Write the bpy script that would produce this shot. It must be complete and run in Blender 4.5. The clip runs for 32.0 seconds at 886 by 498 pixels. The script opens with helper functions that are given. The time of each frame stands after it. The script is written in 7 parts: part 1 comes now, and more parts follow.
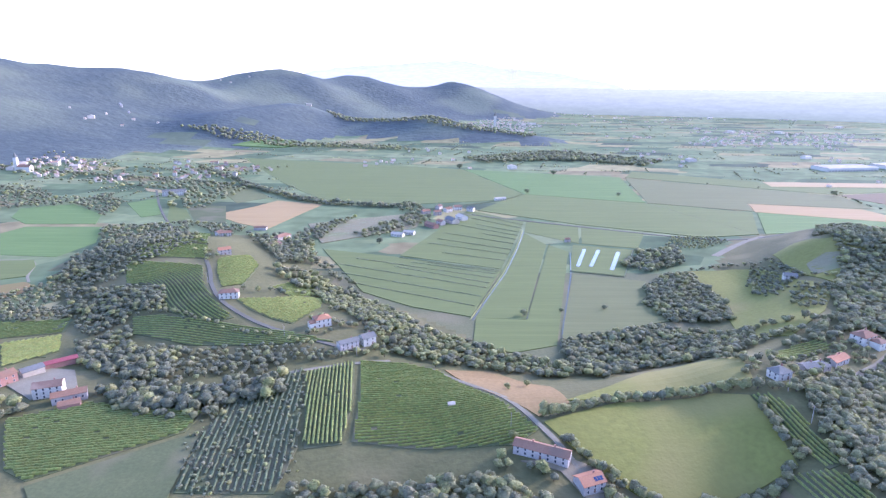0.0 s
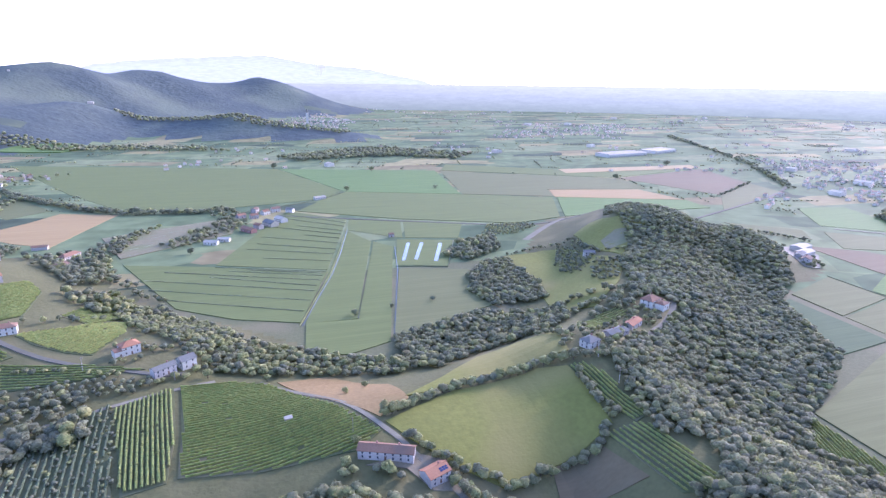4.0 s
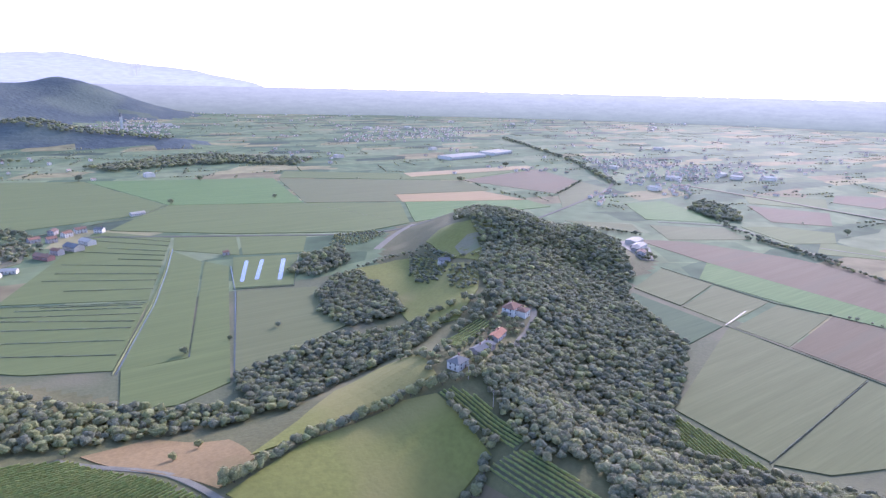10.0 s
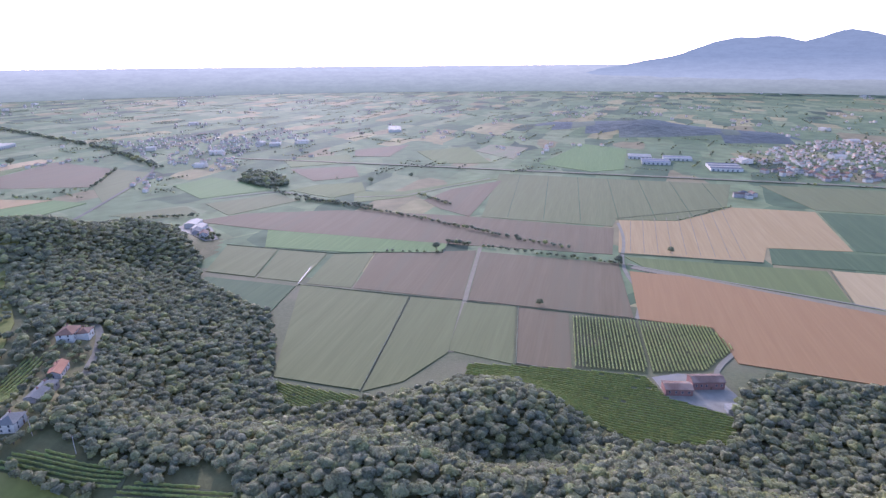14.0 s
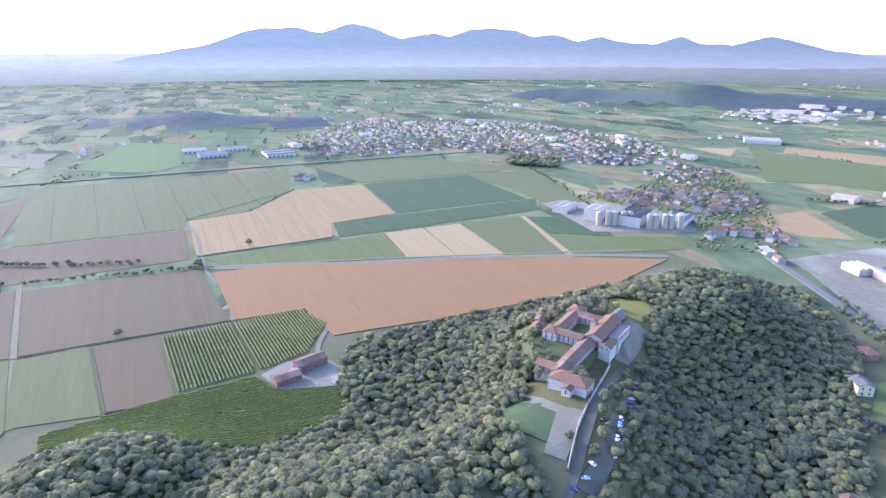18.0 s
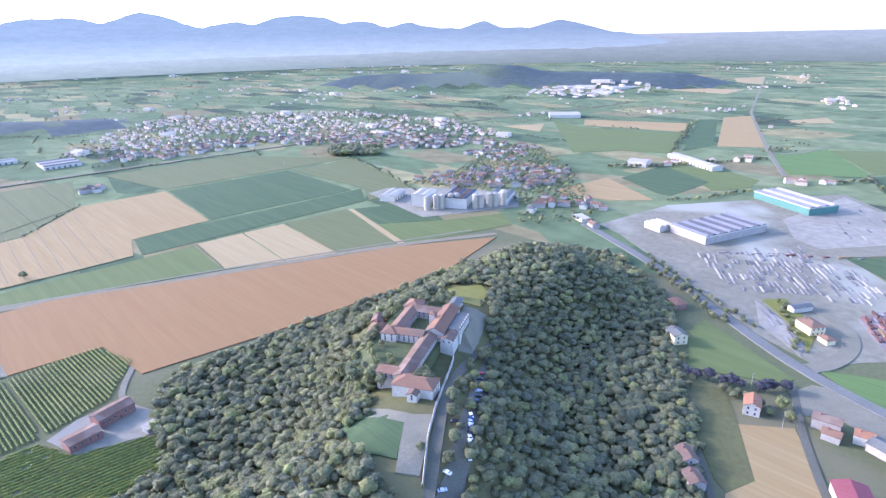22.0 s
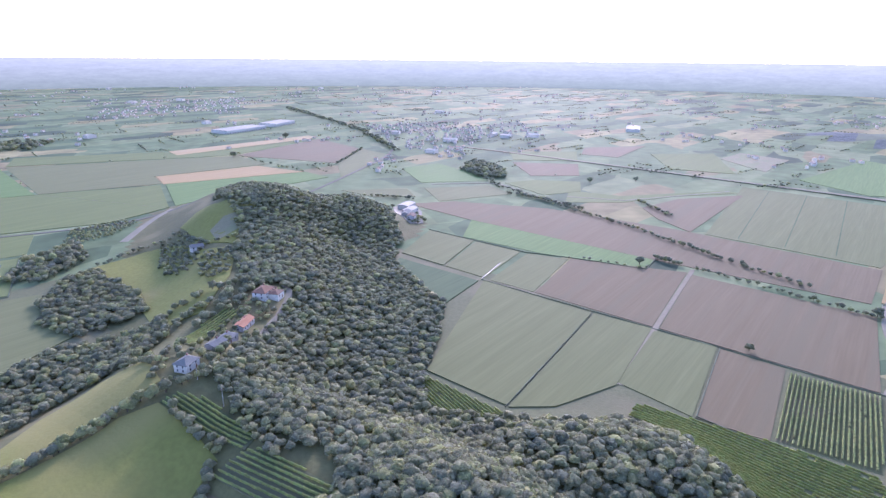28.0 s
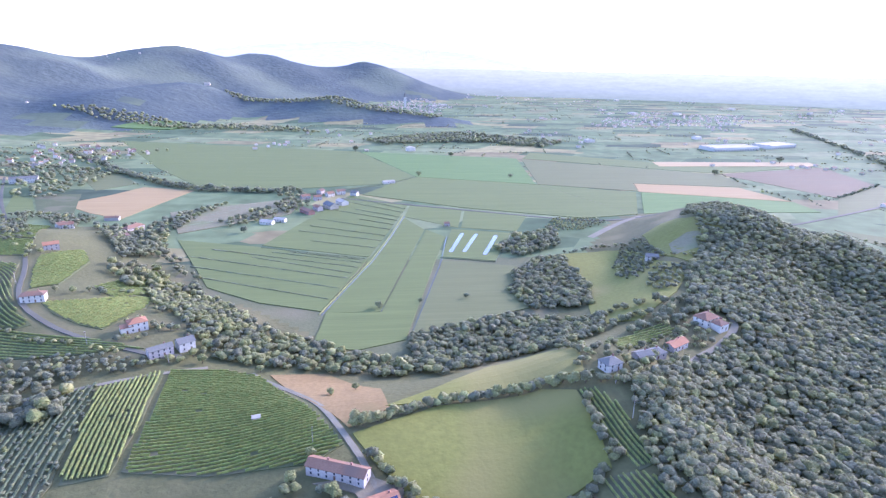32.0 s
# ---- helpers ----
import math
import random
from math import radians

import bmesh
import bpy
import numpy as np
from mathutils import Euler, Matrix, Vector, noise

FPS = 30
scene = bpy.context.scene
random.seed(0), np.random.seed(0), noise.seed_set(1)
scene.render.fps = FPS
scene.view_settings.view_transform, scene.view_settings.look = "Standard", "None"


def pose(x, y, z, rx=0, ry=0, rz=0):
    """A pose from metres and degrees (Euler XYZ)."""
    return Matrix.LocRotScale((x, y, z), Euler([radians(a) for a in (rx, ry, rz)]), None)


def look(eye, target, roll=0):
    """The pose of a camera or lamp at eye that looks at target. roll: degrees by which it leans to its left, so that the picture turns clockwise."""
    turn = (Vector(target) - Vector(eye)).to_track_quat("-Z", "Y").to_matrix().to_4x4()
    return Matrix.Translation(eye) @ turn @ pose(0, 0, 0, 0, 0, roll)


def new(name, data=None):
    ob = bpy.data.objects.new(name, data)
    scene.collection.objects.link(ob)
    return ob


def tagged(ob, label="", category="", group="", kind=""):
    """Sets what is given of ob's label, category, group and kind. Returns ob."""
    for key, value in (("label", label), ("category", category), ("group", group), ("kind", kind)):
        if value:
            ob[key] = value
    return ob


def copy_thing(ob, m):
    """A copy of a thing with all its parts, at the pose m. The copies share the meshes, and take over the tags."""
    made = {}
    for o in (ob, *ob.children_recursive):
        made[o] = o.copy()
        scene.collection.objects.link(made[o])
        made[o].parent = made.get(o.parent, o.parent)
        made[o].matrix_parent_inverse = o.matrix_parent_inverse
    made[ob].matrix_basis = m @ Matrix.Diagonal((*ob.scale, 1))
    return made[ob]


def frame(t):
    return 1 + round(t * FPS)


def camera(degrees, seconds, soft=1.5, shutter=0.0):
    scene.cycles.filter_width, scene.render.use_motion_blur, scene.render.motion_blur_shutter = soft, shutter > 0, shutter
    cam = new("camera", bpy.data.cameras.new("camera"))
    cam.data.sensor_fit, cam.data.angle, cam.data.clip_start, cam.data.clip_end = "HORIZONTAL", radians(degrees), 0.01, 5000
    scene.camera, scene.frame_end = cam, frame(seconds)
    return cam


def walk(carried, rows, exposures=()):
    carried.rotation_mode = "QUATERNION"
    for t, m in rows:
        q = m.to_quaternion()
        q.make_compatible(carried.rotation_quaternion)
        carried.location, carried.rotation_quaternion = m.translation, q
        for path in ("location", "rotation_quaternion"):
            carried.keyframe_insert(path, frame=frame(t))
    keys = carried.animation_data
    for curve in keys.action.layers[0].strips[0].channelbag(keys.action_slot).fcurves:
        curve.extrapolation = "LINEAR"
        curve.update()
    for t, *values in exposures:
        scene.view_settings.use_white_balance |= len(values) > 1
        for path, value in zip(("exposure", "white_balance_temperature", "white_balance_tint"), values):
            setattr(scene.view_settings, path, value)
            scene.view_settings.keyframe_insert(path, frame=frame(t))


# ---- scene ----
cam = camera(73.88, 32.0, soft=1.35)
PATH = [
    (0.0, look((0.00, 0.00, 215.99), (-0.06, 962.19, -56.38), 0.41)),
    (0.5, look((1.24, 2.49, 214.94), (14.28, 964.55, -57.59), 0.26)),
    (1.0, look((1.16, 3.63, 214.64), (51.13, 964.11, -59.20), 0.31)),
    (1.5, look((-0.05, 3.97, 214.60), (100.31, 960.14, -60.51), 0.54)),
    (2.0, look((-0.78, 5.08, 214.89), (149.12, 954.62, -60.63), 0.80)),
    (2.5, look((-0.50, 5.86, 215.27), (195.54, 946.71, -61.07), 0.96)),
    (3.0, look((-0.10, 6.45, 215.35), (235.22, 938.11, -61.47), 0.91)),
    (3.5, look((-0.48, 6.73, 215.83), (267.25, 929.54, -61.20), 0.77)),
    (4.0, look((-1.33, 6.99, 216.48), (291.22, 922.48, -59.70), 0.58)),
    (4.5, look((-2.05, 7.83, 216.79), (306.46, 918.28, -58.74), 0.45)),
    (6.5, look((3.73, 24.19, 214.11), (304.97, 940.73, -48.97), 0.02)),
    (7.0, look((5.36, 28.77, 213.91), (302.79, 947.15, -47.06), 0.01)),
    (7.5, look((7.36, 33.43, 213.83), (300.41, 953.80, -45.08), -0.15)),
    (8.0, look((9.09, 37.67, 213.51), (299.72, 959.58, -42.65), -0.18)),
    (8.5, look((10.41, 41.69, 213.32), (324.03, 956.17, -42.35), 0.19)),
    (9.0, look((11.50, 45.36, 213.34), (379.74, 938.42, -45.20), 0.48)),
    (9.5, look((13.00, 48.80, 212.67), (460.58, 903.80, -49.33), 0.95)),
    (10.0, look((14.37, 52.36, 212.37), (540.47, 860.05, -53.84), 1.23)),
    (10.5, look((15.05, 53.95, 212.77), (613.34, 809.42, -54.28), 1.44)),
    (11.0, look((14.54, 52.12, 213.43), (678.48, 750.99, -52.56), 1.30)),
    (11.5, look((14.66, 51.82, 214.12), (738.72, 688.42, -51.36), 1.00)),
    (12.0, look((14.13, 51.99, 214.79), (794.01, 617.97, -52.52), 0.62)),
    (12.5, look((13.30, 52.62, 215.45), (842.08, 540.95, -57.79), 0.37)),
    (13.0, look((15.04, 53.73, 216.11), (882.46, 462.06, -68.20), 0.09)),
    (13.5, look((16.00, 53.02, 216.49), (913.09, 380.77, -79.81), -0.17)),
    (14.0, look((15.17, 52.46, 217.48), (935.85, 295.75, -87.75), -0.44)),
    (14.5, look((13.73, 53.53, 219.05), (950.91, 209.73, -92.89), -0.43)),
    (16.5, look((18.32, 54.34, 221.50), (949.68, -120.55, -97.85), -0.13)),
    (17.0, look((22.49, 54.78, 220.86), (935.30, -199.84, -98.45), -0.00)),
    (17.5, look((26.06, 54.23, 220.37), (909.42, -287.19, -100.74), 0.08)),
    (18.0, look((28.34, 52.64, 220.47), (874.24, -371.19, -103.29), 0.08)),
    (18.5, look((31.31, 50.40, 220.19), (831.99, -452.29, -105.71), 0.07)),
    (19.0, look((34.44, 48.16, 219.29), (784.77, -525.80, -108.71), 0.02)),
    (19.5, look((38.45, 44.63, 218.00), (735.30, -590.74, -114.73), -0.23)),
    (20.0, look((41.48, 41.05, 217.06), (700.39, -628.94, -124.94), -1.00)),
    (20.5, look((43.97, 38.33, 216.63), (679.78, -650.61, -131.36), -1.59)),
    (21.0, look((46.53, 35.73, 216.66), (674.62, -659.10, -133.63), -1.76)),
    (21.5, look((48.21, 32.56, 216.51), (691.75, -649.19, -131.43), -1.62)),
    (22.0, look((50.22, 29.53, 216.04), (733.53, -614.25, -128.39), -1.32)),
    (22.5, look((51.67, 28.09, 216.84), (796.37, -545.98, -123.55), -1.05)),
    (23.0, look((50.23, 28.89, 219.35), (864.43, -443.39, -118.34), -1.25)),
    (23.5, look((47.84, 30.14, 221.79), (920.55, -326.34, -111.83), -1.00)),
    (24.0, look((45.89, 30.45, 222.71), (964.34, -192.93, -103.73), -0.99)),
    (24.5, look((45.15, 30.01, 222.31), (988.88, -56.52, -96.88), -1.04)),
    (25.0, look((48.32, 29.97, 219.88), (996.79, 77.98, -93.32), -1.05)),
    (25.5, look((54.04, 30.16, 215.82), (988.69, 208.97, -91.49), -0.89)),
    (26.0, look((58.14, 30.10, 212.09), (962.29, 331.33, -90.82), -0.85)),
    (26.5, look((60.76, 30.88, 211.06), (927.66, 426.33, -92.43), -0.54)),
    (28.5, look((63.76, 31.56, 213.48), (759.07, 677.64, -101.36), 0.45)),
    (29.0, look((64.46, 31.37, 212.66), (688.26, 746.23, -103.33), 0.11)),
    (29.5, look((64.52, 30.85, 211.73), (601.73, 812.67, -104.76), -0.04)),
    (30.0, look((65.07, 32.57, 211.35), (505.64, 872.85, -104.59), 0.25)),
    (30.5, look((66.21, 35.28, 211.45), (403.93, 921.93, -104.44), 0.40)),
    (31.0, look((68.01, 36.88, 211.25), (299.96, 957.67, -102.35), 0.48)),
    (31.5, look((69.28, 36.93, 210.52), (225.79, 976.27, -94.66), 0.55)),
    (32.0, look((70.95, 36.27, 209.81), (194.35, 982.63, -88.81), 1.06)),
]
EXPOSURES = [(0.0, 2.46, 5280, 40), (4.0, 2.32, 5330, 42), (8.0, 2.22, 5350, 42), (11.0, 1.94, 5400, 41), (13.0, 1.72, 5400, 41), (16.5, 2.18, 5360, 38), (20.5, 2.38, 5220, 31), (23.5, 2.44, 5280, 33), (26.0, 2.26, 5350, 37), (29.0, 2.12, 5330, 42), (30.0, 2.2, 5300, 42), (32.0, 2.52, 5230, 42)]
walk(cam, PATH, EXPOSURES)

# ---------------------------------------------------------------- light
SUN_AZ, SUN_EL = radians(61), radians(21)
world = bpy.data.worlds.new("sky")
world.use_nodes = True
scene.world = world
wn = world.node_tree
sky = wn.nodes.new("ShaderNodeTexSky")
sky.sky_type = "NISHITA"
sky.sun_disc = False
sky.sun_elevation, sky.sun_rotation = SUN_EL, SUN_AZ
sky.altitude, sky.air_density, sky.dust_density, sky.ozone_density = 100, 0.85, 1.2, 1.6
wn.links.new(sky.outputs[0], wn.nodes["Background"].inputs[0])
wn.nodes["Background"].inputs[1].default_value = 0.15
sun_data = bpy.data.lights.new("sun", "SUN")
sun_data.energy, sun_data.angle, sun_data.color = 1.1, radians(6.0), (1.0, 0.93, 0.82)
sun = new("sun", sun_data)
sun_way = Vector((math.sin(SUN_AZ) * math.cos(SUN_EL), math.cos(SUN_AZ) * math.cos(SUN_EL), math.sin(SUN_EL)))
sun.matrix_world = look(sun_way * 3000, (0, 0, 0))

# ---------------------------------------------------------------- materials


def material(name, c1, c2, scale=0.1, rough=0.9, bump=0.0, bump_scale=1.0, spec=0.12, c3=None, vary=0.0, stretch=(1, 1, 1), metal=0.0, turn=0.0, fine=None, sheen=0.0, deep=0.72, tint=0.0):
    """Two base colours mixed by noise at a coarse and a fine scale, optional third in patches, bump, random by object or island."""
    m = bpy.data.materials.new(name)
    m.use_nodes = True
    t = m.node_tree
    b = t.nodes["Principled BSDF"]
    geo = t.nodes.new("ShaderNodeNewGeometry")
    mp = t.nodes.new("ShaderNodeMapping")
    mp.inputs["Scale"].default_value = stretch
    mp.inputs["Rotation"].default_value = (0, 0, radians(turn))
    t.links.new(geo.outputs["Position"], mp.inputs["Vector"])

    def tex(s, detail=5.0):
        n = t.nodes.new("ShaderNodeTexNoise")
        n.inputs["Scale"].default_value, n.inputs["Detail"].default_value = s, detail
        t.links.new(mp.outputs[0], n.inputs["Vector"])
        r = t.nodes.new("ShaderNodeMapRange")
        r.inputs[1].default_value, r.inputs[2].default_value = 0.3, 0.7
        t.links.new(n.outputs["Fac"], r.inputs[0])
        return r.outputs[0], n.outputs["Fac"]

    def mix(fac, a, c, kind="MIX"):
        x = t.nodes.new("ShaderNodeMix")
        x.data_type, x.blend_type = "RGBA", kind
        if isinstance(fac, float):
            x.inputs[0].default_value = fac
        else:
            t.links.new(fac, x.inputs[0])
        for slot, v in ((6, a), (7, c)):
            if isinstance(v, tuple):
                x.inputs[slot].default_value = (*v, 1)
            else:
                t.links.new(v, x.inputs[slot])
        return x.outputs[2]

    coarse, _ = tex(scale)
    grain, grain_raw = tex(fine or scale * 9, 3.0)
    col = mix(coarse, c1, c2)
    dark = tuple(v * deep for v in c1)
    half = t.nodes.new("ShaderNodeMath")
    half.operation, half.inputs[1].default_value = "MULTIPLY", 0.55
    t.links.new(grain, half.inputs[0])
    col = mix(half.outputs[0], col, dark)
    if c3:
        p = t.nodes.new("ShaderNodeTexNoise")
        p.inputs["Scale"].default_value, p.inputs["Detail"].default_value = scale * 0.45, 2.0
        t.links.new(mp.outputs[0], p.inputs["Vector"])
        r = t.nodes.new("ShaderNodeMapRange")
        r.inputs[1].default_value, r.inputs[2].default_value = 0.52, 0.64
        t.links.new(p.outputs["Fac"], r.inputs[0])
        col = mix(r.outputs[0], col, c3)
    if vary:
        info = t.nodes.new("ShaderNodeObjectInfo")
        add = t.nodes.new("ShaderNodeMath")
        add.operation = "ADD"
        t.links.new(info.outputs["Random"], add.inputs[0])
        t.links.new(geo.outputs["Random Per Island"], add.inputs[1])
        fr = t.nodes.new("ShaderNodeMath")
        fr.operation = "FRACT"
        t.links.new(add.outputs[0], fr.inputs[0])
        hsv = t.nodes.new("ShaderNodeHueSaturation")
        v = t.nodes.new("ShaderNodeMapRange")
        v.inputs[3].default_value, v.inputs[4].default_value = 1 - vary, 1 + vary
        t.links.new(fr.outputs[0], v.inputs[0])
        t.links.new(v.outputs[0], hsv.inputs["Value"])
        if tint:
            hue = t.nodes.new("ShaderNodeMapRange")
            hue.inputs[3].default_value, hue.inputs[4].default_value = 0.5 - tint, 0.5 + tint
            mul = t.nodes.new("ShaderNodeMath")
            mul.operation, mul.inputs[1].default_value = "MULTIPLY", 7.31
            again = t.nodes.new("ShaderNodeMath")
            again.operation = "FRACT"
            t.links.new(fr.outputs[0], mul.inputs[0])
            t.links.new(mul.outputs[0], again.inputs[0])
            t.links.new(again.outputs[0], hue.inputs[0])
            t.links.new(hue.outputs[0], hsv.inputs["Hue"])
        t.links.new(col, hsv.inputs["Color"])
        col = hsv.outputs[0]
    t.links.new(col, b.inputs["Base Color"])
    b.inputs["Roughness"].default_value, b.inputs["Metallic"].default_value = rough, metal
    b.inputs["Specular IOR Level"].default_value = spec
    # pale blue sheen tint: a veil of haze at grazing angles
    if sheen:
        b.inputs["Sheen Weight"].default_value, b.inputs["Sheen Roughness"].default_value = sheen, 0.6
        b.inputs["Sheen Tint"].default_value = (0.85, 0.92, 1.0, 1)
    if bump:
        n = t.nodes.new("ShaderNodeTexNoise")
        n.inputs["Scale"].default_value, n.inputs["Detail"].default_value = bump_scale, 4.0
        t.links.new(mp.outputs[0], n.inputs["Vector"])
        k = t.nodes.new("ShaderNodeBump")
        k.inputs["Strength"].default_value, k.inputs["Distance"].default_value = 0.9, bump
        t.links.new(n.outputs["Fac"], k.inputs["Height"])
        t.links.new(k.outputs[0], b.inputs["Normal"])
    return m


def foliage(name, c1, c2, scale, vary, through_part=0.85, bump=0.9):
    """Leaves that let some light through, under a faint bluish sheen standing for haze."""
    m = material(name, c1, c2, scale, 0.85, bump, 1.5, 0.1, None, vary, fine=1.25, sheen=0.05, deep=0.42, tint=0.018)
    t = m.node_tree
    b, out = t.nodes["Principled BSDF"], t.nodes["Material Output"]
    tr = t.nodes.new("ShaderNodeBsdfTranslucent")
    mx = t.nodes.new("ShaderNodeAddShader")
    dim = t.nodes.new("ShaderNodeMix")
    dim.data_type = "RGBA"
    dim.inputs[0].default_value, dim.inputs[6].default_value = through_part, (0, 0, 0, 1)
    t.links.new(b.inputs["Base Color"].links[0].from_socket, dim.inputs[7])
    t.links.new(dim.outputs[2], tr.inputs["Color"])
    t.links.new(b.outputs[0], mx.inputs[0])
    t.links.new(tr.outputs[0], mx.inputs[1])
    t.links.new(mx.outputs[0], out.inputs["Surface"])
    return m


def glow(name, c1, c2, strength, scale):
    """Hazy distance, its scattered daylight painted in as emission."""
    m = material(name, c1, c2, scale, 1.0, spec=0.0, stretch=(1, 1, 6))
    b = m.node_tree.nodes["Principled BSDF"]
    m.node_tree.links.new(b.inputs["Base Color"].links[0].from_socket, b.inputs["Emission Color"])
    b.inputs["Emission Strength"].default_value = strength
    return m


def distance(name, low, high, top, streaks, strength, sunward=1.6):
    """A backdrop of far land: haze painted as emission from its foot to its top, with faint streaks of fields."""
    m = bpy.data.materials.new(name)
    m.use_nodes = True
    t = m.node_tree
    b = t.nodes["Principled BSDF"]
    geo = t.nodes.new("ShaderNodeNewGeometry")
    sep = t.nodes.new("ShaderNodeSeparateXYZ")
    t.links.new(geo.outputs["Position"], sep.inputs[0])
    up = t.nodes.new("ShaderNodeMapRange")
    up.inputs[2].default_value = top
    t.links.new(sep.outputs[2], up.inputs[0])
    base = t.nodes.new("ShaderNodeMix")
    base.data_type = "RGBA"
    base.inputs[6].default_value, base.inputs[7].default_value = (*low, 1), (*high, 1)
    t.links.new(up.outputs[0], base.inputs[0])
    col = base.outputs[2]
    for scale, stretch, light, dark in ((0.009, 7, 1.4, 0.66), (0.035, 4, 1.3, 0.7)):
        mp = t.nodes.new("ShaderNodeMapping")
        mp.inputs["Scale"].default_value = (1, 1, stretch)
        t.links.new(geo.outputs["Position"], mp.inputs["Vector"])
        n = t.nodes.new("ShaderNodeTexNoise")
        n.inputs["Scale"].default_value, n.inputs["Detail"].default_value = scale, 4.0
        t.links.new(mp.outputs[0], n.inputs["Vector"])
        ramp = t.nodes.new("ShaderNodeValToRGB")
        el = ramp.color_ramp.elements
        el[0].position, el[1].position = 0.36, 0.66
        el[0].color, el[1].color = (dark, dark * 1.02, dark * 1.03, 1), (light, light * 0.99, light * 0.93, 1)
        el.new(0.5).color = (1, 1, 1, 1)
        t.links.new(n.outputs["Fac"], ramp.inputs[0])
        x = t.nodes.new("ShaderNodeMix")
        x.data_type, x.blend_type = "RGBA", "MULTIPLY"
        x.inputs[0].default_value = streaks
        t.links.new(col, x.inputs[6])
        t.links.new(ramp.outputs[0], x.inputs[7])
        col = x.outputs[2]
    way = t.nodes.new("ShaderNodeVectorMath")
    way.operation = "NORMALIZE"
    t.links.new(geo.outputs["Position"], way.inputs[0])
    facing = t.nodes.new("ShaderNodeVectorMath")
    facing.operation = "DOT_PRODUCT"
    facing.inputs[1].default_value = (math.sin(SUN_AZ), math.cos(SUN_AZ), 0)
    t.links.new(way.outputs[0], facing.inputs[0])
    # sunward glare of the haze, painted in through the emission strength
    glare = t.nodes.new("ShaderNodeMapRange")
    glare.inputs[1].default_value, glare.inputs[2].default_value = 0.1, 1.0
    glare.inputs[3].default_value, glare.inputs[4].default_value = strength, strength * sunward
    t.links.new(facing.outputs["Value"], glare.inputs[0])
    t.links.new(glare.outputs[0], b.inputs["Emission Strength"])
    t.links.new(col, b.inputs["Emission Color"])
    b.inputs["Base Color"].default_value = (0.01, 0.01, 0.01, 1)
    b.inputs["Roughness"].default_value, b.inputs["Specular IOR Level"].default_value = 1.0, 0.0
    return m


def patchwork(name):
    """Far farmland: long narrow plots of differing crops, with darker edges."""
    m = bpy.data.materials.new(name)
    m.use_nodes = True
    t = m.node_tree
    b = t.nodes["Principled BSDF"]
    geo = t.nodes.new("ShaderNodeNewGeometry")
    mp = t.nodes.new("ShaderNodeMapping")
    mp.inputs["Scale"].default_value = (0.0066, 0.0150, 0.01)
    mp.inputs["Rotation"].default_value = (0, 0, radians(14))
    warp = t.nodes.new("ShaderNodeTexNoise")
    warp.inputs["Scale"].default_value = 0.0009
    t.links.new(geo.outputs["Position"], warp.inputs["Vector"])
    ws = t.nodes.new("ShaderNodeVectorMath")
    ws.operation = "MULTIPLY_ADD"
    ws.inputs[1].default_value = (260, 260, 0)
    t.links.new(warp.outputs["Color"], ws.inputs[0])
    t.links.new(geo.outputs["Position"], ws.inputs[2])
    t.links.new(ws.outputs[0], mp.inputs["Vector"])
    vo = t.nodes.new("ShaderNodeTexVoronoi")
    vo.distance, vo.voronoi_dimensions = "CHEBYCHEV", "2D"
    vo.inputs["Scale"].default_value, vo.inputs["Randomness"].default_value = 1.0, 0.55
    t.links.new(mp.outputs[0], vo.inputs["Vector"])
    sep = t.nodes.new("ShaderNodeSeparateColor")
    t.links.new(vo.outputs["Color"], sep.inputs[0])
    ramp = t.nodes.new("ShaderNodeValToRGB")
    ramp.color_ramp.interpolation = "CONSTANT"
    stops = [(0.0, (0.116, 0.148, 0.066)), (0.14, (0.156, 0.182, 0.080)), (0.3, (0.083, 0.112, 0.053)), (0.42, (0.177, 0.195, 0.090)), (0.54, (0.123, 0.152, 0.068)), (0.68, (0.232, 0.200, 0.089)), (0.75, (0.135, 0.165, 0.074)), (0.85, (0.198, 0.165, 0.079)), (0.9, (0.262, 0.230, 0.103)), (0.935, (0.064, 0.082, 0.045))]
    el = ramp.color_ramp.elements
    el[0].color = (*stops[0][1], 1)
    el[1].position, el[1].color = stops[1][0], (*stops[1][1], 1)
    for p, c in stops[2:]:
        el.new(p).color = (*c, 1)
    t.links.new(sep.outputs[0], ramp.inputs[0])
    n = t.nodes.new("ShaderNodeTexNoise")
    n.inputs["Scale"].default_value, n.inputs["Detail"].default_value = 0.03, 6.0
    t.links.new(geo.outputs["Position"], n.inputs["Vector"])
    x = t.nodes.new("ShaderNodeMix")
    x.data_type, x.blend_type = "RGBA", "OVERLAY"
    x.inputs[0].default_value = 0.55
    t.links.new(ramp.outputs[0], x.inputs[6])
    t.links.new(n.outputs["Fac"], x.inputs[7])
    t.links.new(x.outputs[2], b.inputs["Base Color"])
    b.inputs["Roughness"].default_value = 0.85
    b.inputs["Specular IOR Level"].default_value = 0.03
    # faint pale sheen brightens the land at grazing angles in place of haze
    b.inputs["Sheen Weight"].default_value, b.inputs["Sheen Roughness"].default_value = 0.006, 0.45
    b.inputs["Sheen Tint"].default_value = (0.9, 0.95, 0.95, 1)
    return m


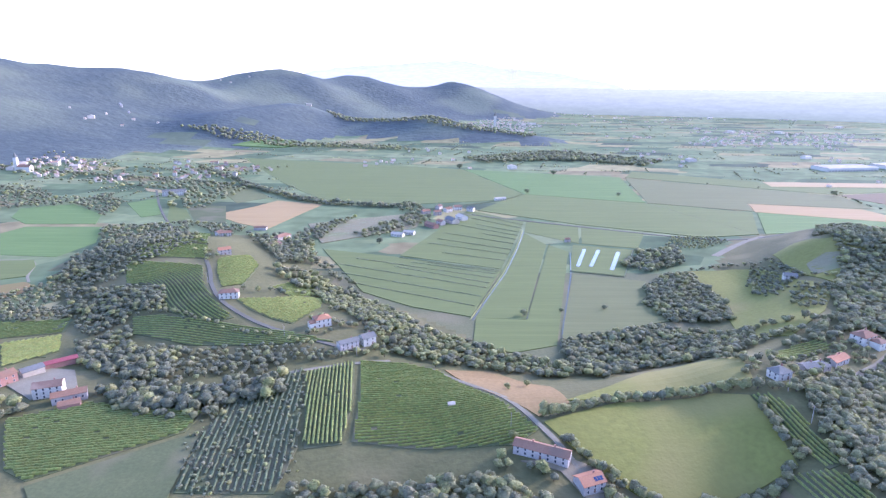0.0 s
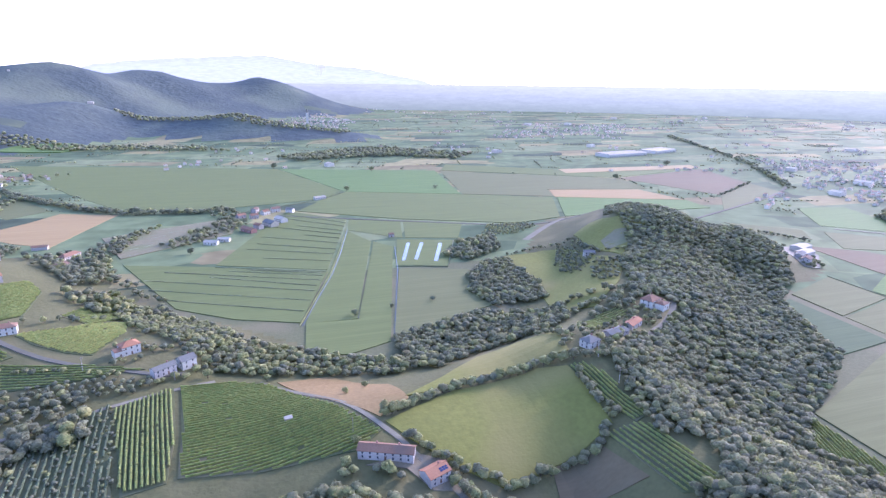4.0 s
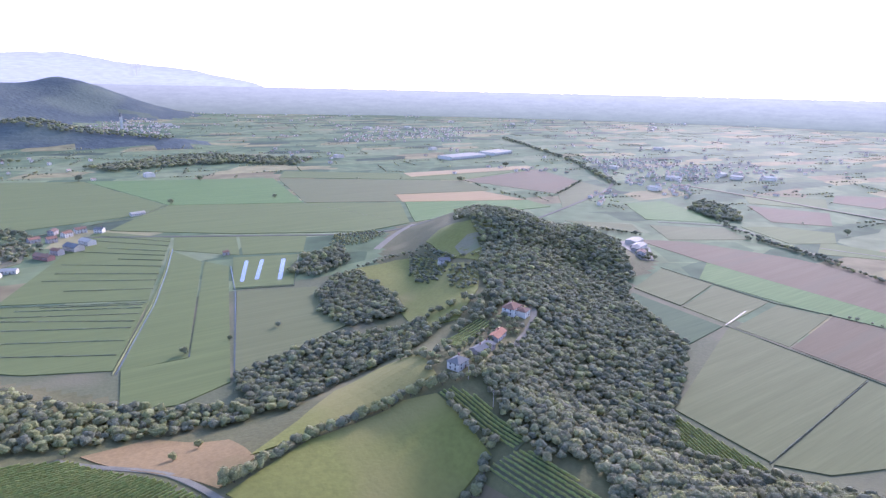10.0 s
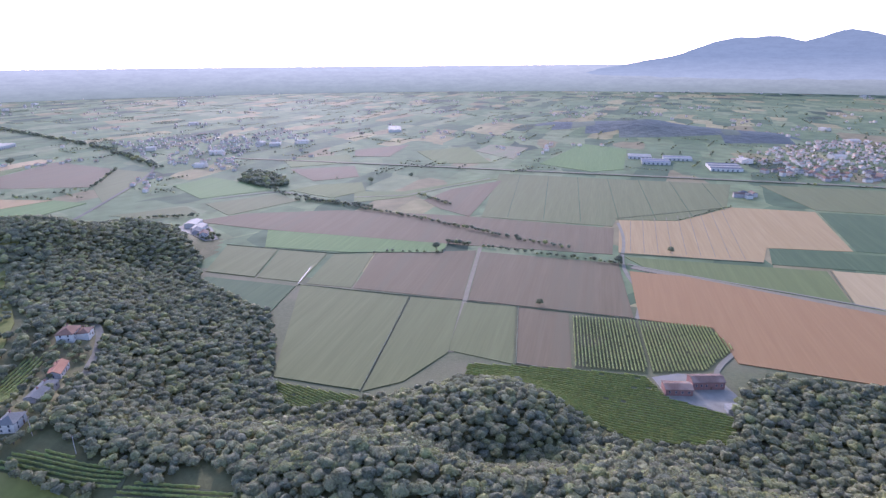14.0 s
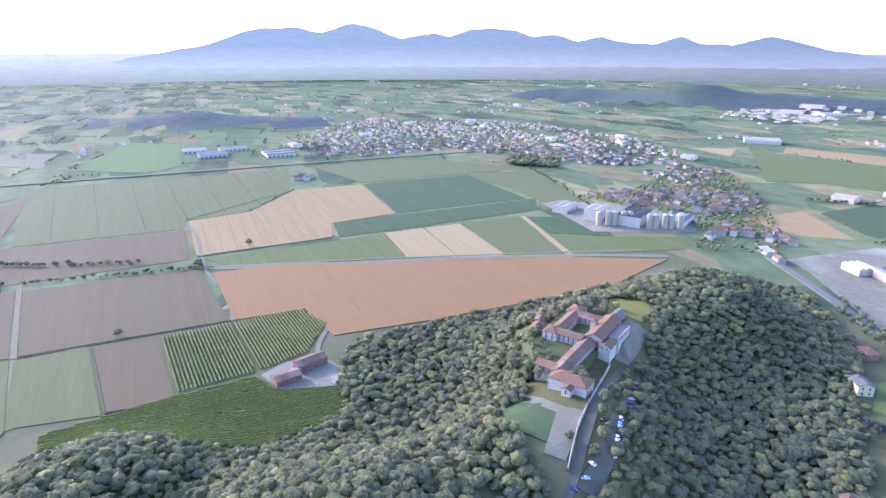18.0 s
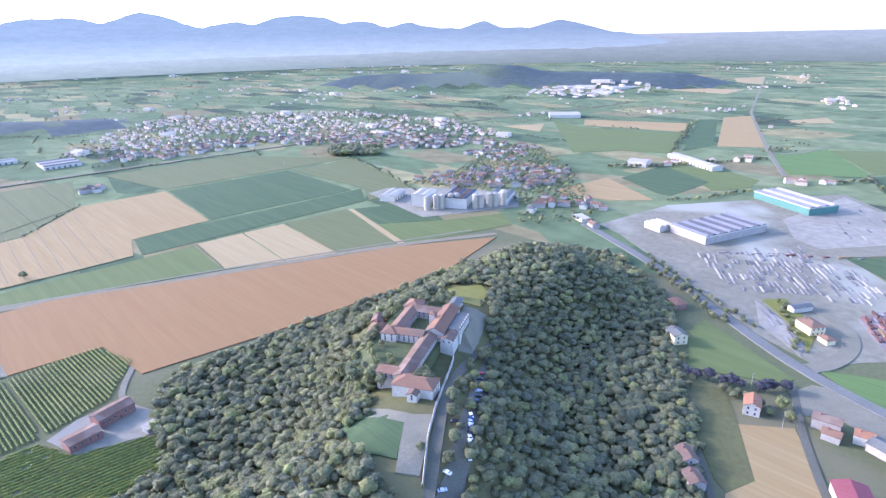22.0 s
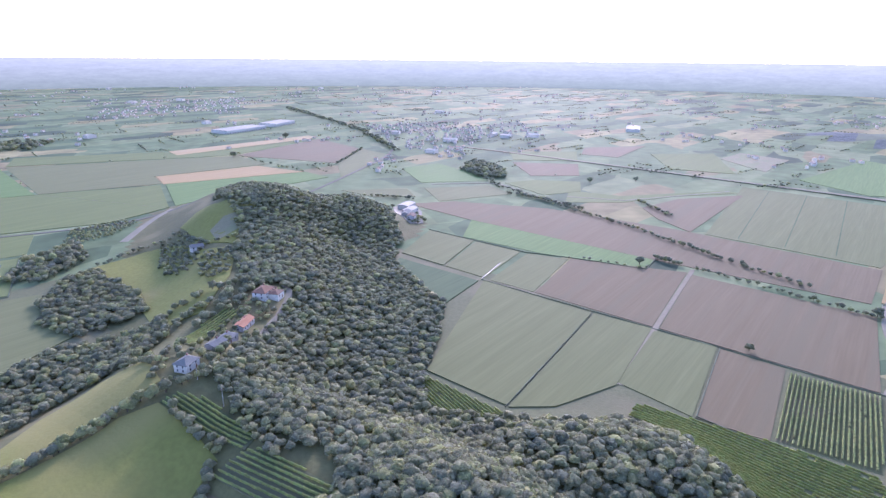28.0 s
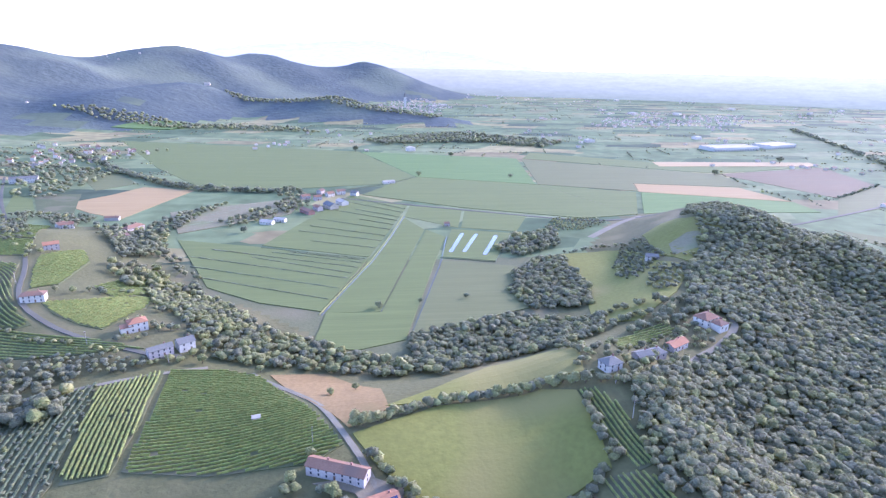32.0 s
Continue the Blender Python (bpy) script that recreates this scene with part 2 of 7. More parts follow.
M = {}
M["grass"] = material("meadow_grass", (0.167, 0.166, 0.037), (0.195, 0.190, 0.044), 0.02, bump=0.3, bump_scale=0.5, fine=0.3, c3=(0.207, 0.182, 0.053))
M["rough"] = material("rough_ground", (0.111, 0.106, 0.041), (0.139, 0.131, 0.050), 0.03, bump=0.6, bump_scale=0.3, fine=0.3, c3=(0.159, 0.138, 0.059))
M["pale"] = material("pale_green_crop", (0.131, 0.137, 0.051), (0.153, 0.156, 0.061), 0.11, bump=0.15, bump_scale=0.8, fine=0.5, deep=0.84, stretch=(0.035, 1, 1), turn=-8)
M["crop"] = material("green_crop", (0.120, 0.141, 0.044), (0.145, 0.164, 0.052), 0.11, bump=0.15, bump_scale=0.8, fine=0.5, deep=0.84, stretch=(0.035, 1, 1), turn=20)
M["maize"] = material("dark_green_maize", (0.071, 0.104, 0.043), (0.092, 0.126, 0.050), 0.11, bump=0.15, bump_scale=0.8, fine=0.5, stretch=(0.035, 1, 1), turn=85)
M["bright"] = material("bright_green_crop", (0.112, 0.169, 0.048), (0.137, 0.194, 0.057), 0.11, bump=0.15, bump_scale=0.8, fine=0.5, stretch=(0.035, 1, 1), turn=5)
M["brown"] = material("brown_stubble", (0.143, 0.109, 0.052), (0.165, 0.128, 0.065), 0.11, bump=0.15, bump_scale=0.8, fine=0.5, deep=0.84, stretch=(0.035, 1, 1), turn=-8, c3=(0.138, 0.112, 0.056))
M["orange"] = material("orange_stubble", (0.270, 0.155, 0.061), (0.286, 0.167, 0.066), 0.11, bump=0.15, bump_scale=0.8, fine=0.5, deep=0.88, stretch=(0.035, 1, 1), turn=78)
M["wheat"] = material("ripe_wheat", (0.301, 0.206, 0.083), (0.340, 0.241, 0.103), 0.11, bump=0.15, bump_scale=0.8, fine=0.5, deep=0.84, stretch=(0.035, 1, 1), turn=-5)
M["straw"] = material("cut_straw", (0.332, 0.243, 0.108), (0.380, 0.283, 0.132), 0.11, bump=0.15, bump_scale=0.8, fine=0.5, deep=0.84, stretch=(0.035, 1, 1), turn=85)
M["bare"] = material("bare_soil", (0.222, 0.149, 0.059), (0.271, 0.183, 0.074), 0.03, bump=0.2, bump_scale=0.7, fine=0.4, c3=(0.188, 0.147, 0.052))
M["dry"] = material("sun_dried_grass", (0.19, 0.178, 0.088), (0.225, 0.195, 0.105), 0.06, bump=0.2, bump_scale=0.7, fine=0.4, c3=(0.165, 0.172, 0.075))
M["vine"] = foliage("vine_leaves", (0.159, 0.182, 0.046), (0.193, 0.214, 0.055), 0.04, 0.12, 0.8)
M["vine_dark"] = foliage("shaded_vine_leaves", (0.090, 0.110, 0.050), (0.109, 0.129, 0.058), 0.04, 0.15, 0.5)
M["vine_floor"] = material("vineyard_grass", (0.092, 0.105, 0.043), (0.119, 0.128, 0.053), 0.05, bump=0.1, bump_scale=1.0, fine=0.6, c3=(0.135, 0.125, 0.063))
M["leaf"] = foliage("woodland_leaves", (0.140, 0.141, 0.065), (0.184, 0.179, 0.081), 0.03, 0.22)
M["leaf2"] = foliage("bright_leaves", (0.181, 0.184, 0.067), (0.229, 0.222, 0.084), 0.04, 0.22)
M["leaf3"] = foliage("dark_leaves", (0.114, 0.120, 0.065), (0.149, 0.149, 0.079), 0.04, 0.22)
M["hill_meadow"] = material("hill_meadow", (0.098, 0.118, 0.066), (0.126, 0.146, 0.08), 0.012, bump=1.0, bump_scale=0.05, fine=0.06, c3=(0.075, 0.092, 0.062))
# woodland of the range, with bluish distance haze mixed into its base colour
M["range_forest"] = material("hazy_range_woodland", (0.066, 0.084, 0.076), (0.101, 0.118, 0.090), 0.0045, bump=5.0, bump_scale=0.045, fine=0.035, c3=(0.117, 0.134, 0.090), deep=0.7)
M["verge"] = material("grassy_verge", (0.117, 0.122, 0.054), (0.143, 0.142, 0.064), 0.02, bump=0.3, bump_scale=0.5, fine=0.3, c3=(0.162, 0.142, 0.073))
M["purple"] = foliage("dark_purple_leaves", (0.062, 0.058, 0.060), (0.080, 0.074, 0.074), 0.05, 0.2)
M["bark"] = material("bark", (0.10, 0.075, 0.05), (0.14, 0.11, 0.08), 0.5)
M["asphalt"] = material("pale_asphalt", (0.119, 0.111, 0.076), (0.149, 0.139, 0.096), 0.06, rough=0.85, fine=1.2)
M["road_pale"] = material("sun_bleached_asphalt", (0.165, 0.158, 0.126), (0.195, 0.187, 0.15), 0.05, rough=0.85, fine=0.8)
M["gravel"] = material("gravel_track", (0.197, 0.176, 0.114), (0.244, 0.221, 0.146), 0.08, fine=1.0)
M["dirt"] = material("dirt_track", (0.205, 0.172, 0.10), (0.25, 0.21, 0.13), 0.08, fine=1.0)
M["water"] = material("still_water", (0.09, 0.10, 0.09), (0.11, 0.12, 0.11), 0.05, 0.06, 0.01, 0.3, 0.6)
M["plaster"] = material("pale_plaster", (0.38, 0.33, 0.27), (0.46, 0.41, 0.34), 0.15, fine=0.9, vary=0.08)
M["white"] = material("white_plaster", (0.508, 0.464, 0.367), (0.594, 0.551, 0.442), 0.15, fine=0.9)
M["yellow"] = material("yellow_plaster", (0.68, 0.58, 0.32), (0.74, 0.64, 0.38), 0.15, fine=0.9)
M["brick"] = material("red_brick", (0.288, 0.152, 0.114), (0.336, 0.190, 0.142), 0.2, fine=1.5)
M["stone"] = material("weathered_stone", (0.42, 0.37, 0.31), (0.5, 0.45, 0.38), 0.2, fine=1.2)
M["tile"] = material("terracotta_tiles", (0.228, 0.125, 0.074), (0.286, 0.165, 0.100), 0.12, bump=0.06, bump_scale=3.0, fine=1.6, c3=(0.191, 0.125, 0.082), vary=0.12)
# far roofs and walls: colours lightened and warmed to offset backlight
M["tile_far"] = material("lightened_far_roofs", (0.36, 0.215, 0.135), (0.44, 0.285, 0.19), 0.02, fine=0.3, vary=0.22)
M["far_wall"] = material("lightened_far_walls", (0.60, 0.50, 0.37), (0.70, 0.60, 0.46), 0.02, fine=0.3, vary=0.12)
M["tile_old"] = material("weathered_brown_tiles", (0.163, 0.105, 0.071), (0.215, 0.142, 0.096), 0.15, bump=0.06, bump_scale=3.0, fine=1.6, c3=(0.242, 0.172, 0.119))
M["tile_new"] = material("bright_orange_tiles", (0.330, 0.155, 0.081), (0.370, 0.190, 0.102), 0.15, bump=0.05, bump_scale=3.0, fine=1.6)
M["slate"] = material("grey_roof", (0.145, 0.142, 0.117), (0.194, 0.188, 0.155), 0.12, fine=1.2)
M["red_metal"] = material("red_sheet_roof", (0.235, 0.068, 0.068), (0.27, 0.088, 0.086), 0.1, rough=0.7, spec=0.15, fine=0.8)
M["sheet"] = material("pale_sheet_metal", (0.396, 0.341, 0.247), (0.484, 0.424, 0.313), 0.08, rough=0.8, spec=0.1, fine=0.6)
M["sheet_dark"] = material("grey_sheet_metal", (0.141, 0.142, 0.124), (0.179, 0.180, 0.158), 0.08, rough=0.8, spec=0.1, fine=0.6)
M["sheet_green"] = material("green_sheet_metal", (0.09, 0.2, 0.155), (0.115, 0.23, 0.18), 0.08, rough=0.5, fine=0.6)
M["concrete"] = material("pale_concrete_yard", (0.257, 0.228, 0.158), (0.320, 0.288, 0.203), 0.03, fine=0.16, c3=(0.233, 0.215, 0.162), deep=0.6)
M["yard_grey"] = material("worn_grey_yard", (0.210, 0.188, 0.124), (0.262, 0.236, 0.157), 0.02, fine=0.14, c3=(0.315, 0.298, 0.215), deep=0.6)
M["hall_grey"] = material("weathered_grey_hall_roof", (0.10, 0.098, 0.096), (0.14, 0.137, 0.134), 0.05, rough=0.8, spec=0.1, fine=0.5)
M["hall_pale"] = material("pale_hall_roof", (0.20, 0.195, 0.19), (0.26, 0.255, 0.25), 0.05, rough=0.8, spec=0.1, fine=0.5)
M["rubble"] = material("dusty_beige_ground", (0.267, 0.237, 0.168), (0.341, 0.308, 0.228), 0.02, fine=0.12, c3=(0.213, 0.198, 0.134), deep=0.6)
M["scrap_ground"] = material("rusty_brown_ground", (0.21, 0.15, 0.12), (0.26, 0.19, 0.155), 0.05, fine=0.3, c3=(0.28, 0.24, 0.2), deep=0.6)
M["glass"] = material("dark_window_glass", (0.035, 0.04, 0.05), (0.05, 0.055, 0.065), 1.0, rough=0.15, spec=0.6)
M["wood"] = material("brown_painted_wood", (0.16, 0.09, 0.055), (0.2, 0.12, 0.07), 0.8)
M["solar"] = material("dark_blue_solar_cells", (0.02, 0.03, 0.07), (0.03, 0.045, 0.1), 0.8, rough=0.2, spec=0.6)
M["rust"] = material("rust_red_steel", (0.15, 0.075, 0.055), (0.21, 0.11, 0.08), 0.3, fine=1.0, vary=0.3)
M["pile"] = material("pale_concrete_goods", (0.24, 0.215, 0.185), (0.33, 0.30, 0.26), 0.3, fine=1.0, vary=0.25)
M["pile_dark"] = material("weathered_grey_goods", (0.13, 0.122, 0.112), (0.19, 0.178, 0.162), 0.3, fine=1.0, vary=0.3)
M["amber"] = material("yellow_painted_steel", (0.30, 0.20, 0.085), (0.36, 0.25, 0.12), 0.3, fine=1.0)
M["land"] = patchwork("far_farmland")
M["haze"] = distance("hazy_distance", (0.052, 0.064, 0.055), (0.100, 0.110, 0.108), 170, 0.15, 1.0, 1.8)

# ---------------------------------------------------------------- the lie of the land
RIDGES = (
    (-60, 330, 15, 60, 300, 20, 75), (60, 300, 20, 213, 338, 30, 70), (213, 338, 30, 330, 440, 27, 70), (330, 440, 27, 460, 620, 48, 78),
    (460, 620, 48, 520, 720, 38, 92), (470, 610, 46, 560, 590, 34, 72), (213, 338, 30, 220, 150, 36, 55), (220, 150, 36, 215, 20, 34, 52), (215, 20, 34, 235, -125, 33, 55),
    (235, -125, 33, 320, -205, 32, 60), (320, -205, 32, 335, -350, 37, 62), (-205, 519, 19, -95, 457, 17, 70), (-330, 700, 22, -205, 519, 19, 90),
    (-420, 240, 14, -120, 330, 14, 150), (20, 40, 34, 215, 20, 34, 80), (20, 40, 34, 30, 220, 20, 70), (290, 135, 24, 318, 100, 22, 48),
)
RANGE = (
    (-3300, 900, 238, -1900, 2250, 262, 600), (-1900, 2250, 262, -1560, 2800, 250, 580), (-1560, 2800, 250, -1330, 3160, 172, 480), (-1330, 3160, 172, -1000, 3560, 225, 480),
    (-1000, 3560, 225, -560, 3960, 226, 470), (-560, 3960, 226, 75, 4250, 206, 420), (75, 4250, 205, 440, 4380, 60, 260),
    (-520, 2750, 45, -60, 2480, 60, 170), (-60, 2480, 60, 330, 2260, 22, 150), (-900, 2300, 90, -700, 2750, 120, 260),
    (1850, -380, 20, 1960, -90, 34, 120), (1960, -90, 34, 2080, 190, 16, 110), (2300, -1610, 45, 1960, -1880, 58, 150), (1880, -1980, 92, 1780, -2040, 96, 130), (1780, -2040, 60, 1180, -2330, 48, 170),
)


def rise(x, y, ridges, power):
    acc = 0.0
    for x0, y0, h0, x1, y1, h1, w in ridges:
        dx, dy = x1 - x0, y1 - y0
        t = np.clip(((x - x0) * dx + (y - y0) * dy) / (dx * dx + dy * dy), 0, 1)
        d = np.hypot(x - x0 - t * dx, y - y0 - t * dy)
        acc = acc + ((h0 + (h1 - h0) * t) * np.exp(-((d / w) ** power))) ** 4
    return acc**0.25


def lattice(ix, iy):
    v = np.sin(ix * 127.1 + iy * 311.7) * 43758.5453
    return v - np.floor(v)


def waves(x, y, size):
    """Smooth value noise, 0 to 1."""
    x, y = np.asarray(x, float) / size, np.asarray(y, float) / size
    ix, iy = np.floor(x), np.floor(y)
    u, v = x - ix, y - iy
    u, v = u * u * (3 - 2 * u), v * v * (3 - 2 * v)
    a = lattice(ix, iy) * (1 - u) + lattice(ix + 1, iy) * u
    b = lattice(ix, iy + 1) * (1 - u) + lattice(ix + 1, iy + 1) * u
    return a * (1 - v) + b * v


def far_hills(x, y):
    h = rise(x, y, RANGE, 2.0)
    spur = 1 - np.abs(2 * waves(x * 0.8 + y * 0.6, y * 0.8 - x * 0.6, 460) - 1)
    rough = 0.6 * spur + 0.25 * waves(x + 900, y, 260) + 0.15 * waves(x, y + 500, 130)
    return h * (0.72 + 0.42 * rough) * np.clip((h - 2) / 14, 0, 1)


def clearing(x, y):
    """Open pastures on the wooded range."""
    return waves(x * 0.45 + y * 0.35, y * 1.5, 150) > 0.86


def ground_z(x, y):
    x, y = np.asarray(x, float), np.asarray(y, float)
    return rise(x, y, RIDGES, 3.0) + far_hills(x, y)


def gz(x, y):
    return float(ground_z(x, y))


def mesh_from(name, verts, faces, mats, index=None, smooth=False):
    me = bpy.data.meshes.new(name)
    verts, faces = np.asarray(verts, np.float32), np.asarray(faces, np.int32)
    k = faces.shape[1]
    me.vertices.add(len(verts))
    me.vertices.foreach_set("co", verts.ravel())
    me.loops.add(faces.size)
    me.loops.foreach_set("vertex_index", faces.ravel())
    me.polygons.add(len(faces))
    me.polygons.foreach_set("loop_start", np.arange(0, faces.size, k, dtype=np.int32))
    me.polygons.foreach_set("loop_total", np.full(len(faces), k, np.int32))
    for m in mats:
        me.materials.append(m)
    if index is not None:
        me.polygons.foreach_set("material_index", np.asarray(index, np.int32))
    me.polygons.foreach_set("use_smooth", np.full(len(faces), smooth))
    me.update(calc_edges=True)
    return me


def axis(fine_a, fine_b, step, mid, far):
    out = list(np.arange(fine_a, fine_b + 1, step))
    v, d = fine_b, step
    while v < far:
        d = min(d * 1.25, mid)
        v += d
        out.append(v)
    v, d = fine_a, step
    while v > -far:
        d = min(d * 1.25, mid)
        v -= d
        out.insert(0, v)
    return np.array(out)


gx, gy = axis(-420, 620, 9, 75, 4880), axis(-480, 830, 9, 75, 4880)
GX, GY = np.meshgrid(gx, gy)
GZ = ground_z(GX, GY)
nx, ny = len(gx), len(gy)
idx = np.arange(nx * ny).reshape(ny, nx)
quads = np.stack([idx[:-1, :-1], idx[:-1, 1:], idx[1:, 1:], idx[1:, :-1]], -1).reshape(-1, 4)
cx, cy = GX.ravel()[quads].mean(1), GY.ravel()[quads].mean(1)
keep = np.hypot(cx, cy) < 4860
quads, cx, cy = quads[keep], cx[keep], cy[keep]
slot = np.zeros(len(quads), int)
slot[rise(cx, cy, RIDGES, 3.0) > 1.0] = 1
slot[(np.abs(cx - 120) < 420) & (np.abs(cy - 100) < 560) & (slot == 0)] = 3
slot[far_hills(cx, cy) > 5] = 4
slot[(far_hills(cx, cy) > 9) & clearing(cx, cy)] = 2
ground = new("ground", mesh_from("ground", np.stack([GX.ravel(), GY.ravel(), GZ.ravel()], 1), quads, [M["land"], M["rough"], M["hill_meadow"], M["verge"], M["range_forest"]], slot, True))
tagged(ground, "wide farmland plain with wooded hills rising from it", "ground", kind="structure")


def bearing(az, r, z=0.0):
    return (r * math.sin(radians(az)), r * math.cos(radians(az)), z)


# far plain and far hills, hazy, at the rim of the sheet
def rim(name, r0, z0, r1, z1, mat, label, rows=6):
    vs, fs, n = [], [], 180
    for j in range(rows + 1):
        f = j / rows
        for i in range(n):
            r = r0 + (r1 - r0) * f
            vs.append(bearing(i * 360 / n, r, z0 + (z1 - z0) * f))
    for j in range(rows):
        for i in range(n):
            k = (i + 1) % n
            fs.append((j * n + i, j * n + k, (j + 1) * n + k, (j + 1) * n + i))
    tagged(new(name, mesh_from(name, vs, fs, [mat], None, True)), label, "backdrop", kind="structure")


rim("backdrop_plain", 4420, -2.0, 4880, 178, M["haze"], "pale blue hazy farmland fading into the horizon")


def skyline(name, r, peaks, mat, label, seed, foot=0.0, depth=260):
    """A far range: a crest through (bearing, height) peaks, with slopes falling to both sides."""
    az = np.arange(peaks[0][0], peaks[-1][0] + 0.01, 0.25)
    h = np.interp(az, [p[0] for p in peaks], [p[1] for p in peaks])
    h = np.convolve(np.pad(h, 1, "edge"), np.ones(3) / 3, "valid") + 10 * (waves(az * 40, az * 0 + seed, 40) - 0.5) + 5 * (waves(az * 40, az * 0 + seed, 14) - 0.5)
    vs, fs = [], []
    rows = ((-depth, 0.0), (-depth * 0.6, 0.35), (-depth * 0.25, 0.72), (0, 1.0), (depth * 0.3, 0.5))
    for off, part_h in rows:
        for a, hh in zip(az, h):
            k = 30 * (float(waves(a * 30, off, 45)) - 0.5) * (1 if 0 < part_h < 1 else 0)
            vs.append(bearing(a, r + off + k, foot + (hh - foot) * part_h))
    n = len(az)
    for j in range(len(rows) - 1):
        for i in range(n - 1):
            fs.append((j * n + i, j * n + i + 1, (j + 1) * n + i + 1, (j + 1) * n + i))
    tagged(new(name, mesh_from(name, vs, fs, [mat], None, True)), label, "backdrop", kind="structure")


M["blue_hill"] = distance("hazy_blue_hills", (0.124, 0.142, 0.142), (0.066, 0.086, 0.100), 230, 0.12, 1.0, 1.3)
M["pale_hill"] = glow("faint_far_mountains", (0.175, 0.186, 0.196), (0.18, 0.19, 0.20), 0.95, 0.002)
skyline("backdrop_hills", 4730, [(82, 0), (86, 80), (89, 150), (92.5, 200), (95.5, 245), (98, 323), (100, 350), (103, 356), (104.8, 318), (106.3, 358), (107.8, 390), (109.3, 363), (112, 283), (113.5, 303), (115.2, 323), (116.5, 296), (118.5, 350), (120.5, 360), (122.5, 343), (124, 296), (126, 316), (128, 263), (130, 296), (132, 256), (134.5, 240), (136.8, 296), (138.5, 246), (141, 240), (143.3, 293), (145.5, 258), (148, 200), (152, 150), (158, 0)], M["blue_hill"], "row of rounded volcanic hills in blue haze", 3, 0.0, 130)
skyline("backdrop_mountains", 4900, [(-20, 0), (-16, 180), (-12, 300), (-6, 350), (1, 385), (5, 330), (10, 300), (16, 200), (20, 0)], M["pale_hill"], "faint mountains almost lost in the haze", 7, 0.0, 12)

# ---------------------------------------------------------------- helpers


def part(name, bm, mat, parent=None, label="", smooth=False):
    """Links a bmesh as one mesh object, under a thing or a part."""
    me = bpy.data.meshes.new(name)
    bm.to_mesh(me)
    bm.free()
    me.materials.append(mat)
    if smooth:
        for p in me.polygons:
            p.use_smooth = True
    ob = new(name, me)
    if parent:
        ob.parent = parent
    if label:
        ob["label"] = label
    return ob


def inside(px, py, poly):
    px, py = np.asarray(px, float), np.asarray(py, float)
    hit = np.zeros(px.shape, bool)
    for (x0, y0), (x1, y1) in zip(poly, poly[1:] + poly[:1]):
        cross = (y0 > py) != (y1 > py)
        hit ^= cross & (px < (x1 - x0) * (py - y0) / ((y1 - y0) or 1e-9) + x0)
    return hit


PLOTS = []


def field(poly, mat, label, h=0.3, name="field", flat=False, step=9.0, z=None):
    """A plot of crop or grass: a low slab that follows the ground, with a skirt at its edges."""
    PLOTS.append(poly)
    h = h + 0.012 * (len(PLOTS) * 7 % 11)
    bm = bmesh.new()
    face = bm.faces.new([bm.verts.new((x, y, 0)) for x, y in poly])
    if face.normal.z < 0 or sum(a[0] * b[1] - b[0] * a[1] for a, b in zip(poly, poly[1:] + poly[:1])) < 0:
        bmesh.ops.reverse_faces(bm, faces=[face])
    xs, ys = [p[0] for p in poly], [p[1] for p in poly]
    hilly = not flat and max(gz(x, y) for x in np.linspace(min(xs), max(xs), 7) for y in np.linspace(min(ys), max(ys), 7)) > 0.3
    if hilly:
        for n, lo, hi in (((1, 0, 0), min(xs), max(xs)), ((0, 1, 0), min(ys), max(ys))):
            for v in np.arange(lo + step, hi, step):
                bmesh.ops.bisect_plane(bm, geom=bm.verts[:] + bm.edges[:] + bm.faces[:], plane_co=(v * n[0], v * n[1], 0), plane_no=n)
        bmesh.ops.triangulate(bm, faces=bm.faces[:])
    rims = [e for e in bm.edges if e.is_boundary]
    made = bmesh.ops.extrude_edge_only(bm, edges=rims)["geom"]
    low = [g for g in made if isinstance(g, bmesh.types.BMVert)]
    for v in bm.verts:
        v.co.z = (gz(v.co.x, v.co.y) + 0.35 if hilly else 0.0) + h
    for v in low:
        v.co.z -= h + 1.0
    bmesh.ops.recalc_face_normals(bm, faces=bm.faces[:])
    return tagged(part(name, bm, mat, None, label), label, "field", kind="structure")


def dense(points, step):
    out = []
    for (x0, y0), (x1, y1) in zip(points, points[1:]):
        n = max(1, int(math.hypot(x1 - x0, y1 - y0) / step))
        out += [(x0 + (x1 - x0) * i / n, y0 + (y1 - y0) * i / n) for i in range(n)]
    return out + [points[-1]]


def smooth_line(points, rounds=2):
    for _ in range(rounds):
        q = [points[0]]
        for a, b in zip(points, points[1:]):
            q += [(a[0] * 0.75 + b[0] * 0.25, a[1] * 0.75 + b[1] * 0.25), (a[0] * 0.25 + b[0] * 0.75, a[1] * 0.25 + b[1] * 0.75)]
        points = q + [points[-1]]
    return points


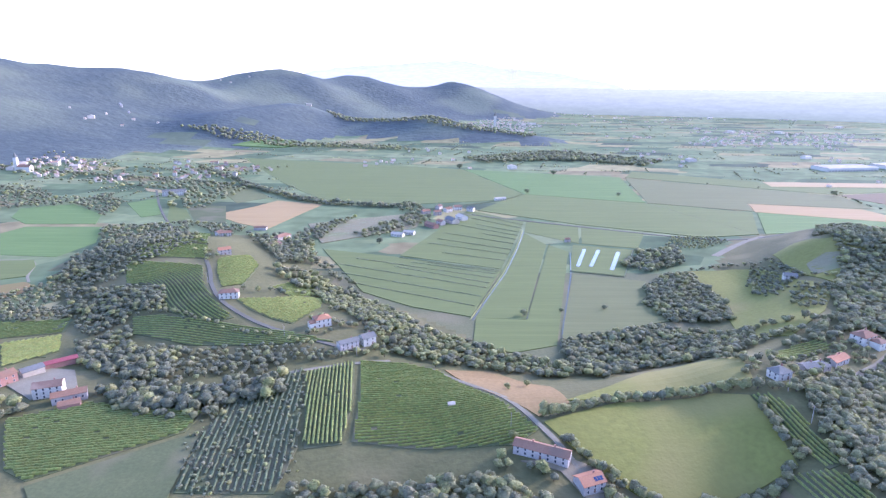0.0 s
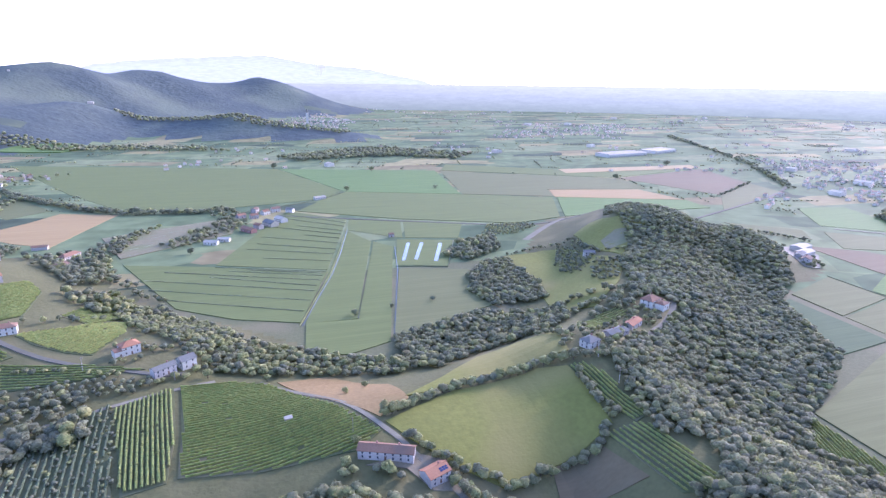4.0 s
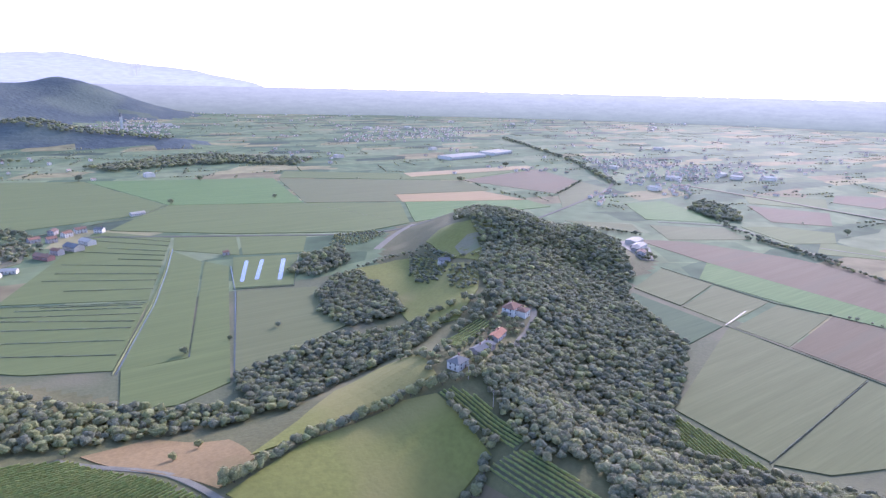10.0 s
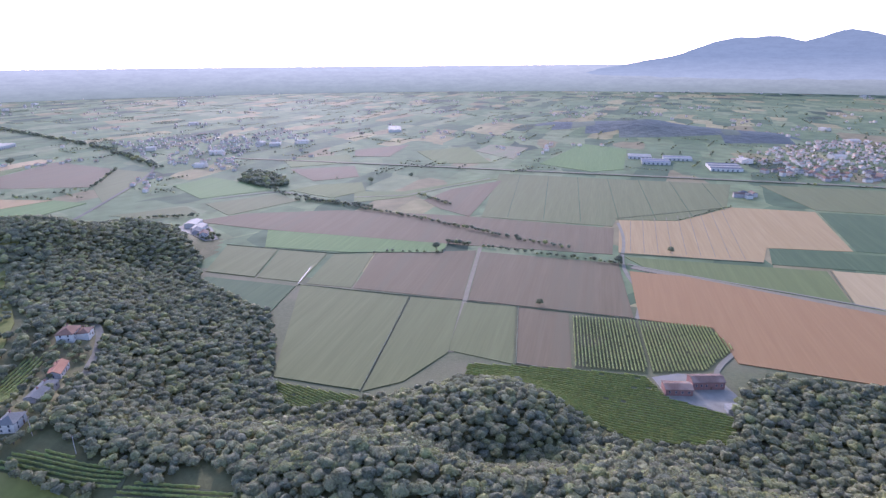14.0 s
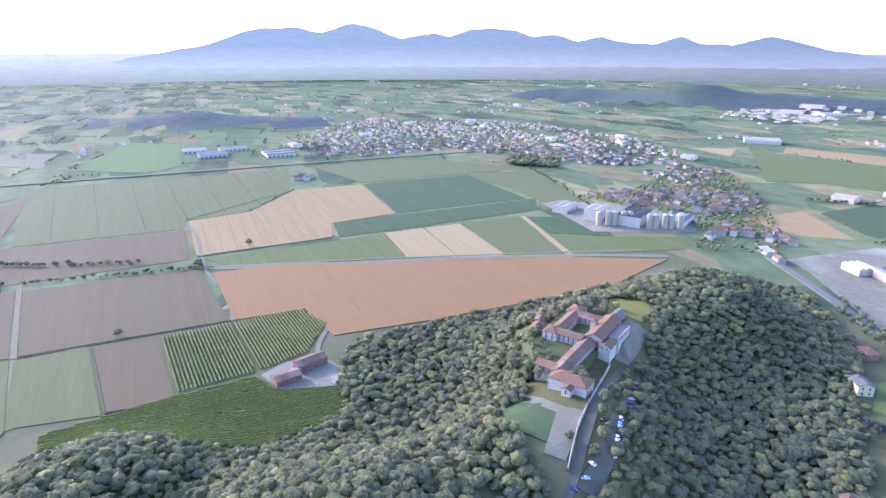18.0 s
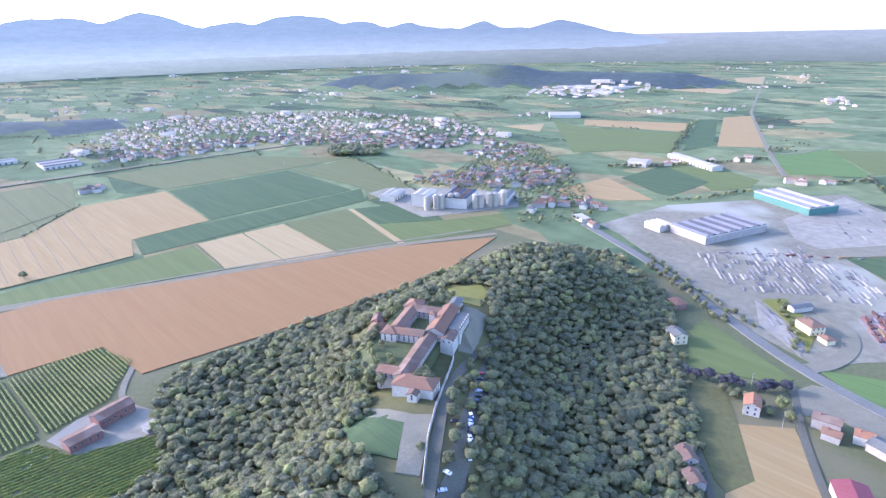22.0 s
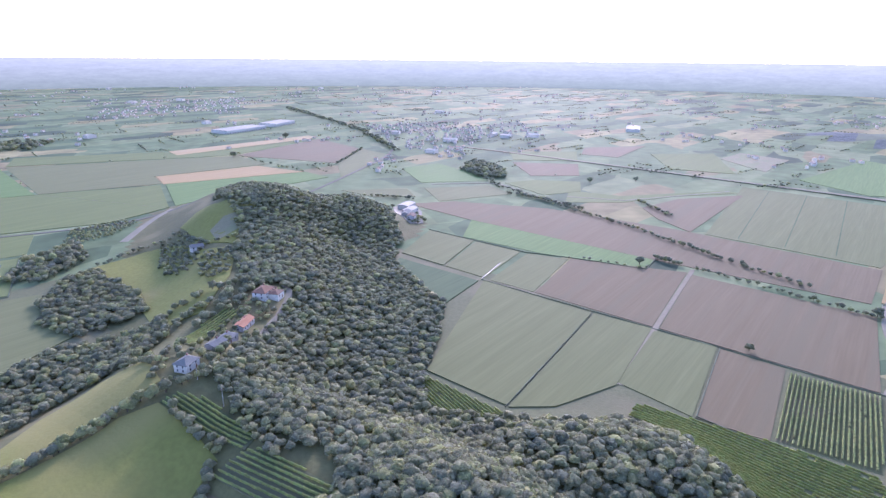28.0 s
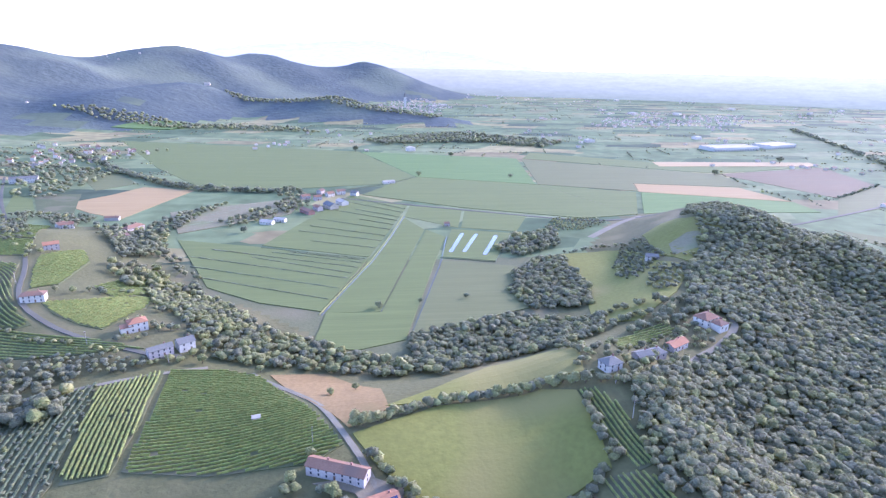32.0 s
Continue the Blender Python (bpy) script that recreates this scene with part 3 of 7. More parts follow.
def road(points, width, mat, label, name="road", h=0.55, curve=True, sink=1.2):
    pts = dense(smooth_line(points) if curve else points, 8.0)
    bm, rows = bmesh.new(), []
    for i, (x, y) in enumerate(pts):
        a, b = pts[max(0, i - 1)], pts[min(len(pts) - 1, i + 1)]
        dx, dy = b[0] - a[0], b[1] - a[1]
        d = math.hypot(dx, dy) or 1
        ox, oy = -dy / d * width / 2, dx / d * width / 2
        z = gz(x, y) + h
        row = [(x - ox * 1.08, y - oy * 1.08, z - sink), (x - ox, y - oy, z), (x, y, z + 0.05), (x + ox, y + oy, z), (x + ox * 1.08, y + oy * 1.08, z - sink)]
        rows.append([bm.verts.new(c) for c in row])
    for r, s in zip(rows, rows[1:]):
        for k in range(4):
            bm.faces.new((r[k], r[k + 1], s[k + 1], s[k]))
    bmesh.ops.recalc_face_normals(bm, faces=bm.faces[:])
    return tagged(part(name, bm, mat, None, label), label, "road" if "road" in name else name.split("_")[-1], kind="structure")


# ---- trees: each crown is one lumpy leaf mass of many rounded boughs, with loose leaf sprays standing out of it
rng = np.random.default_rng(11)


def ball(level):
    bm = bmesh.new()
    bmesh.ops.create_icosphere(bm, subdivisions=level, radius=1.0)
    v, f = np.array([tuple(p.co) for p in bm.verts]), np.array([[p.index for p in q.verts] for q in bm.faces])
    bm.free()
    return v, f


BALLS = {k: ball(k) for k in (1, 2, 3, 4)}


def crown(level, boughs, leaves, tall=1.0, pointed=False, spray=0.13):
    """A crown about 1 m in radius, base at z = 0: triangles as (verts, faces)."""
    d, f = BALLS[level]
    a, u = np.arange(boughs) * 2.4 + rng.uniform(-0.5, 0.5, boughs), rng.uniform(-0.45, 1.0, boughs)
    flat = np.sqrt(1 - u * u)
    c = np.stack([flat * np.cos(a), flat * np.sin(a), u], 1) * rng.uniform(0.4, 0.78, (boughs, 1))
    r = rng.uniform(0.22, 0.44, boughs)
    along_ray = d @ c.T
    inner = r**2 - (c**2).sum(1) + along_ray**2
    reach = np.where(inner > 0, along_ray + np.sqrt(np.maximum(inner, 0)), 0.0).max(1)
    reach = np.maximum(reach, 0.6) * rng.uniform(0.94, 1.06, len(d))
    v = d * reach[:, None]
    if pointed:
        h = (v[:, 2] + 1) / 2
        v = np.column_stack([v[:, :2] * (0.62 * (1.05 - h))[:, None], h * 1.75])
    else:
        v = v * (1, 1, 0.82) + (0, 0, 0.95)
        keep_f = (d[f].mean(1)[:, 2] > -0.62)
        f = f[keep_f]
        used_v = np.unique(f)
        back = np.zeros(len(v), int)
        back[used_v] = np.arange(len(used_v))
        v, f = v[used_v], back[f]
    v = v * (1, 1, tall)
    vs, fs, n = [v], [f], len(v)
    mid = np.array([0, 0, 0.85 * tall])
    tops = f[v[f].mean(1)[:, 2] > 0.42 * tall]
    for _ in range(leaves):
        q = v[tops[rng.integers(len(tops))]]
        w = rng.dirichlet((1, 1, 1))
        p = (q * w[:, None]).sum(0)
        out = (p - mid) / (np.linalg.norm(p - mid) + 1e-6)
        out = out + rng.normal(0, 0.45, 3)
        side = np.cross(out, rng.normal(0, 1, 3))
        side = side / (np.linalg.norm(side) + 1e-6)
        lean = np.cross(out / np.linalg.norm(out), side)
        k = spray * rng.uniform(0.7, 1.35)
        p = p + (p - mid) * rng.uniform(0.0, 0.1)
        vs.append(np.array([p + side * k, p - side * k * 0.6 + lean * k * 0.9, p - side * k * 0.5 - lean * k * 0.8]))
        fs.append(np.array([[n, n + 1, n + 2]]))
        n += 3
    return np.concatenate(vs), np.concatenate(fs)


PROTO = [crown(2, 12, 74, spray=0.2) for _ in range(12)] + [crown(2, 11, 70, 1.25, spray=0.19) for _ in range(5)]
PROTO_LOW = [crown(2, 9, 34, spray=0.22) for _ in range(6)]
PROTO_TINY = [crown(2, 7, 0) for _ in range(5)]
PROTO_DOT = [crown(1, 5, 0) for _ in range(6)]
PROTO_CONE = [crown(3, 12, 90, 1.3, True, 0.16) for _ in range(3)]


def wood(name, places, label, mat, size=(3.0, 5.6), protos=PROTO, lift=0.2, category="woodland", seed=1, stems=True, smooth=True, flat=1.0):
    """Many trees in one mesh: places are (x, y) or (x, y, radius)."""
    r = np.random.default_rng(seed)
    vs, fs, ix, n = [], [], [], 0
    kinds = [mat] + [m for m in (M["leaf"], M["leaf2"], M["leaf3"]) if m != mat]
    heights = ground_z([p[0] for p in places], [p[1] for p in places])
    for p, z in zip(places, heights):
        s = p[2] if len(p) > 2 else r.uniform(*size)
        v, f = protos[r.integers(len(protos))]
        a = r.uniform(0, 6.28)
        ca, sa = math.cos(a), math.sin(a)
        sz = s * r.uniform(0.7, 1.02) * flat
        vs.append(np.stack([p[0] + s * (v[:, 0] * ca - v[:, 1] * sa), p[1] + s * (v[:, 0] * sa + v[:, 1] * ca), z + 0.6 + sz * (v[:, 2] + lift - 0.35)], 1))
        fs.append(f + n)
        n += len(v)
        k_tree = r.choice(len(kinds), p=(0.62, 0.19, 0.19))
        ix.append(np.full(len(f), k_tree))
        if stems:
            k = 0.07 * s
            base = np.array([(-k, -k), (k, -k), (k, k), (-k, k)])
            low = np.column_stack([base + (p[0], p[1]), np.full(4, z - 0.4)])
            top = np.column_stack([base * 0.6 + (p[0], p[1]), np.full(4, z + sz * (0.75 + lift))])
            vs.append(np.concatenate([low, top]))
            fs.append(np.array([[0, 1, 5], [0, 5, 4], [1, 2, 6], [1, 6, 5], [2, 3, 7], [2, 7, 6], [3, 0, 4], [3, 4, 7]]) + n)
            ix.append(np.full(8, 3))
            n += 8
    me = mesh_from(name, np.concatenate(vs), np.concatenate(fs), kinds[:3] + [M["bark"]], np.concatenate(ix), smooth)
    return tagged(new(name, me), label, category, kind="stuff")


def scatter(poly, gap, seed, holes=(), edge=0.0):
    """Jittered places inside poly, outside the holes."""
    r = np.random.default_rng(seed)
    xs, ys = [p[0] for p in poly], [p[1] for p in poly]
    X, Y = np.meshgrid(np.arange(min(xs), max(xs), gap), np.arange(min(ys), max(ys), gap * 0.87))
    X = X + (np.arange(X.shape[0]) % 2)[:, None] * gap / 2
    X, Y = X.ravel() + r.uniform(-0.36, 0.36, X.size) * gap, Y.ravel() + r.uniform(-0.36, 0.36, X.size) * gap
    ok = inside(X, Y, list(poly))
    for h in holes:
        ok &= ~inside(X, Y, list(h))
    return list(zip(X[ok], Y[ok]))


def along(points, gap, seed, wide=0.0, size=None):
    """Places along a line, for hedges and tree rows."""
    r = np.random.default_rng(seed)
    out = []
    for x, y in dense(points, gap):
        p = (x + r.uniform(-1, 1) * (wide + gap * 0.25), y + r.uniform(-1, 1) * (wide + gap * 0.25))
        out.append(p + (r.uniform(*size),) if size else p)
    return out


def vineyard(poly, turn, gap, mat_floor, label, high=1.7, wide=1.0, mat="vine", bow=0.0, seed=1, keep=0.994, guide=None):
    """A vineyard: a grass floor and its leafy rows, each a lumpy strip on the ground. turn: bearing of the rows in degrees."""
    floor = field(poly, M[mat_floor], label, 0.05)
    floor.name = "vineyard"
    r = np.random.default_rng(seed)
    d = np.array([math.sin(radians(turn)), math.cos(radians(turn))])
    s = np.array([d[1], -d[0]])
    pts = np.array(poly, float)
    mid = pts.mean(0)
    a, c = (pts - mid) @ d, (pts - mid) @ s
    if guide:
        line = np.array(dense(smooth_line(guide, 3), 1.9))
        way = np.gradient(line, axis=0)
        way = way / np.linalg.norm(way, axis=1)[:, None]
        side = np.stack([way[:, 1], -way[:, 0]], 1)
        c = np.array([-45.0, 45.0])
    for off in np.arange(c.min() + gap / 2, c.max(), gap):
        t = np.arange(a.min(), a.max(), 1.9)
        p = mid + t[:, None] * d + (off + bow * (t / 50.0) ** 2)[:, None] * s
        if guide:
            p, t = line + off * side, np.arange(len(line)) * 1.9
        ok = inside(p[:, 0], p[:, 1], list(poly)) & (r.random(len(t)) < keep)
        vs, fs, n = [], [], 0
        z = ground_z(p[:, 0], p[:, 1])
        z = z + np.where(z > 0.3, 0.35, 0.0)
        for i in range(len(t) - 1):
            if not (ok[i] and ok[i + 1]):
                continue
            w, h = wide * r.uniform(0.7, 1.15, 2), high * r.uniform(0.8, 1.12, 2)
            ring = []
            for k in (0, 1):
                q = p[i + k] + s * r.uniform(-0.12, 0.12)
                for across, up in ((-0.5, 0.3), (-0.62, 0.62), (-0.15, 1.0), (0.3, 0.95), (0.6, 0.55), (0.5, 0.3)):
                    ring.append((q[0] + s[0] * across * w[k], q[1] + s[1] * across * w[k], z[i + k] + h[k] * up))
            vs += ring
            for k in range(5):
                fs.append((n + k, n + k + 1, n + k + 7, n + k + 6))
            n += 12
        if len(fs) > 8:
            ob = new("vine_row", mesh_from("vine_row", vs, fs, [M[mat]]))
            ob.parent = floor
    return tagged(floor, label, "vineyard", kind="structure")


# ---------------------------------------------------------------- fields of the plain
field([(349, 268), (520, 336), (515, 219), (347, 200)], M["pale"], "pale green crop with faint wheel lines")
field([(346, 198), (515, 217), (518, 167), (415, 155), (365, 175)], M["pale"], "pale green crop beside a dirt track")
field([(419, 156), (515, 164), (518, 116), (409, 103)], M["pale"], "small pale green plot between tracks")
field([(409, 101), (516, 113), (513, 68), (412, 60)], M["brown"], "narrow brown stubble plot")
field([(526, 281), (637, 299), (674, 185), (522, 168)], M["brown"], "brown stubble field with wheel marks")
field([(522, 162), (670, 179), (664, 22), (517, 12)], M["brown"], "wide brown stubble field")
field([(712, 606), (699, 490), (692, 221), (696, 28), (813, 25), (831, 246), (822, 428), (770, 560)], M["brown"], "long brown stubble field along the hedge")
field([(628, 441), (700, 479), (694, 225), (659, 224), (633, 331)], M["bright"], "bright green crop strip")
field([(533, 457), (622, 489), (622, 420), (530, 395)], M["pale"], "pale green plot beyond the ditch")
field([(530, 392), (622, 417), (622, 355), (528, 341)], M["pale"], "pale green plot along the ditch")
field([(526, 333), (622, 346), (634, 301), (526, 283)], M["pale"], "light green plot below the hedge")
field([(501, 440), (518, 446), (516, 340), (452, 331)], M["maize"], "dark green crop at the foot of the wood")
field([(640, 11), (515, 7), (511, -52), (450, -60), (440, -147), (430, -330), (462, -440), (520, -345), (586, -169), (637, -45)], M["orange"], "orange-brown stubble field below the wooded hill")
field([(690, 14), (689, -192), (596, -184), (650, -10)], M["crop"], "green crop strip beside the orange field")
field([(705, 21), (857, 17), (871, -64), (973, -149), (970, -263), (771, -245), (764, -151), (704, -134)], M["wheat"], "ripe wheat field with dark wheel lines")
field([(968, -267), (957, -462), (761, -458), (773, -249)], M["maize"], "dark green maize field")
field([(762, -153), (757, -471), (698, -435), (700, -142)], M["maize"], "dark green maize strip")
field([(692, -198), (690, -250), (571, -238), (595, -187)], M["straw"], "pale straw stubble plot")
field([(690, -252), (687, -302), (549, -288), (570, -240)], M["straw"], "pale straw stubble plot with a bale line")
field([(686, -305), (682, -392), (522, -349), (549, -291)], M["pale"], "grey-green crop beside the straw plots")
field([(681, -394), (677, -399), (517, -358), (521, -350)], M["straw"], "narrow straw strip between crops")
field([(676, -401), (634, -483), (553, -446), (600, -382)], M["maize"], "dark green plot by the factory")
field([(597, -380), (551, -448), (515, -519), (479, -489), (519, -358)], M["crop"], "green field beside the factory")
field([(832, 210), (1176, 241), (1157, -182), (975, -144), (873, -62), (859, 21), (821, 27)], M["pale"], "large pale green crop with wheel lines")
field([(1164, -230), (1154, -459), (962, -600), (980, -267)], M["pale"], "pale green crop by the railway")
field([(695, -440), (755, -475), (950, -470), (955, -600), (800, -560), (700, -520)], M["pale"], "grey-green meadow by the village")
field([(541, -646), (524, -769), (409, -697), (451, -656)], M["wheat"], "ripe wheat field between the houses")
field([(212, -378), (211, -402), (134, -359), (138, -348), (189, -326)], M["crop"], "green meadow beside the road")
field([(141, -287), (117, -246), (124, -227), (117, -207), (107, -192), (67, -229), (117, -305)], M["wheat"], "pale wheat plot behind the houses")
field([(181, -313), (160, -316), (142, -289), (117, -246), (124, -228), (132, -233), (157, -265)], M["rough"], "rough grass slope below the wood")
field([(126, -382), (59, -414), (42, -348), (50, -342), (77, -354), (105, -368)], M["bright"], "green meadow beside the road junction")
field([(169, -622), (86, -714), (64, -522), (73, -517), (105, -566)], M["maize"], "dark green field beside the storage yard")
field([(906, -1285), (680, -1375), (628, -1249), (854, -1201)], M["wheat"], "ripe wheat strip beyond the town")
field([(655, -1524), (613, -1588), (432, -1172), (504, -1125)], M["wheat"], "broad ripe wheat field on the plain")
field([(1091, -2151), (884, -2273), (877, -2085), (1073, -2097)], M["straw"], "pale stubble strip far out on the plain")
field([(1113, -2756), (1035, -2898), (908, -2510), (1002, -2519)], M["straw"], "pale stubble plot by the straight road")
field([(1042, -3014), (886, -3029), (812, -2673)], M["straw"], "far pale stubble plot")
field([(516, -1557), (462, -1664), (423, -1578), (487, -1516)], M["straw"], "pale cut field between farms")
field([(480, -2613), (356, -2592), (295, -2273), (392, -2346)], M["straw"], "wide pale stubble field far off")
field([(1004, -1074), (939, -1159), (878, -1061)], M["straw"], "pale stubble field at the edge of the town")
field([(955, -1219), (838, -1178), (623, -1224), (542, -1005), (623, -978), (680, -904)], M["crop"], "wide green crop beyond the houses")
field([(688, -1454), (650, -1477), (514, -1133), (534, -1046)], M["maize"], "dark green strip beside the wheat")
field([(507, -782), (500, -903), (395, -839), (402, -732), (419, -731)], M["maize"], "dark green crop behind the factory")
field([(497, -905), (411, -932), (346, -898), (342, -842), (372, -794), (436, -858)], M["crop"], "light green crop behind the factory")
field([(399, -1103), (345, -1223), (229, -1020), (294, -989), (328, -965)], M["bright"], "bright green meadow beyond the yard")
field([(229, -1001), (134, -1144), (94, -787), (158, -834)], M["maize"], "bluish green maize field beyond the yard")
field([(340, -1212), (154, -1323), (135, -1154), (234, -1042)], M["crop"], "green crop on the open plain")
road([(1035, -2898), (638, -1657), (432, -1172), (329, -949)], 7, M["gravel"], "straight pale road across the plain", "road", 0.5, False)
road([(403, -1114), (366, -1152), (360, -1199), (349, -1243)], 5, M["gravel"], "curved farm lane on the plain", "track", 0.5)
field([(1105, 224), (830, 228), (867, 282), (917, 323), (1011, 299)], M["brown"], "brown stubble wedge beside the large crop")
field([(954, 460), (972, 376), (1120, 259), (1120, 230), (1028, 307), (933, 356), (874, 427)], M["crop"], "green strip along the railway")
field([(1310, 175), (1656, 95), (1574, -17), (1276, 0), (1235, 63)], M["bright"], "bright green crop beyond the railway")
field([(1466, 349), (1590, 336), (1551, 228), (1358, 240)], M["dry"], "dry fallow plot with shrubs")
field([(1423, 655), (1550, 549), (1335, 532), (1324, 614)], M["brown"], "far brown stubble field")
field([(1431, 492), (1539, 383), (1297, 280), (1267, 395)], M["crop"], "green crop beyond the railway bank")
road([(911, 442), (946, 360), (1034, 305), (1122, 250)], 4.0, M["gravel"], "pale track beside the green strip", "track", 0.5, False)
field([(925, 809), (1015, 789), (977, 682), (934, 609), (843, 690)], M["bright"], "bright green crop below the roadside village")
field([(712, 751), (790, 676), (756, 628), (711, 674)], M["pale"], "grey-green strip behind the white farm")
field([(812, 657), (902, 586), (870, 520), (755, 578)], M["pale"], "pale green strip along the country road")
field([(1128, 679), (1198, 562), (1084, 504), (1023, 573)], M["brown"], "brown stubble plot beyond the grove")
field([(937, 577), (992, 550), (1033, 478), (963, 443), (896, 476)], M["crop"], "green plot beside the hedgerow")
field([(1247, 762), (1353, 641), (1235, 581), (1153, 690)], M["crop"], "long green crop by the village")
road([(844, 667), (894, 624), (929, 581), (891, 513), (874, 456), (857, 389)], 4.5, M["gravel"], "pale country road past the white farm", "road", 0.5)

# the basin with ditches
field([(-160, 757), (-58, 722), (70, 671), (27, 524), (-30, 548), (-85, 590)], M["crop"], "green crop crossed by dark ditches")
field([(-56, 729), (44, 1015), (130, 927), (70, 676)], M["crop"], "yellow-green meadow of long narrow strips")
field([(31, 521), (120, 855), (143, 788), (79, 520)], M["crop"], "green meadow strip between ditches")
field([(25, 450), (32, 520), (80, 518), (146, 786), (166, 752), (98, 462), (60, 446)], M["crop"], "green meadow with a lone bush")
field([(101, 462), (152, 657), (230, 632), (222, 520), (190, 508)], M["pale"], "grey-green meadow in the lee of the wood")
field([(134, 928), (210, 893), (190, 795), (122, 858)], M["crop"], "meadow by the plain road")
field([(194, 795), (214, 891), (300, 853), (265, 772)], M["crop"], "green plot behind the ponds")
field([(152, 672), (180, 788), (256, 764), (211, 652)], M["crop"], "grassy plot with narrow ponds")
field([(-385, 962), (-338, 1028), (-311, 1087), (-219, 1055), (-238, 982), (-266, 867), (-320, 902)], M["wheat"], "ripe wheat field on the rise")
field([(-168, 786), (-212, 900), (-30, 995), (-42, 880)], M["dry"], "dry fallow strips in brown and green")
field([(-346, 1275), (-581, 1721), (48, 1518), (160, 1172), (108, 1105), (-75, 1060), (-213, 1075)], M["crop"], "broad green field below the hills")
field([(52, 1516), (164, 1172), (380, 1090), (420, 1400)], M["bright"], "bright green field on the plain")
field([(60, 1010), (212, 910), (380, 835), (470, 850), (540, 1010), (380, 1085), (165, 1168), (112, 1098)], M["crop"], "long green crop strips on the plain")
field([(573, 1089), (756, 1043), (776, 925), (548, 1015)], M["wheat"], "orange-tan stubble strip on the plain")
field([(550, 1011), (776, 921), (770, 850), (560, 860), (480, 850)], M["bright"], "bright green crop behind the hill")
field([(384, 1088), (548, 1020), (570, 1090), (780, 1046), (800, 1180), (430, 1390)], M["pale"], "pale green strips on the plain")
field([(733, 1347), (1123, 1331), (1114, 1277), (720, 1283)], M["straw"], "pale straw strip on the plain")
field([(800, 1184), (1099, 1258), (1050, 1050), (880, 950)], M["brown"], "brown stubble field on the plain")
field([(880, 945), (1050, 1045), (1027, 924), (776, 822)], M["pale"], "pale green field beside the plain road")
field([(434, 1400), (800, 1190), (1095, 1270), (730, 1280), (720, 1350), (480, 1500)], M["crop"], "green crop on the plain")

# left slopes
field([(-733, 999), (-665, 1040), (-569, 959), (-540, 891), (-647, 887), (-701, 933)], M["bright"], "bright green meadow in the side valley")
field([(-649, 792), (-635, 869), (-521, 873), (-478, 782), (-489, 713), (-597, 723)], M["bright"], "bright green meadow below the village")
field([(-572, 692), (-507, 698), (-488, 673), (-474, 635), (-513, 614)], M["crop"], "green plot beside the pale track")
field([(-497, 593), (-461, 615), (-448, 606), (-440, 580), (-462, 547)], M["bare"], "bare orange soil at the track bend")
field([(-576, 1054), (-540, 1098), (-472, 962), (-494, 940)], M["bright"], "light green meadow by the lane")
field([(-623, 1213), (-562, 1182), (-556, 1157), (-596, 1174)], M["straw"], "pale mown strip by the cypress row")
field([(-489, 1032), (-445, 999), (-403, 922), (-435, 902)], M["crop"], "small meadow beside the lane")
field([(-459, 1033), (-389, 1035), (-343, 905), (-391, 903)], M["vine_floor"], "dark green plot between hedges")
field([(-486, 1239), (-415, 1242), (-332, 1118), (-378, 1061)], M["pale"], "grey-green meadow below the village")
field([(-707, 1981), (-656, 2061), (-547, 2173), (-456, 2132), (-541, 1994)], M["bright"], "light green meadow on the wooded spur", 2.5, step=40.0)
road([(-574, 694), (-528, 698), (-509, 698), (-491, 677), (-476, 639), (-457, 615)], 3.0, M["gravel"], "pale winding track in the side valley", "track")

# meadows on the hill
field([(60, 306), (109, 328), (168, 328), (185, 318), (187, 290), (184, 262), (141, 254), (112, 245), (86, 262), (70, 284)], M["grass"], "sloping green meadow inside hedges", 0.2)
field([(78, 332), (112, 356), (150, 392), (185, 395), (205, 372), (195, 334), (163, 335), (116, 334)], M["grass"], "upper meadow with a worn path", 0.2)
field([(2, 404), (40, 408), (76, 372), (80, 328), (58, 312), (38, 345)], M["bare"], "bare tan field on the rise", 0.15)
field([(142, 254), (172, 255), (178, 219), (137, 232)], M["brown"], "bare brown patch beside the vines", 0.15)
field([(285, 670), (315, 672), (345, 667), (363, 640), (353, 553), (366, 521), (324, 467), (272, 423), (244, 438), (269, 519), (280, 584), (257, 615)], M["grass"], "hillside meadow below the shrubs", 0.2)
field([(389, 668), (420, 682), (419, 633), (447, 591), (405, 566), (371, 532), (361, 572)], M["grass"], "open slope on the flank of the hill", 0.2)
field([(381, 591), (403, 597), (436, 573), (400, 562), (368, 556)], M["dry"], "sun-dried patch on the open slope", 0.32)
field([(-215, 258), (-151, 304), (-143, 309), (-138, 245), (-203, 245)], M["vine_floor"], "dull green mown plot below the vines", 0.2)


# ---------------------------------------------------------------- roads and tracks
road([(655, 8), (646, -12), (634, -52), (590, -172), (526, -348), (470, -450)], 9, M["dirt"], "tan grassy bank beside the orange field", "field_bank", 0.5)
road([(664, 12), (652, -14), (600, -176), (556, -292), (500, -440)], 3.0, M["gravel"], "pale farm track along the bank", "track", 0.6)
road([(417, 153), (519, 165), (686, 183)], 4.5, M["dirt"], "dirt track between the fields", "track", 0.35)
road([(842, 19), (760, 12), (657, 20), (575, 2), (515, 9)], 4.0, M["gravel"], "pale track along the field edge", "track", 0.4)
road([(419, -548), (296, -484), (236, -442), (171, -397), (131, -373), (70, -350), (0, -345), (-200, -340)], 9.0, M["road_pale"], "pale grey main road past the yards", h=0.9)
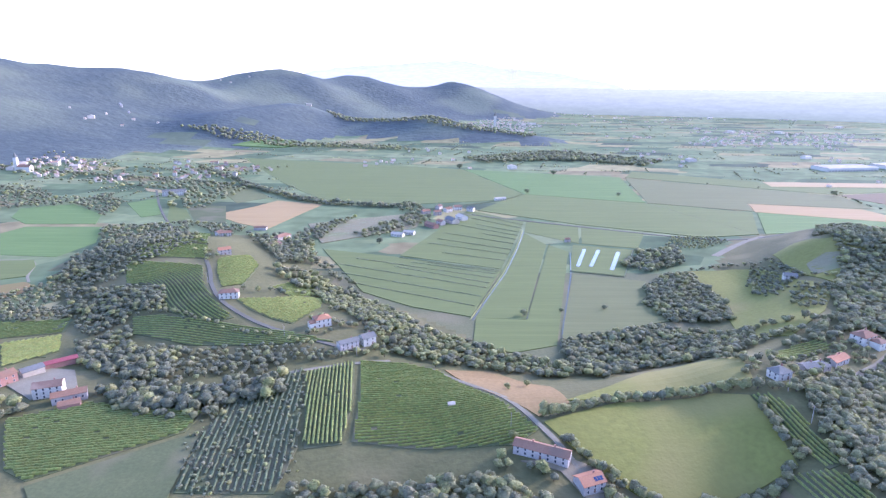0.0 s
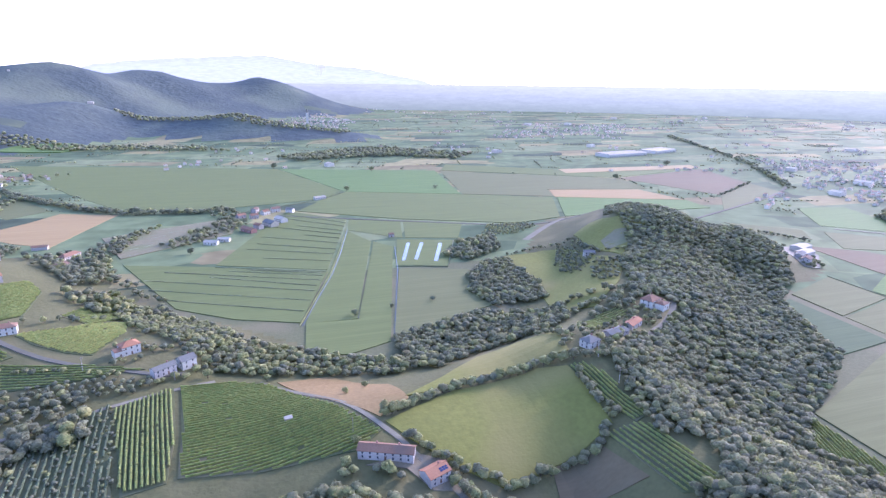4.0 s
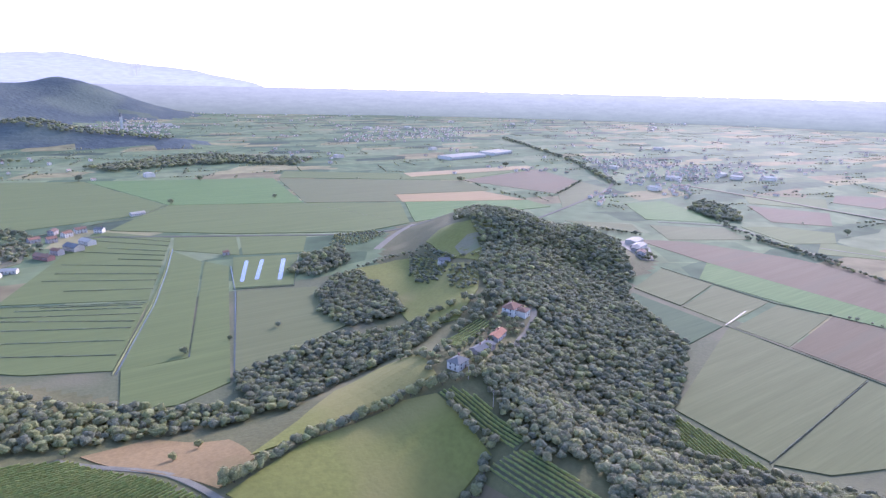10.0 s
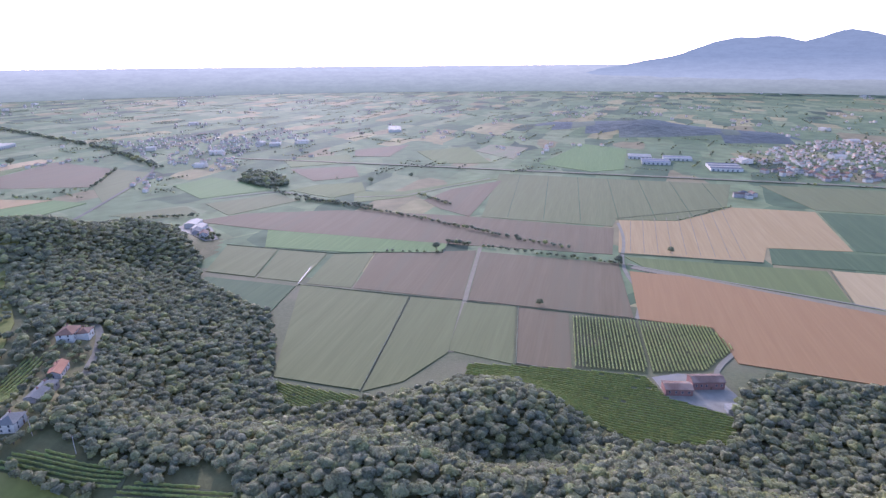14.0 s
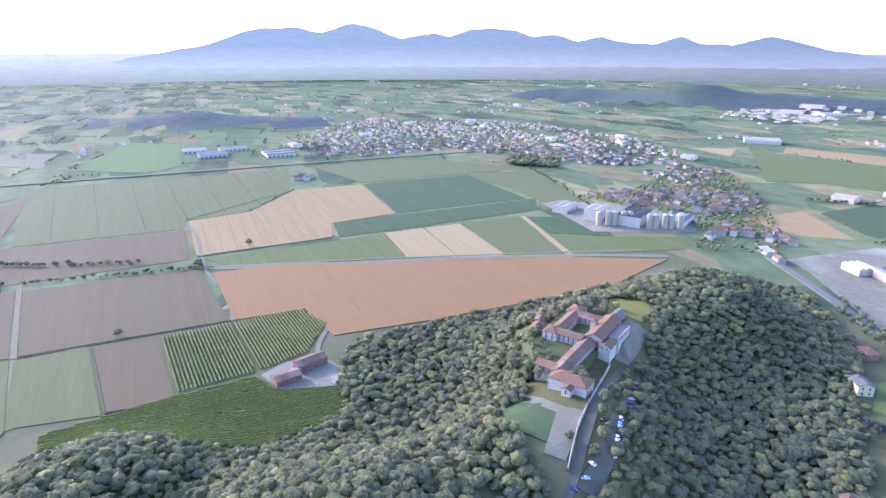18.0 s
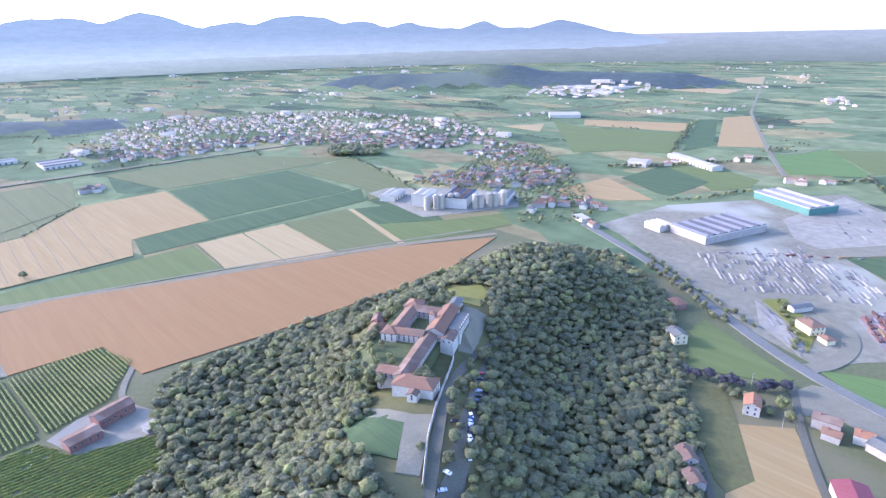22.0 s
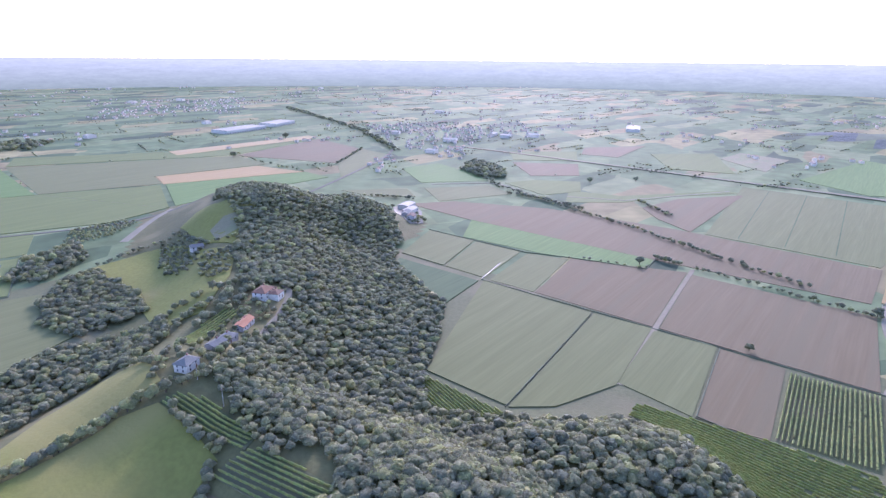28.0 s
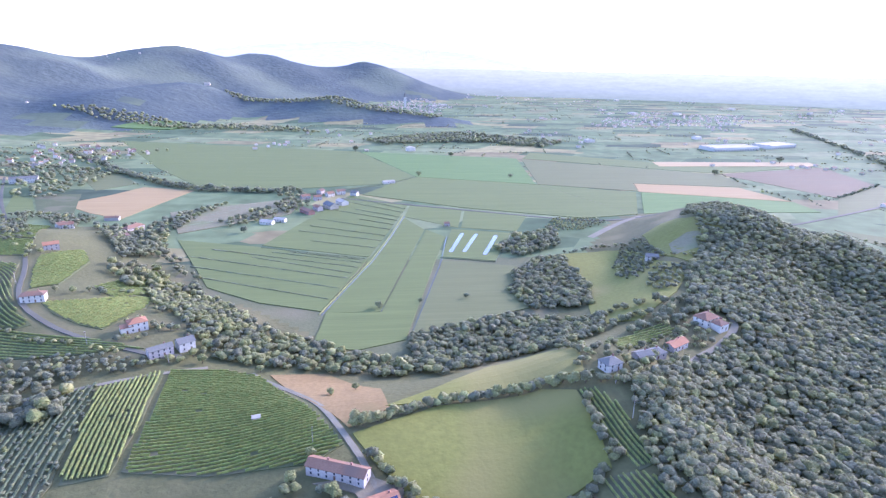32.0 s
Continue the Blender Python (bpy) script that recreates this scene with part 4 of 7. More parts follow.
road([(133, -352), (123, -329), (111, -300), (101, -281), (93, -266), (78, -241), (70, -224)], 4.5, M["asphalt"], "side road past the red-roofed hall")
road([(185, -309), (169, -279), (153, -254), (140, -238), (130, -223), (117, -202), (109, -186)], 3.2, M["asphalt"], "narrow lane along the foot of the wood", "lane")
road([(27, 984), (209, 897), (367, 823), (459, 816), (620, 760), (760, 815), (1090, 965), (1250, 1160)], 5.0, M["asphalt"], "straight road across the plain")
road([(353, 735), (404, 785), (463, 823)], 9.0, M["gravel"], "white gravel road below the hill")
road([(-585, 1187), (-476, 970), (-330, 740), (-260, 628), (-219, 525), (-176, 474), (-80, 420), (-60, 424)], 4.0, M["asphalt"], "winding grey lane on the ridge")
road([(-215, 356), (-181, 350), (-143, 371), (-98, 389), (-40, 412)], 3.4, M["gravel"], "pale gravel track through the trees", "track")
road([(-10, 405), (32, 362), (54, 310), (65, 285), (71, 267), (88, 240), (110, 205)], 3.4, M["gravel"], "pale gravel lane to the farm")
road([(194, -91), (207, -109), (252, -162), (268, -195), (281, -243), (300, -300)], 5.5, M["asphalt"], "asphalt road along the monastery wall")
road([(1234, 900), (1234, 620), (1214, 68), (1199, -262), (1173, -673), (1120, -1100), (1000, -1700)], 9.0, M["dirt"], "railway line on a low bank", "railway_bank", 1.2, True, 1.4)

# ---------------------------------------------------------------- woods
CLOISTER = [(190, -88), (218, -92), (250, -92), (284, -110), (304, -138), (318, -152), (352, -168), (345, -200), (350, -262), (322, -276), (300, -248), (268, -215), (220, -152), (192, -112)]
VILLAS = [(196, 322), (212, 318), (262, 346), (292, 362), (318, 376), (342, 400), (336, 428), (310, 424), (300, 412), (286, 414), (234, 390), (200, 348)]
wood("villa_hill_wood", scatter([(218, 308), (215, 262), (212, 200), (215, 140), (250, 120), (312, 235), (345, 266), (396, 294), (449, 330), (505, 445), (572, 490), (622, 556), (640, 640), (606, 720), (548, 768), (495, 760), (446, 690), (424, 620), (392, 551), (355, 508), (331, 463), (298, 427), (277, 392), (330, 455), (296, 430), (250, 400), (222, 350)], 5.0, 2, [VILLAS]), "dense broadleaf woodland covering the hill", M["leaf"], seed=2, size=(2.0, 4.8), stems=False, flat=0.85)
wood("ridge_wood", scatter([(130, 190), (205, 200), (312, 235), (325, 205), (345, 172), (372, 138), (368, 100), (345, 60), (325, 20), (335, -20), (350, -38), (200, -60), (120, -60), (125, 60)], 5.0, 3), "dense broadleaf woodland on the ridge", M["leaf"], seed=3, size=(2.0, 4.8), stems=False, flat=0.85)
wood("cloister_wood", scatter([(120, -62), (200, -62), (350, -38), (400, -50), (432, -72), (432, -150), (430, -250), (430, -340), (410, -430), (380, -470), (335, -480), (275, -440), (235, -400), (212, -350), (200, -330), (165, -280), (135, -225), (115, -190), (100, -120)], 5.0, 4, [CLOISTER]), "dense broadleaf woodland round the monastery", M["leaf"], seed=4, size=(2.0, 4.8), stems=False, flat=0.85)
wood("plain_edge_wood", scatter([(-95, 585), (-60, 545), (-5, 480), (60, 436), (100, 425), (95, 395), (60, 408), (0, 415), (-40, 425), (-70, 470), (-90, 500), (-130, 560), (-140, 600)], 5.4, 5), "belt of trees along the foot of the slope", M["leaf2"], seed=5, size=(2.2, 4.6), stems=False, flat=0.9)
wood("rounded_copse", scatter([(222, 612), (260, 655), (292, 664), (285, 560), (268, 505), (213, 512), (205, 560)], 5.4, 6), "dark rounded copse on the slope", M["leaf"], seed=6, size=(2.2, 4.6), stems=False, flat=0.9)
wood("long_copse", scatter([(92, 415), (103, 470), (197, 503), (262, 462), (240, 415), (215, 398), (165, 412), (118, 390)], 5.4, 7), "long dark copse above the basin", M["leaf"], seed=7, size=(2.2, 4.6), stems=False, flat=0.9)
wood("farm_wood", scatter([(-80, 262), (20, 262), (44, 250), (75, 236), (120, 236), (110, 170), (-80, 200)], 5.4, 8), "dark woodland below the farmhouse", M["leaf"], seed=8, size=(2.0, 4.8), stems=False, flat=0.85)

# ---------------------------------------------------------------- vineyards
vineyard([(415, 58), (509, 65), (511, 11), (418, 6)], 86, 2.7, "vine_floor", "vineyard of straight green rows by the red barn", seed=1)
vineyard([(420, 3), (511, 8), (514, -48), (474, -62), (432, -34)], 86, 2.7, "vine_floor", "vineyard of straight green rows beside the wood", seed=2)
vineyard([(402, 136), (412, 57), (414, 8), (388, -4), (374, -44), (340, -38), (330, 20), (352, 60), (374, 100), (384, 135)], 5, 2.9, "vine_floor", "large vineyard of close green rows", seed=3)
vineyard([(343, 266), (339, 194), (324, 204), (311, 249), (318, 258)], 20, 2.4, "vine_floor", "narrow vineyard strip under the wood", seed=4)
vineyard([(-52, 296), (-54, 338), (-62, 407), (-30, 410), (-2, 400), (33, 345), (56, 298), (41, 284), (-10, 288)], 82, 2.9, "vine_floor", "vineyard on a rounded hillside", bow=-2.5, seed=5)
vineyard([(-78, 290), (-98, 383), (-66, 406), (-57, 338), (-57, 294)], -8, 2.6, "vine_floor", "vineyard with rows running up the slope", high=1.9, wide=1.3, seed=6)
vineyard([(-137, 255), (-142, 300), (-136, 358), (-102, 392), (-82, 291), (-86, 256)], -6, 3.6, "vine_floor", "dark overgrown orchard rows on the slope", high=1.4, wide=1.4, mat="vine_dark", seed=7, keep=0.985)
vineyard([(186, 318), (195, 316), (203, 300), (204, 257), (194, 254), (190, 277)], 173, 2.6, "vine_floor", "narrow vineyard between hedge and wood", seed=8)
vineyard([(178, 258), (193, 254), (199, 247), (203, 184), (183, 200)], 174, 2.6, "vine_floor", "small vineyard at the edge of the wood", seed=9)
vineyard([(234, 389), (284, 412), (290, 401), (230, 364)], 68, 3.0, "vine_floor", "small vineyard beside the villas", seed=10)
vineyard([(-360, 640), (-312, 626), (-263, 617), (-240, 560), (-206, 500), (-180, 472), (-189, 467), (-223, 474), (-246, 490), (-267, 531), (-293, 562), (-326, 573)], 120, 3.3, "vine_floor", "terraced vineyard curving round the slope", seed=11, guide=[(-380, 622), (-347, 614), (-315, 603), (-286, 589), (-262, 562), (-228, 508), (-200, 478), (-175, 462)])
vineyard([(-378, 705), (-288, 696), (-270, 641), (-350, 649)], 95, 3.2, "vine_floor", "terraced vineyard below the lane", bow=2.0, seed=12)
vineyard([(-190, 508), (-158, 516), (-118, 545), (-111, 505), (-127, 463), (-147, 472), (-172, 488)], 40, 2.8, "vine_floor", "vineyard above the winding lane", seed=13)
vineyard([(-256, 641), (-231, 680), (-208, 637), (-198, 553), (-216, 542), (-242, 599)], 55, 3.0, "vine_floor", "vineyard rows behind the white house", seed=14)
vineyard([(-170, 551), (-150, 640), (-112, 585), (-141, 525)], 60, 3.4, "vine_floor", "sparse vineyard on the far slope", seed=15, keep=0.95)
vineyard([(-372, 712), (-388, 845), (-336, 826), (-292, 704)], 75, 3.4, "vine_floor", "vineyard terraces on the ridge", seed=16)
vineyard([(-235, 271), (-268, 318), (-229, 340), (-150, 330), (-153, 308), (-217, 262)], 80, 2.6, "vine_floor", "bright green vineyard below the farm compound", high=1.9, wide=1.4, seed=17)
vineyard([(-342, 416), (-364, 445), (-327, 456), (-311, 421)], 20, 3.0, "vine_floor", "small vineyard behind the farm compound", seed=18)

vineyard([(-278, 492), (-239, 480), (-122, 446), (-87, 431), (-135, 428), (-206, 436), (-262, 459)], 105, 2.9, "vine_floor", "green vine terrace below the road", high=1.2, wide=1.5, seed=19)
vineyard([(-427, 502), (-343, 508), (-334, 478), (-396, 461)], 72, 3.6, "vine_floor", "old vine terraces in the side valley", high=1.5, seed=20, keep=0.97)
vineyard([(-371, 453), (-331, 473), (-309, 435), (-331, 400)], 12, 3.2, "vine_floor", "small vineyard beside the compound sheds", seed=21)

# ---------------------------------------------------------------- water and ditches
for a, b, w in (((165, 688), (191, 766), 4.6), ((181, 688), (209, 762), 4.6), ((203, 675), (233, 753), 5)):
    road([a, b], w, M["water"], "narrow fish pond reflecting the sky", "pond", 0.42, False, 0.3)
road([(122, 862), (98, 755), (74, 660), (50, 585), (28, 515)], 0.6, M["water"], "straight ditch full of bright water", "ditch", 0.42, False, 0.3)
road([(149, 785), (130, 700), (104, 600), (80, 520)], 0.5, M["water"], "narrow ditch with standing water", "ditch", 0.42, False, 0.3)
road([(168, 750), (150, 656), (122, 545), (101, 462)], 0.5, M["water"], "narrow ditch beside the meadow", "ditch", 0.42, False, 0.3)
road([(185, 640), (172, 590)], 1.4, M["water"], "short ditch in the meadow", "ditch", 0.42, False, 0.3)
road([(524, 341), (575, 352)], 0.6, M["water"], "short open stretch of a drainage canal", "canal", 0.42, False, 0.3)


def strip(points, high, wide, label, seed, name="hedge", mat="leaf3"):
    """A low ragged hedge or rank grass strip."""
    r = np.random.default_rng(seed)
    pts = dense(points, 3.0)
    vs, fs = [], []
    for i, (x, y) in enumerate(pts):
        a, b = pts[max(0, i - 1)], pts[min(len(pts) - 1, i + 1)]
        dx, dy = b[0] - a[0], b[1] - a[1]
        d = math.hypot(dx, dy) or 1
        z, h, w = gz(x, y), high * r.uniform(0.6, 1.25), wide * r.uniform(0.7, 1.2)
        for k, up in ((-0.5, 0.0), (-0.42, 0.7), (0.0, 1.0), (0.42, 0.75), (0.5, 0.0)):
            vs.append((x - dy / d * k * w, y + dx / d * k * w, z + up * h + (0.3 if up else -0.3)))
    n = len(pts)
    for i in range(n - 1):
        for k in range(4):
            fs.append((i * 5 + k, i * 5 + k + 1, i * 5 + k + 6, i * 5 + k + 5))
    return tagged(new(name, mesh_from(name, vs, fs, [M[mat]])), label, name.split("_")[-1], kind="stuff")


strip([(120, 866), (96, 757), (72, 662), (48, 587), (26, 517)], 0.7, 1.1, "rank grass along the water ditch", 39, "grass_strip", "leaf2")
for i, (a, b) in enumerate((((-56, 720), (68, 668)), ((-40, 700), (62, 655)), ((-110, 715), (58, 640)), ((-60, 683), (52, 622)), ((-128, 690), (48, 607)), ((-118, 655), (40, 580)), ((-105, 622), (32, 552)), ((-20, 700), (64, 664)))):
    strip([a, b], 1.0, 1.8, "dark rank grass along a field ditch", 40 + i, "grass_strip")
for i, f in enumerate((0.12, 0.24, 0.33, 0.45, 0.55, 0.64, 0.72, 0.83, 0.92)):
    a, b = (-56 + 100 * f, 729 + 286 * f), (72 + 58 * f, 680 + 245 * f)
    g = 0.35 + 0.25 * math.sin(i * 2.1)
    strip([(a[0] + (b[0] - a[0]) * (0.1 if i % 2 else g), a[1] + (b[1] - a[1]) * (0.1 if i % 2 else g)), b], 0.8, 1.2, "rank grass between meadow strips", 60 + i, "grass_strip")
for i, pts in enumerate(([(350, 270), (450, 330)], [(521, 340), (519, 166), (515, 10)], [(625, 492), (624, 350), (640, 300), (657, 222), (698, 226)], [(519, 114), (410, 101)], [(411, 101), (407, 60)], [(655, 18), (700, 20), (704, -134)], [(30, 985), (209, 900), (300, 856)], [(150, 668), (210, 648), (256, 764)], [(596, -186), (690, -196)], [(865, 20), (975, -150)], [(-30, 1020), (110, 1100), (164, 1170)], [(380, 1088), (470, 850)], [(345, 200), (515, 218)])):
    strip(pts, 0.6, 1.0, "low hedge and rank grass along a field edge", 80 + i, "hedge")
for i in range(9):
    f = (i + 0.5) / 9
    a, b = (-168 - 44 * f, 786 + 114 * f), (-42 + 12 * f, 880 + 115 * f)
    strip([a, b], 0.6, 2.6, "line of rank growth between fallow strips", 180 + i, "grass_strip", "dirt" if i % 3 == 1 else "leaf3")
# wheel lines and furrows in the large crops
for i in range(7):
    f = (i + 0.6) / 7.2
    y_far = 232 - 400 * f
    x_near = 838 if y_far > 50 else 868 if y_far > -50 else 875 + (-50 - y_far) * 0.95
    strip([(x_near, y_far - 28 * (1 - f)), (1174 - 14 * f, y_far)], 0.25, 1.4, "wheel line in the crop", 120 + i, "wheel_line", "maize")
for i in range(9):
    f = (i + 0.5) / 9
    strip([(712, 15 - 140 * f), (850 + 110 * f * 0.9, 10 - 150 * f)], 0.18, 1.0, "wheel line in the wheat", 140 + i, "wheel_line", "dirt")

# ---------------------------------------------------------------- hedges, tree rows and copses
wood("meadow_hedge", along([(60, 312), (109, 331), (169, 331), (190, 324)], 3.0, 21, 1.2, (3.0, 4.4)), "thick hedge of shrubs and trees along the meadow", M["leaf2"], category="hedge", seed=21)
wood("lane_hedge", along([(68, 288), (86, 261), (112, 246)], 3.0, 22, 1.5, (2.6, 3.8)) + along([(84, 252), (100, 236), (118, 228)], 3.4, 23, 2.0, (3.0, 4.2)), "hedge of shrubs along the farm lane", M["leaf2"], category="hedge", seed=22)
wood("meadow_shrubs", along([(150, 252), (176, 256), (187, 268), (188, 290), (186, 306)], 3.6, 24, 1.5, (2.6, 4.0)) + along([(118, 246), (140, 250)], 3.4, 241, 2.0, (3.0, 4.4)), "round shrubs between meadow and vines", M["leaf"], category="hedge", seed=23)
wood("upper_copse", along([(196, 345), (206, 362), (200, 385)], 4.0, 25, 3.0, (2.6, 3.8)) + along([(265, 462), (300, 450), (318, 440)], 4.5, 26, 3.0, (3, 4.2)) + along([(236, 414), (262, 432), (296, 430)], 4.5, 27, 3.0, (3, 4.2)), "scattered trees round the upper meadow", M["leaf"], seed=24)
wood("hill_shrubs", scatter([(326, 601), (358, 656), (371, 623), (353, 558), (322, 528), (311, 553)], 6.0, 28) + scatter([(343, 545), (365, 523), (333, 478), (314, 473), (314, 502)], 6.5, 281) + along([(301, 674), (349, 684), (376, 650), (361, 565), (382, 545)], 4.5, 29, 2.0, (2.0, 3.2)), "shrubs and small trees on the open slope", M["leaf3"], size=(1.8, 3.2), protos=PROTO_LOW, seed=25)
wood("basin_trees", scatter([(214, 690), (262, 748), (300, 766), (316, 760), (300, 700), (246, 664)], 7.5, 30), "grove of trees beside the ponds", M["leaf"], seed=26)
wood("nursery_rows", scatter([(302, 775), (330, 835), (400, 830), (405, 806), (350, 768)], 6.0, 31), "young orchard of small bright trees", M["leaf2"], size=(1.4, 2.4), protos=PROTO_LOW, category="orchard", seed=27)
wood("lane_trees", along([(-260, 634), (-330, 746), (-380, 830)], 8.0, 32, 7.0, (2.2, 3.8)) + along([(-275, 545), (-250, 490), (-180, 455), (-100, 425)], 5.5, 33, 2.0, (1.8, 3.0)) + along([(-186, 530), (-120, 548), (-100, 500)], 7, 34, 4.0, (2.4, 3.8)) + scatter([(-200, 640), (-150, 655), (-112, 600), (-140, 560), (-180, 610)], 11, 35), "trees and shrubs along the ridge lane", M["leaf2"], seed=28)
wood("valley_wood", scatter([(-310, 455), (-262, 440), (-164, 425), (-120, 412), (-112, 372), (-150, 380), (-205, 366), (-262, 392)], 7.5, 36), "shady trees in the side valley", M["leaf3"], size=(2.0, 4.0), seed=29)
# dark leaf colour carries the shadow lying over these trees
wood("track_wood", scatter([(-222, 346), (-150, 366), (-112, 380), (-105, 345), (-145, 335), (-205, 332)], 7.0, 37), "belt of trees along the gravel track", M["leaf3"], seed=30)
wood("far_valley_wood", scatter([(-400, 580), (-278, 545), (-256, 498), (-300, 480), (-370, 535)], 8.5, 38) + scatter([(-460, 760), (-390, 850), (-350, 700), (-380, 600), (-440, 620)], 10.0, 39), "trees in the hollow of the side valley", M["leaf3"], size=(2.0, 4.4), seed=31)
wood("compound_trees", scatter([(-330, 350), (-285, 338), (-262, 330), (-300, 300), (-340, 320)], 7.0, 40) + along([(-200, 380), (-225, 372), (-210, 352)], 5, 41, 2.5, (2.5, 4)), "trees round the farm compound", M["leaf"], seed=32)
wood("hamlet_trees", scatter([(-110, 805), (-60, 860), (-20, 930), (-40, 1040), (-60, 1080), (-90, 1050), (-60, 960), (-130, 840)], 13, 42) + scatter([(-255, 770), (-180, 790), (-165, 730), (-145, 690), (-190, 680), (-235, 740)], 8.5, 43) + along([(-150, 690), (-110, 620), (-95, 590)], 6, 44, 4, (2.4, 4)), "trees round the hamlet and along the field", M["leaf"], seed=33)
wood("field_hedgerow", along([(866, 473), (796, 283), (740, 166), (706, 79)], 6.0, 45, 1.5, (2.4, 3.6)) + along([(690, 183), (676, 103), (662, 20)], 5.5, 46, 1.5, (1.8, 3.2)) + along([(698, 226), (690, 200)], 4.5, 47, 1.0, (3, 4)), "long dark hedgerow across the fields", M["leaf3"], category="hedge", seed=34)
wood("far_hedgerows", along([(949, 339), (894, 274)], 7, 48, 1.0, (3, 4)) + along([(866, 473), (900, 560), (960, 640), (1100, 760)], 9, 49, 3, (3, 5)) + along([(1630, 2070), (1428, 1589), (1313, 1331), (1083, 973)], 9, 50, 8, (5, 8)) + along([(-1200, 1500), (-427, 1247), (-311, 1137), (-211, 1052), (-77, 1035)], 7, 51, 4, (4, 6.5)) + along([(880, 945), (1050, 1048)], 8, 52, 1, (2.5, 4)) + along([(640, 300), (660, 222)], 9, 53, 1, (1.5, 2.4)) + along([(776, 925), (800, 1180)], 14, 54, 1, (2, 3.5)) + along([(960, -600), (800, -560), (690, -520)], 9, 55, 2, (2, 3.5)) + along([(870, -62), (975, -150)], 9, 56, 1, (1.5, 2.4)), "hedgerows and tree lines across the plain", M["leaf3"], category="hedge", protos=PROTO_LOW, seed=35)
wood("far_copses", scatter([(236, 1679), (400, 1692), (535, 1582), (625, 1690), (346, 1939), (56, 1737), (120, 1640)], 17, 57) + scatter([(1090, -634), (1000, -697), (940, -650), (1006, -582)], 11, 58) + scatter([(1040, 740), (1000, 620), (960, 590), (980, 690)], 13, 59), "dark copses far out on the plain", M["leaf"], size=(6, 9), protos=PROTO_LOW, seed=36)
wood("hill_foot_woods", scatter([(-760, 2040), (-300, 1990), (-60, 1900), (-180, 2050), (-420, 2120), (-640, 2160), (-950, 2150)], 20, 60) + scatter([(-560, 2820), (-300, 2660), (-60, 2560), (380, 2280), (300, 2220), (-60, 2400), (-500, 2680)], 19, 61), "woods on the low hills at the edge of the plain", M["leaf"], size=(6.5, 10), protos=PROTO_TINY, seed=37, stems=False)
wood("slope_scrub", scatter([(-466, 712), (-447, 813), (-396, 884), (-304, 708), (-334, 623), (-347, 587), (-383, 574), (-403, 518), (-435, 511), (-474, 562), (-425, 613)], 7.5, 461) + scatter([(-396, 591), (-276, 550), (-247, 486), (-279, 498), (-364, 562)], 6.5, 462) + scatter([(-456, 539), (-398, 536), (-323, 542), (-274, 478), (-306, 463), (-343, 508), (-427, 502)], 6.2, 463), "scrub and small trees between the vine terraces", M["leaf3"], size=(1.8, 3.6), protos=PROTO_LOW, seed=64)
# shadow over the compound trees is put into their dark leaves
wood("compound_wood", scatter([(-284, 405), (-298, 450), (-271, 473), (-247, 434), (-204, 429), (-207, 407), (-188, 366), (-216, 366)], 6.6, 464) + scatter([(-233, 355), (-215, 364), (-148, 356), (-136, 324), (-184, 318), (-213, 333)], 6.4, 465), "dense trees beside the farm compound", M["leaf3"], size=(2.6, 4.4), seed=65)
wood("terrace_belt", scatter([(-164, 432), (-80, 418), (-82, 403), (-128, 399)], 5.5, 466) + scatter([(-204, 401), (-132, 399), (-125, 389), (-188, 366)], 9.0, 467), "belt of bushes below the vine terrace", M["leaf3"], size=(1.6, 3.0), protos=PROTO_LOW, seed=66)
wood("orchard_shrubs", scatter([(-135, 253), (-149, 300), (-144, 351), (-107, 383), (-99, 389), (-75, 271), (-101, 254)], 5.6, 468), "overgrown shrubs among the old orchard rows", M["leaf3"], size=(0.8, 1.7), protos=PROTO_LOW, category="orchard", seed=67)
wood("village_belts", scatter([(-949, 1186), (-859, 1224), (-708, 1076), (-646, 1135), (-571, 1044), (-548, 938), (-665, 1040), (-740, 1008), (-755, 931)], 13, 469) + scatter([(-434, 890), (-397, 907), (-338, 893), (-299, 879), (-303, 796), (-376, 877)], 10, 470) + scatter([(-288, 832), (-215, 820), (-195, 883), (-137, 964), (-161, 884), (-176, 790), (-193, 730), (-190, 665), (-233, 744)], 9, 471) + scatter([(-521, 873), (-425, 890), (-326, 740), (-395, 702), (-461, 752)], 10, 472), "trees and hedges between the valley meadows", M["leaf3"], size=(2.6, 5.0), protos=PROTO_LOW, seed=68)
wood("wheat_tree_belt", along([(-628, 1524), (-518, 1379), (-377, 1207), (-272, 1095), (-186, 1053), (-81, 1031)], 4.6, 473, 5, (4.0, 6.4)), "dense dark tree belt behind the wheat field", M["leaf3"], seed=71)
wood("roadside_grove", scatter([(989, 714), (1092, 738), (1048, 647), (970, 604), (951, 646)], 8.0, 474) + along([(710, 691), (739, 618)], 5.0, 475, 2, (2.4, 4.0)) + along([(869, 524), (868, 475), (850, 385)], 5.0, 476, 2, (2.4, 4.2)), "grove and hedges beside the country road", M["leaf3"], size=(3.5, 6.0), protos=PROTO_LOW, seed=72)
r_far = np.random.default_rng(70)
spots = []
while len(spots) < 11000:
    a, d = r_far.uniform(-40, 165), r_far.uniform(1150, 4300) ** 1.0
    x, y, _ = bearing(a, d)
    if float(far_hills(x, y)) < 4:
        k = r_far.integers(1, 13)
        t = radians(-14) + (1.571 if r_far.random() < 0.35 else 0.0) + r_far.uniform(-0.15, 0.15)
        spots += [(x + math.cos(t) * 9 * j + r_far.uniform(-2, 2), y + math.sin(t) * 9 * j + r_far.uniform(-2, 2), r_far.uniform(2.2, 5.0)) for j in range(k)]
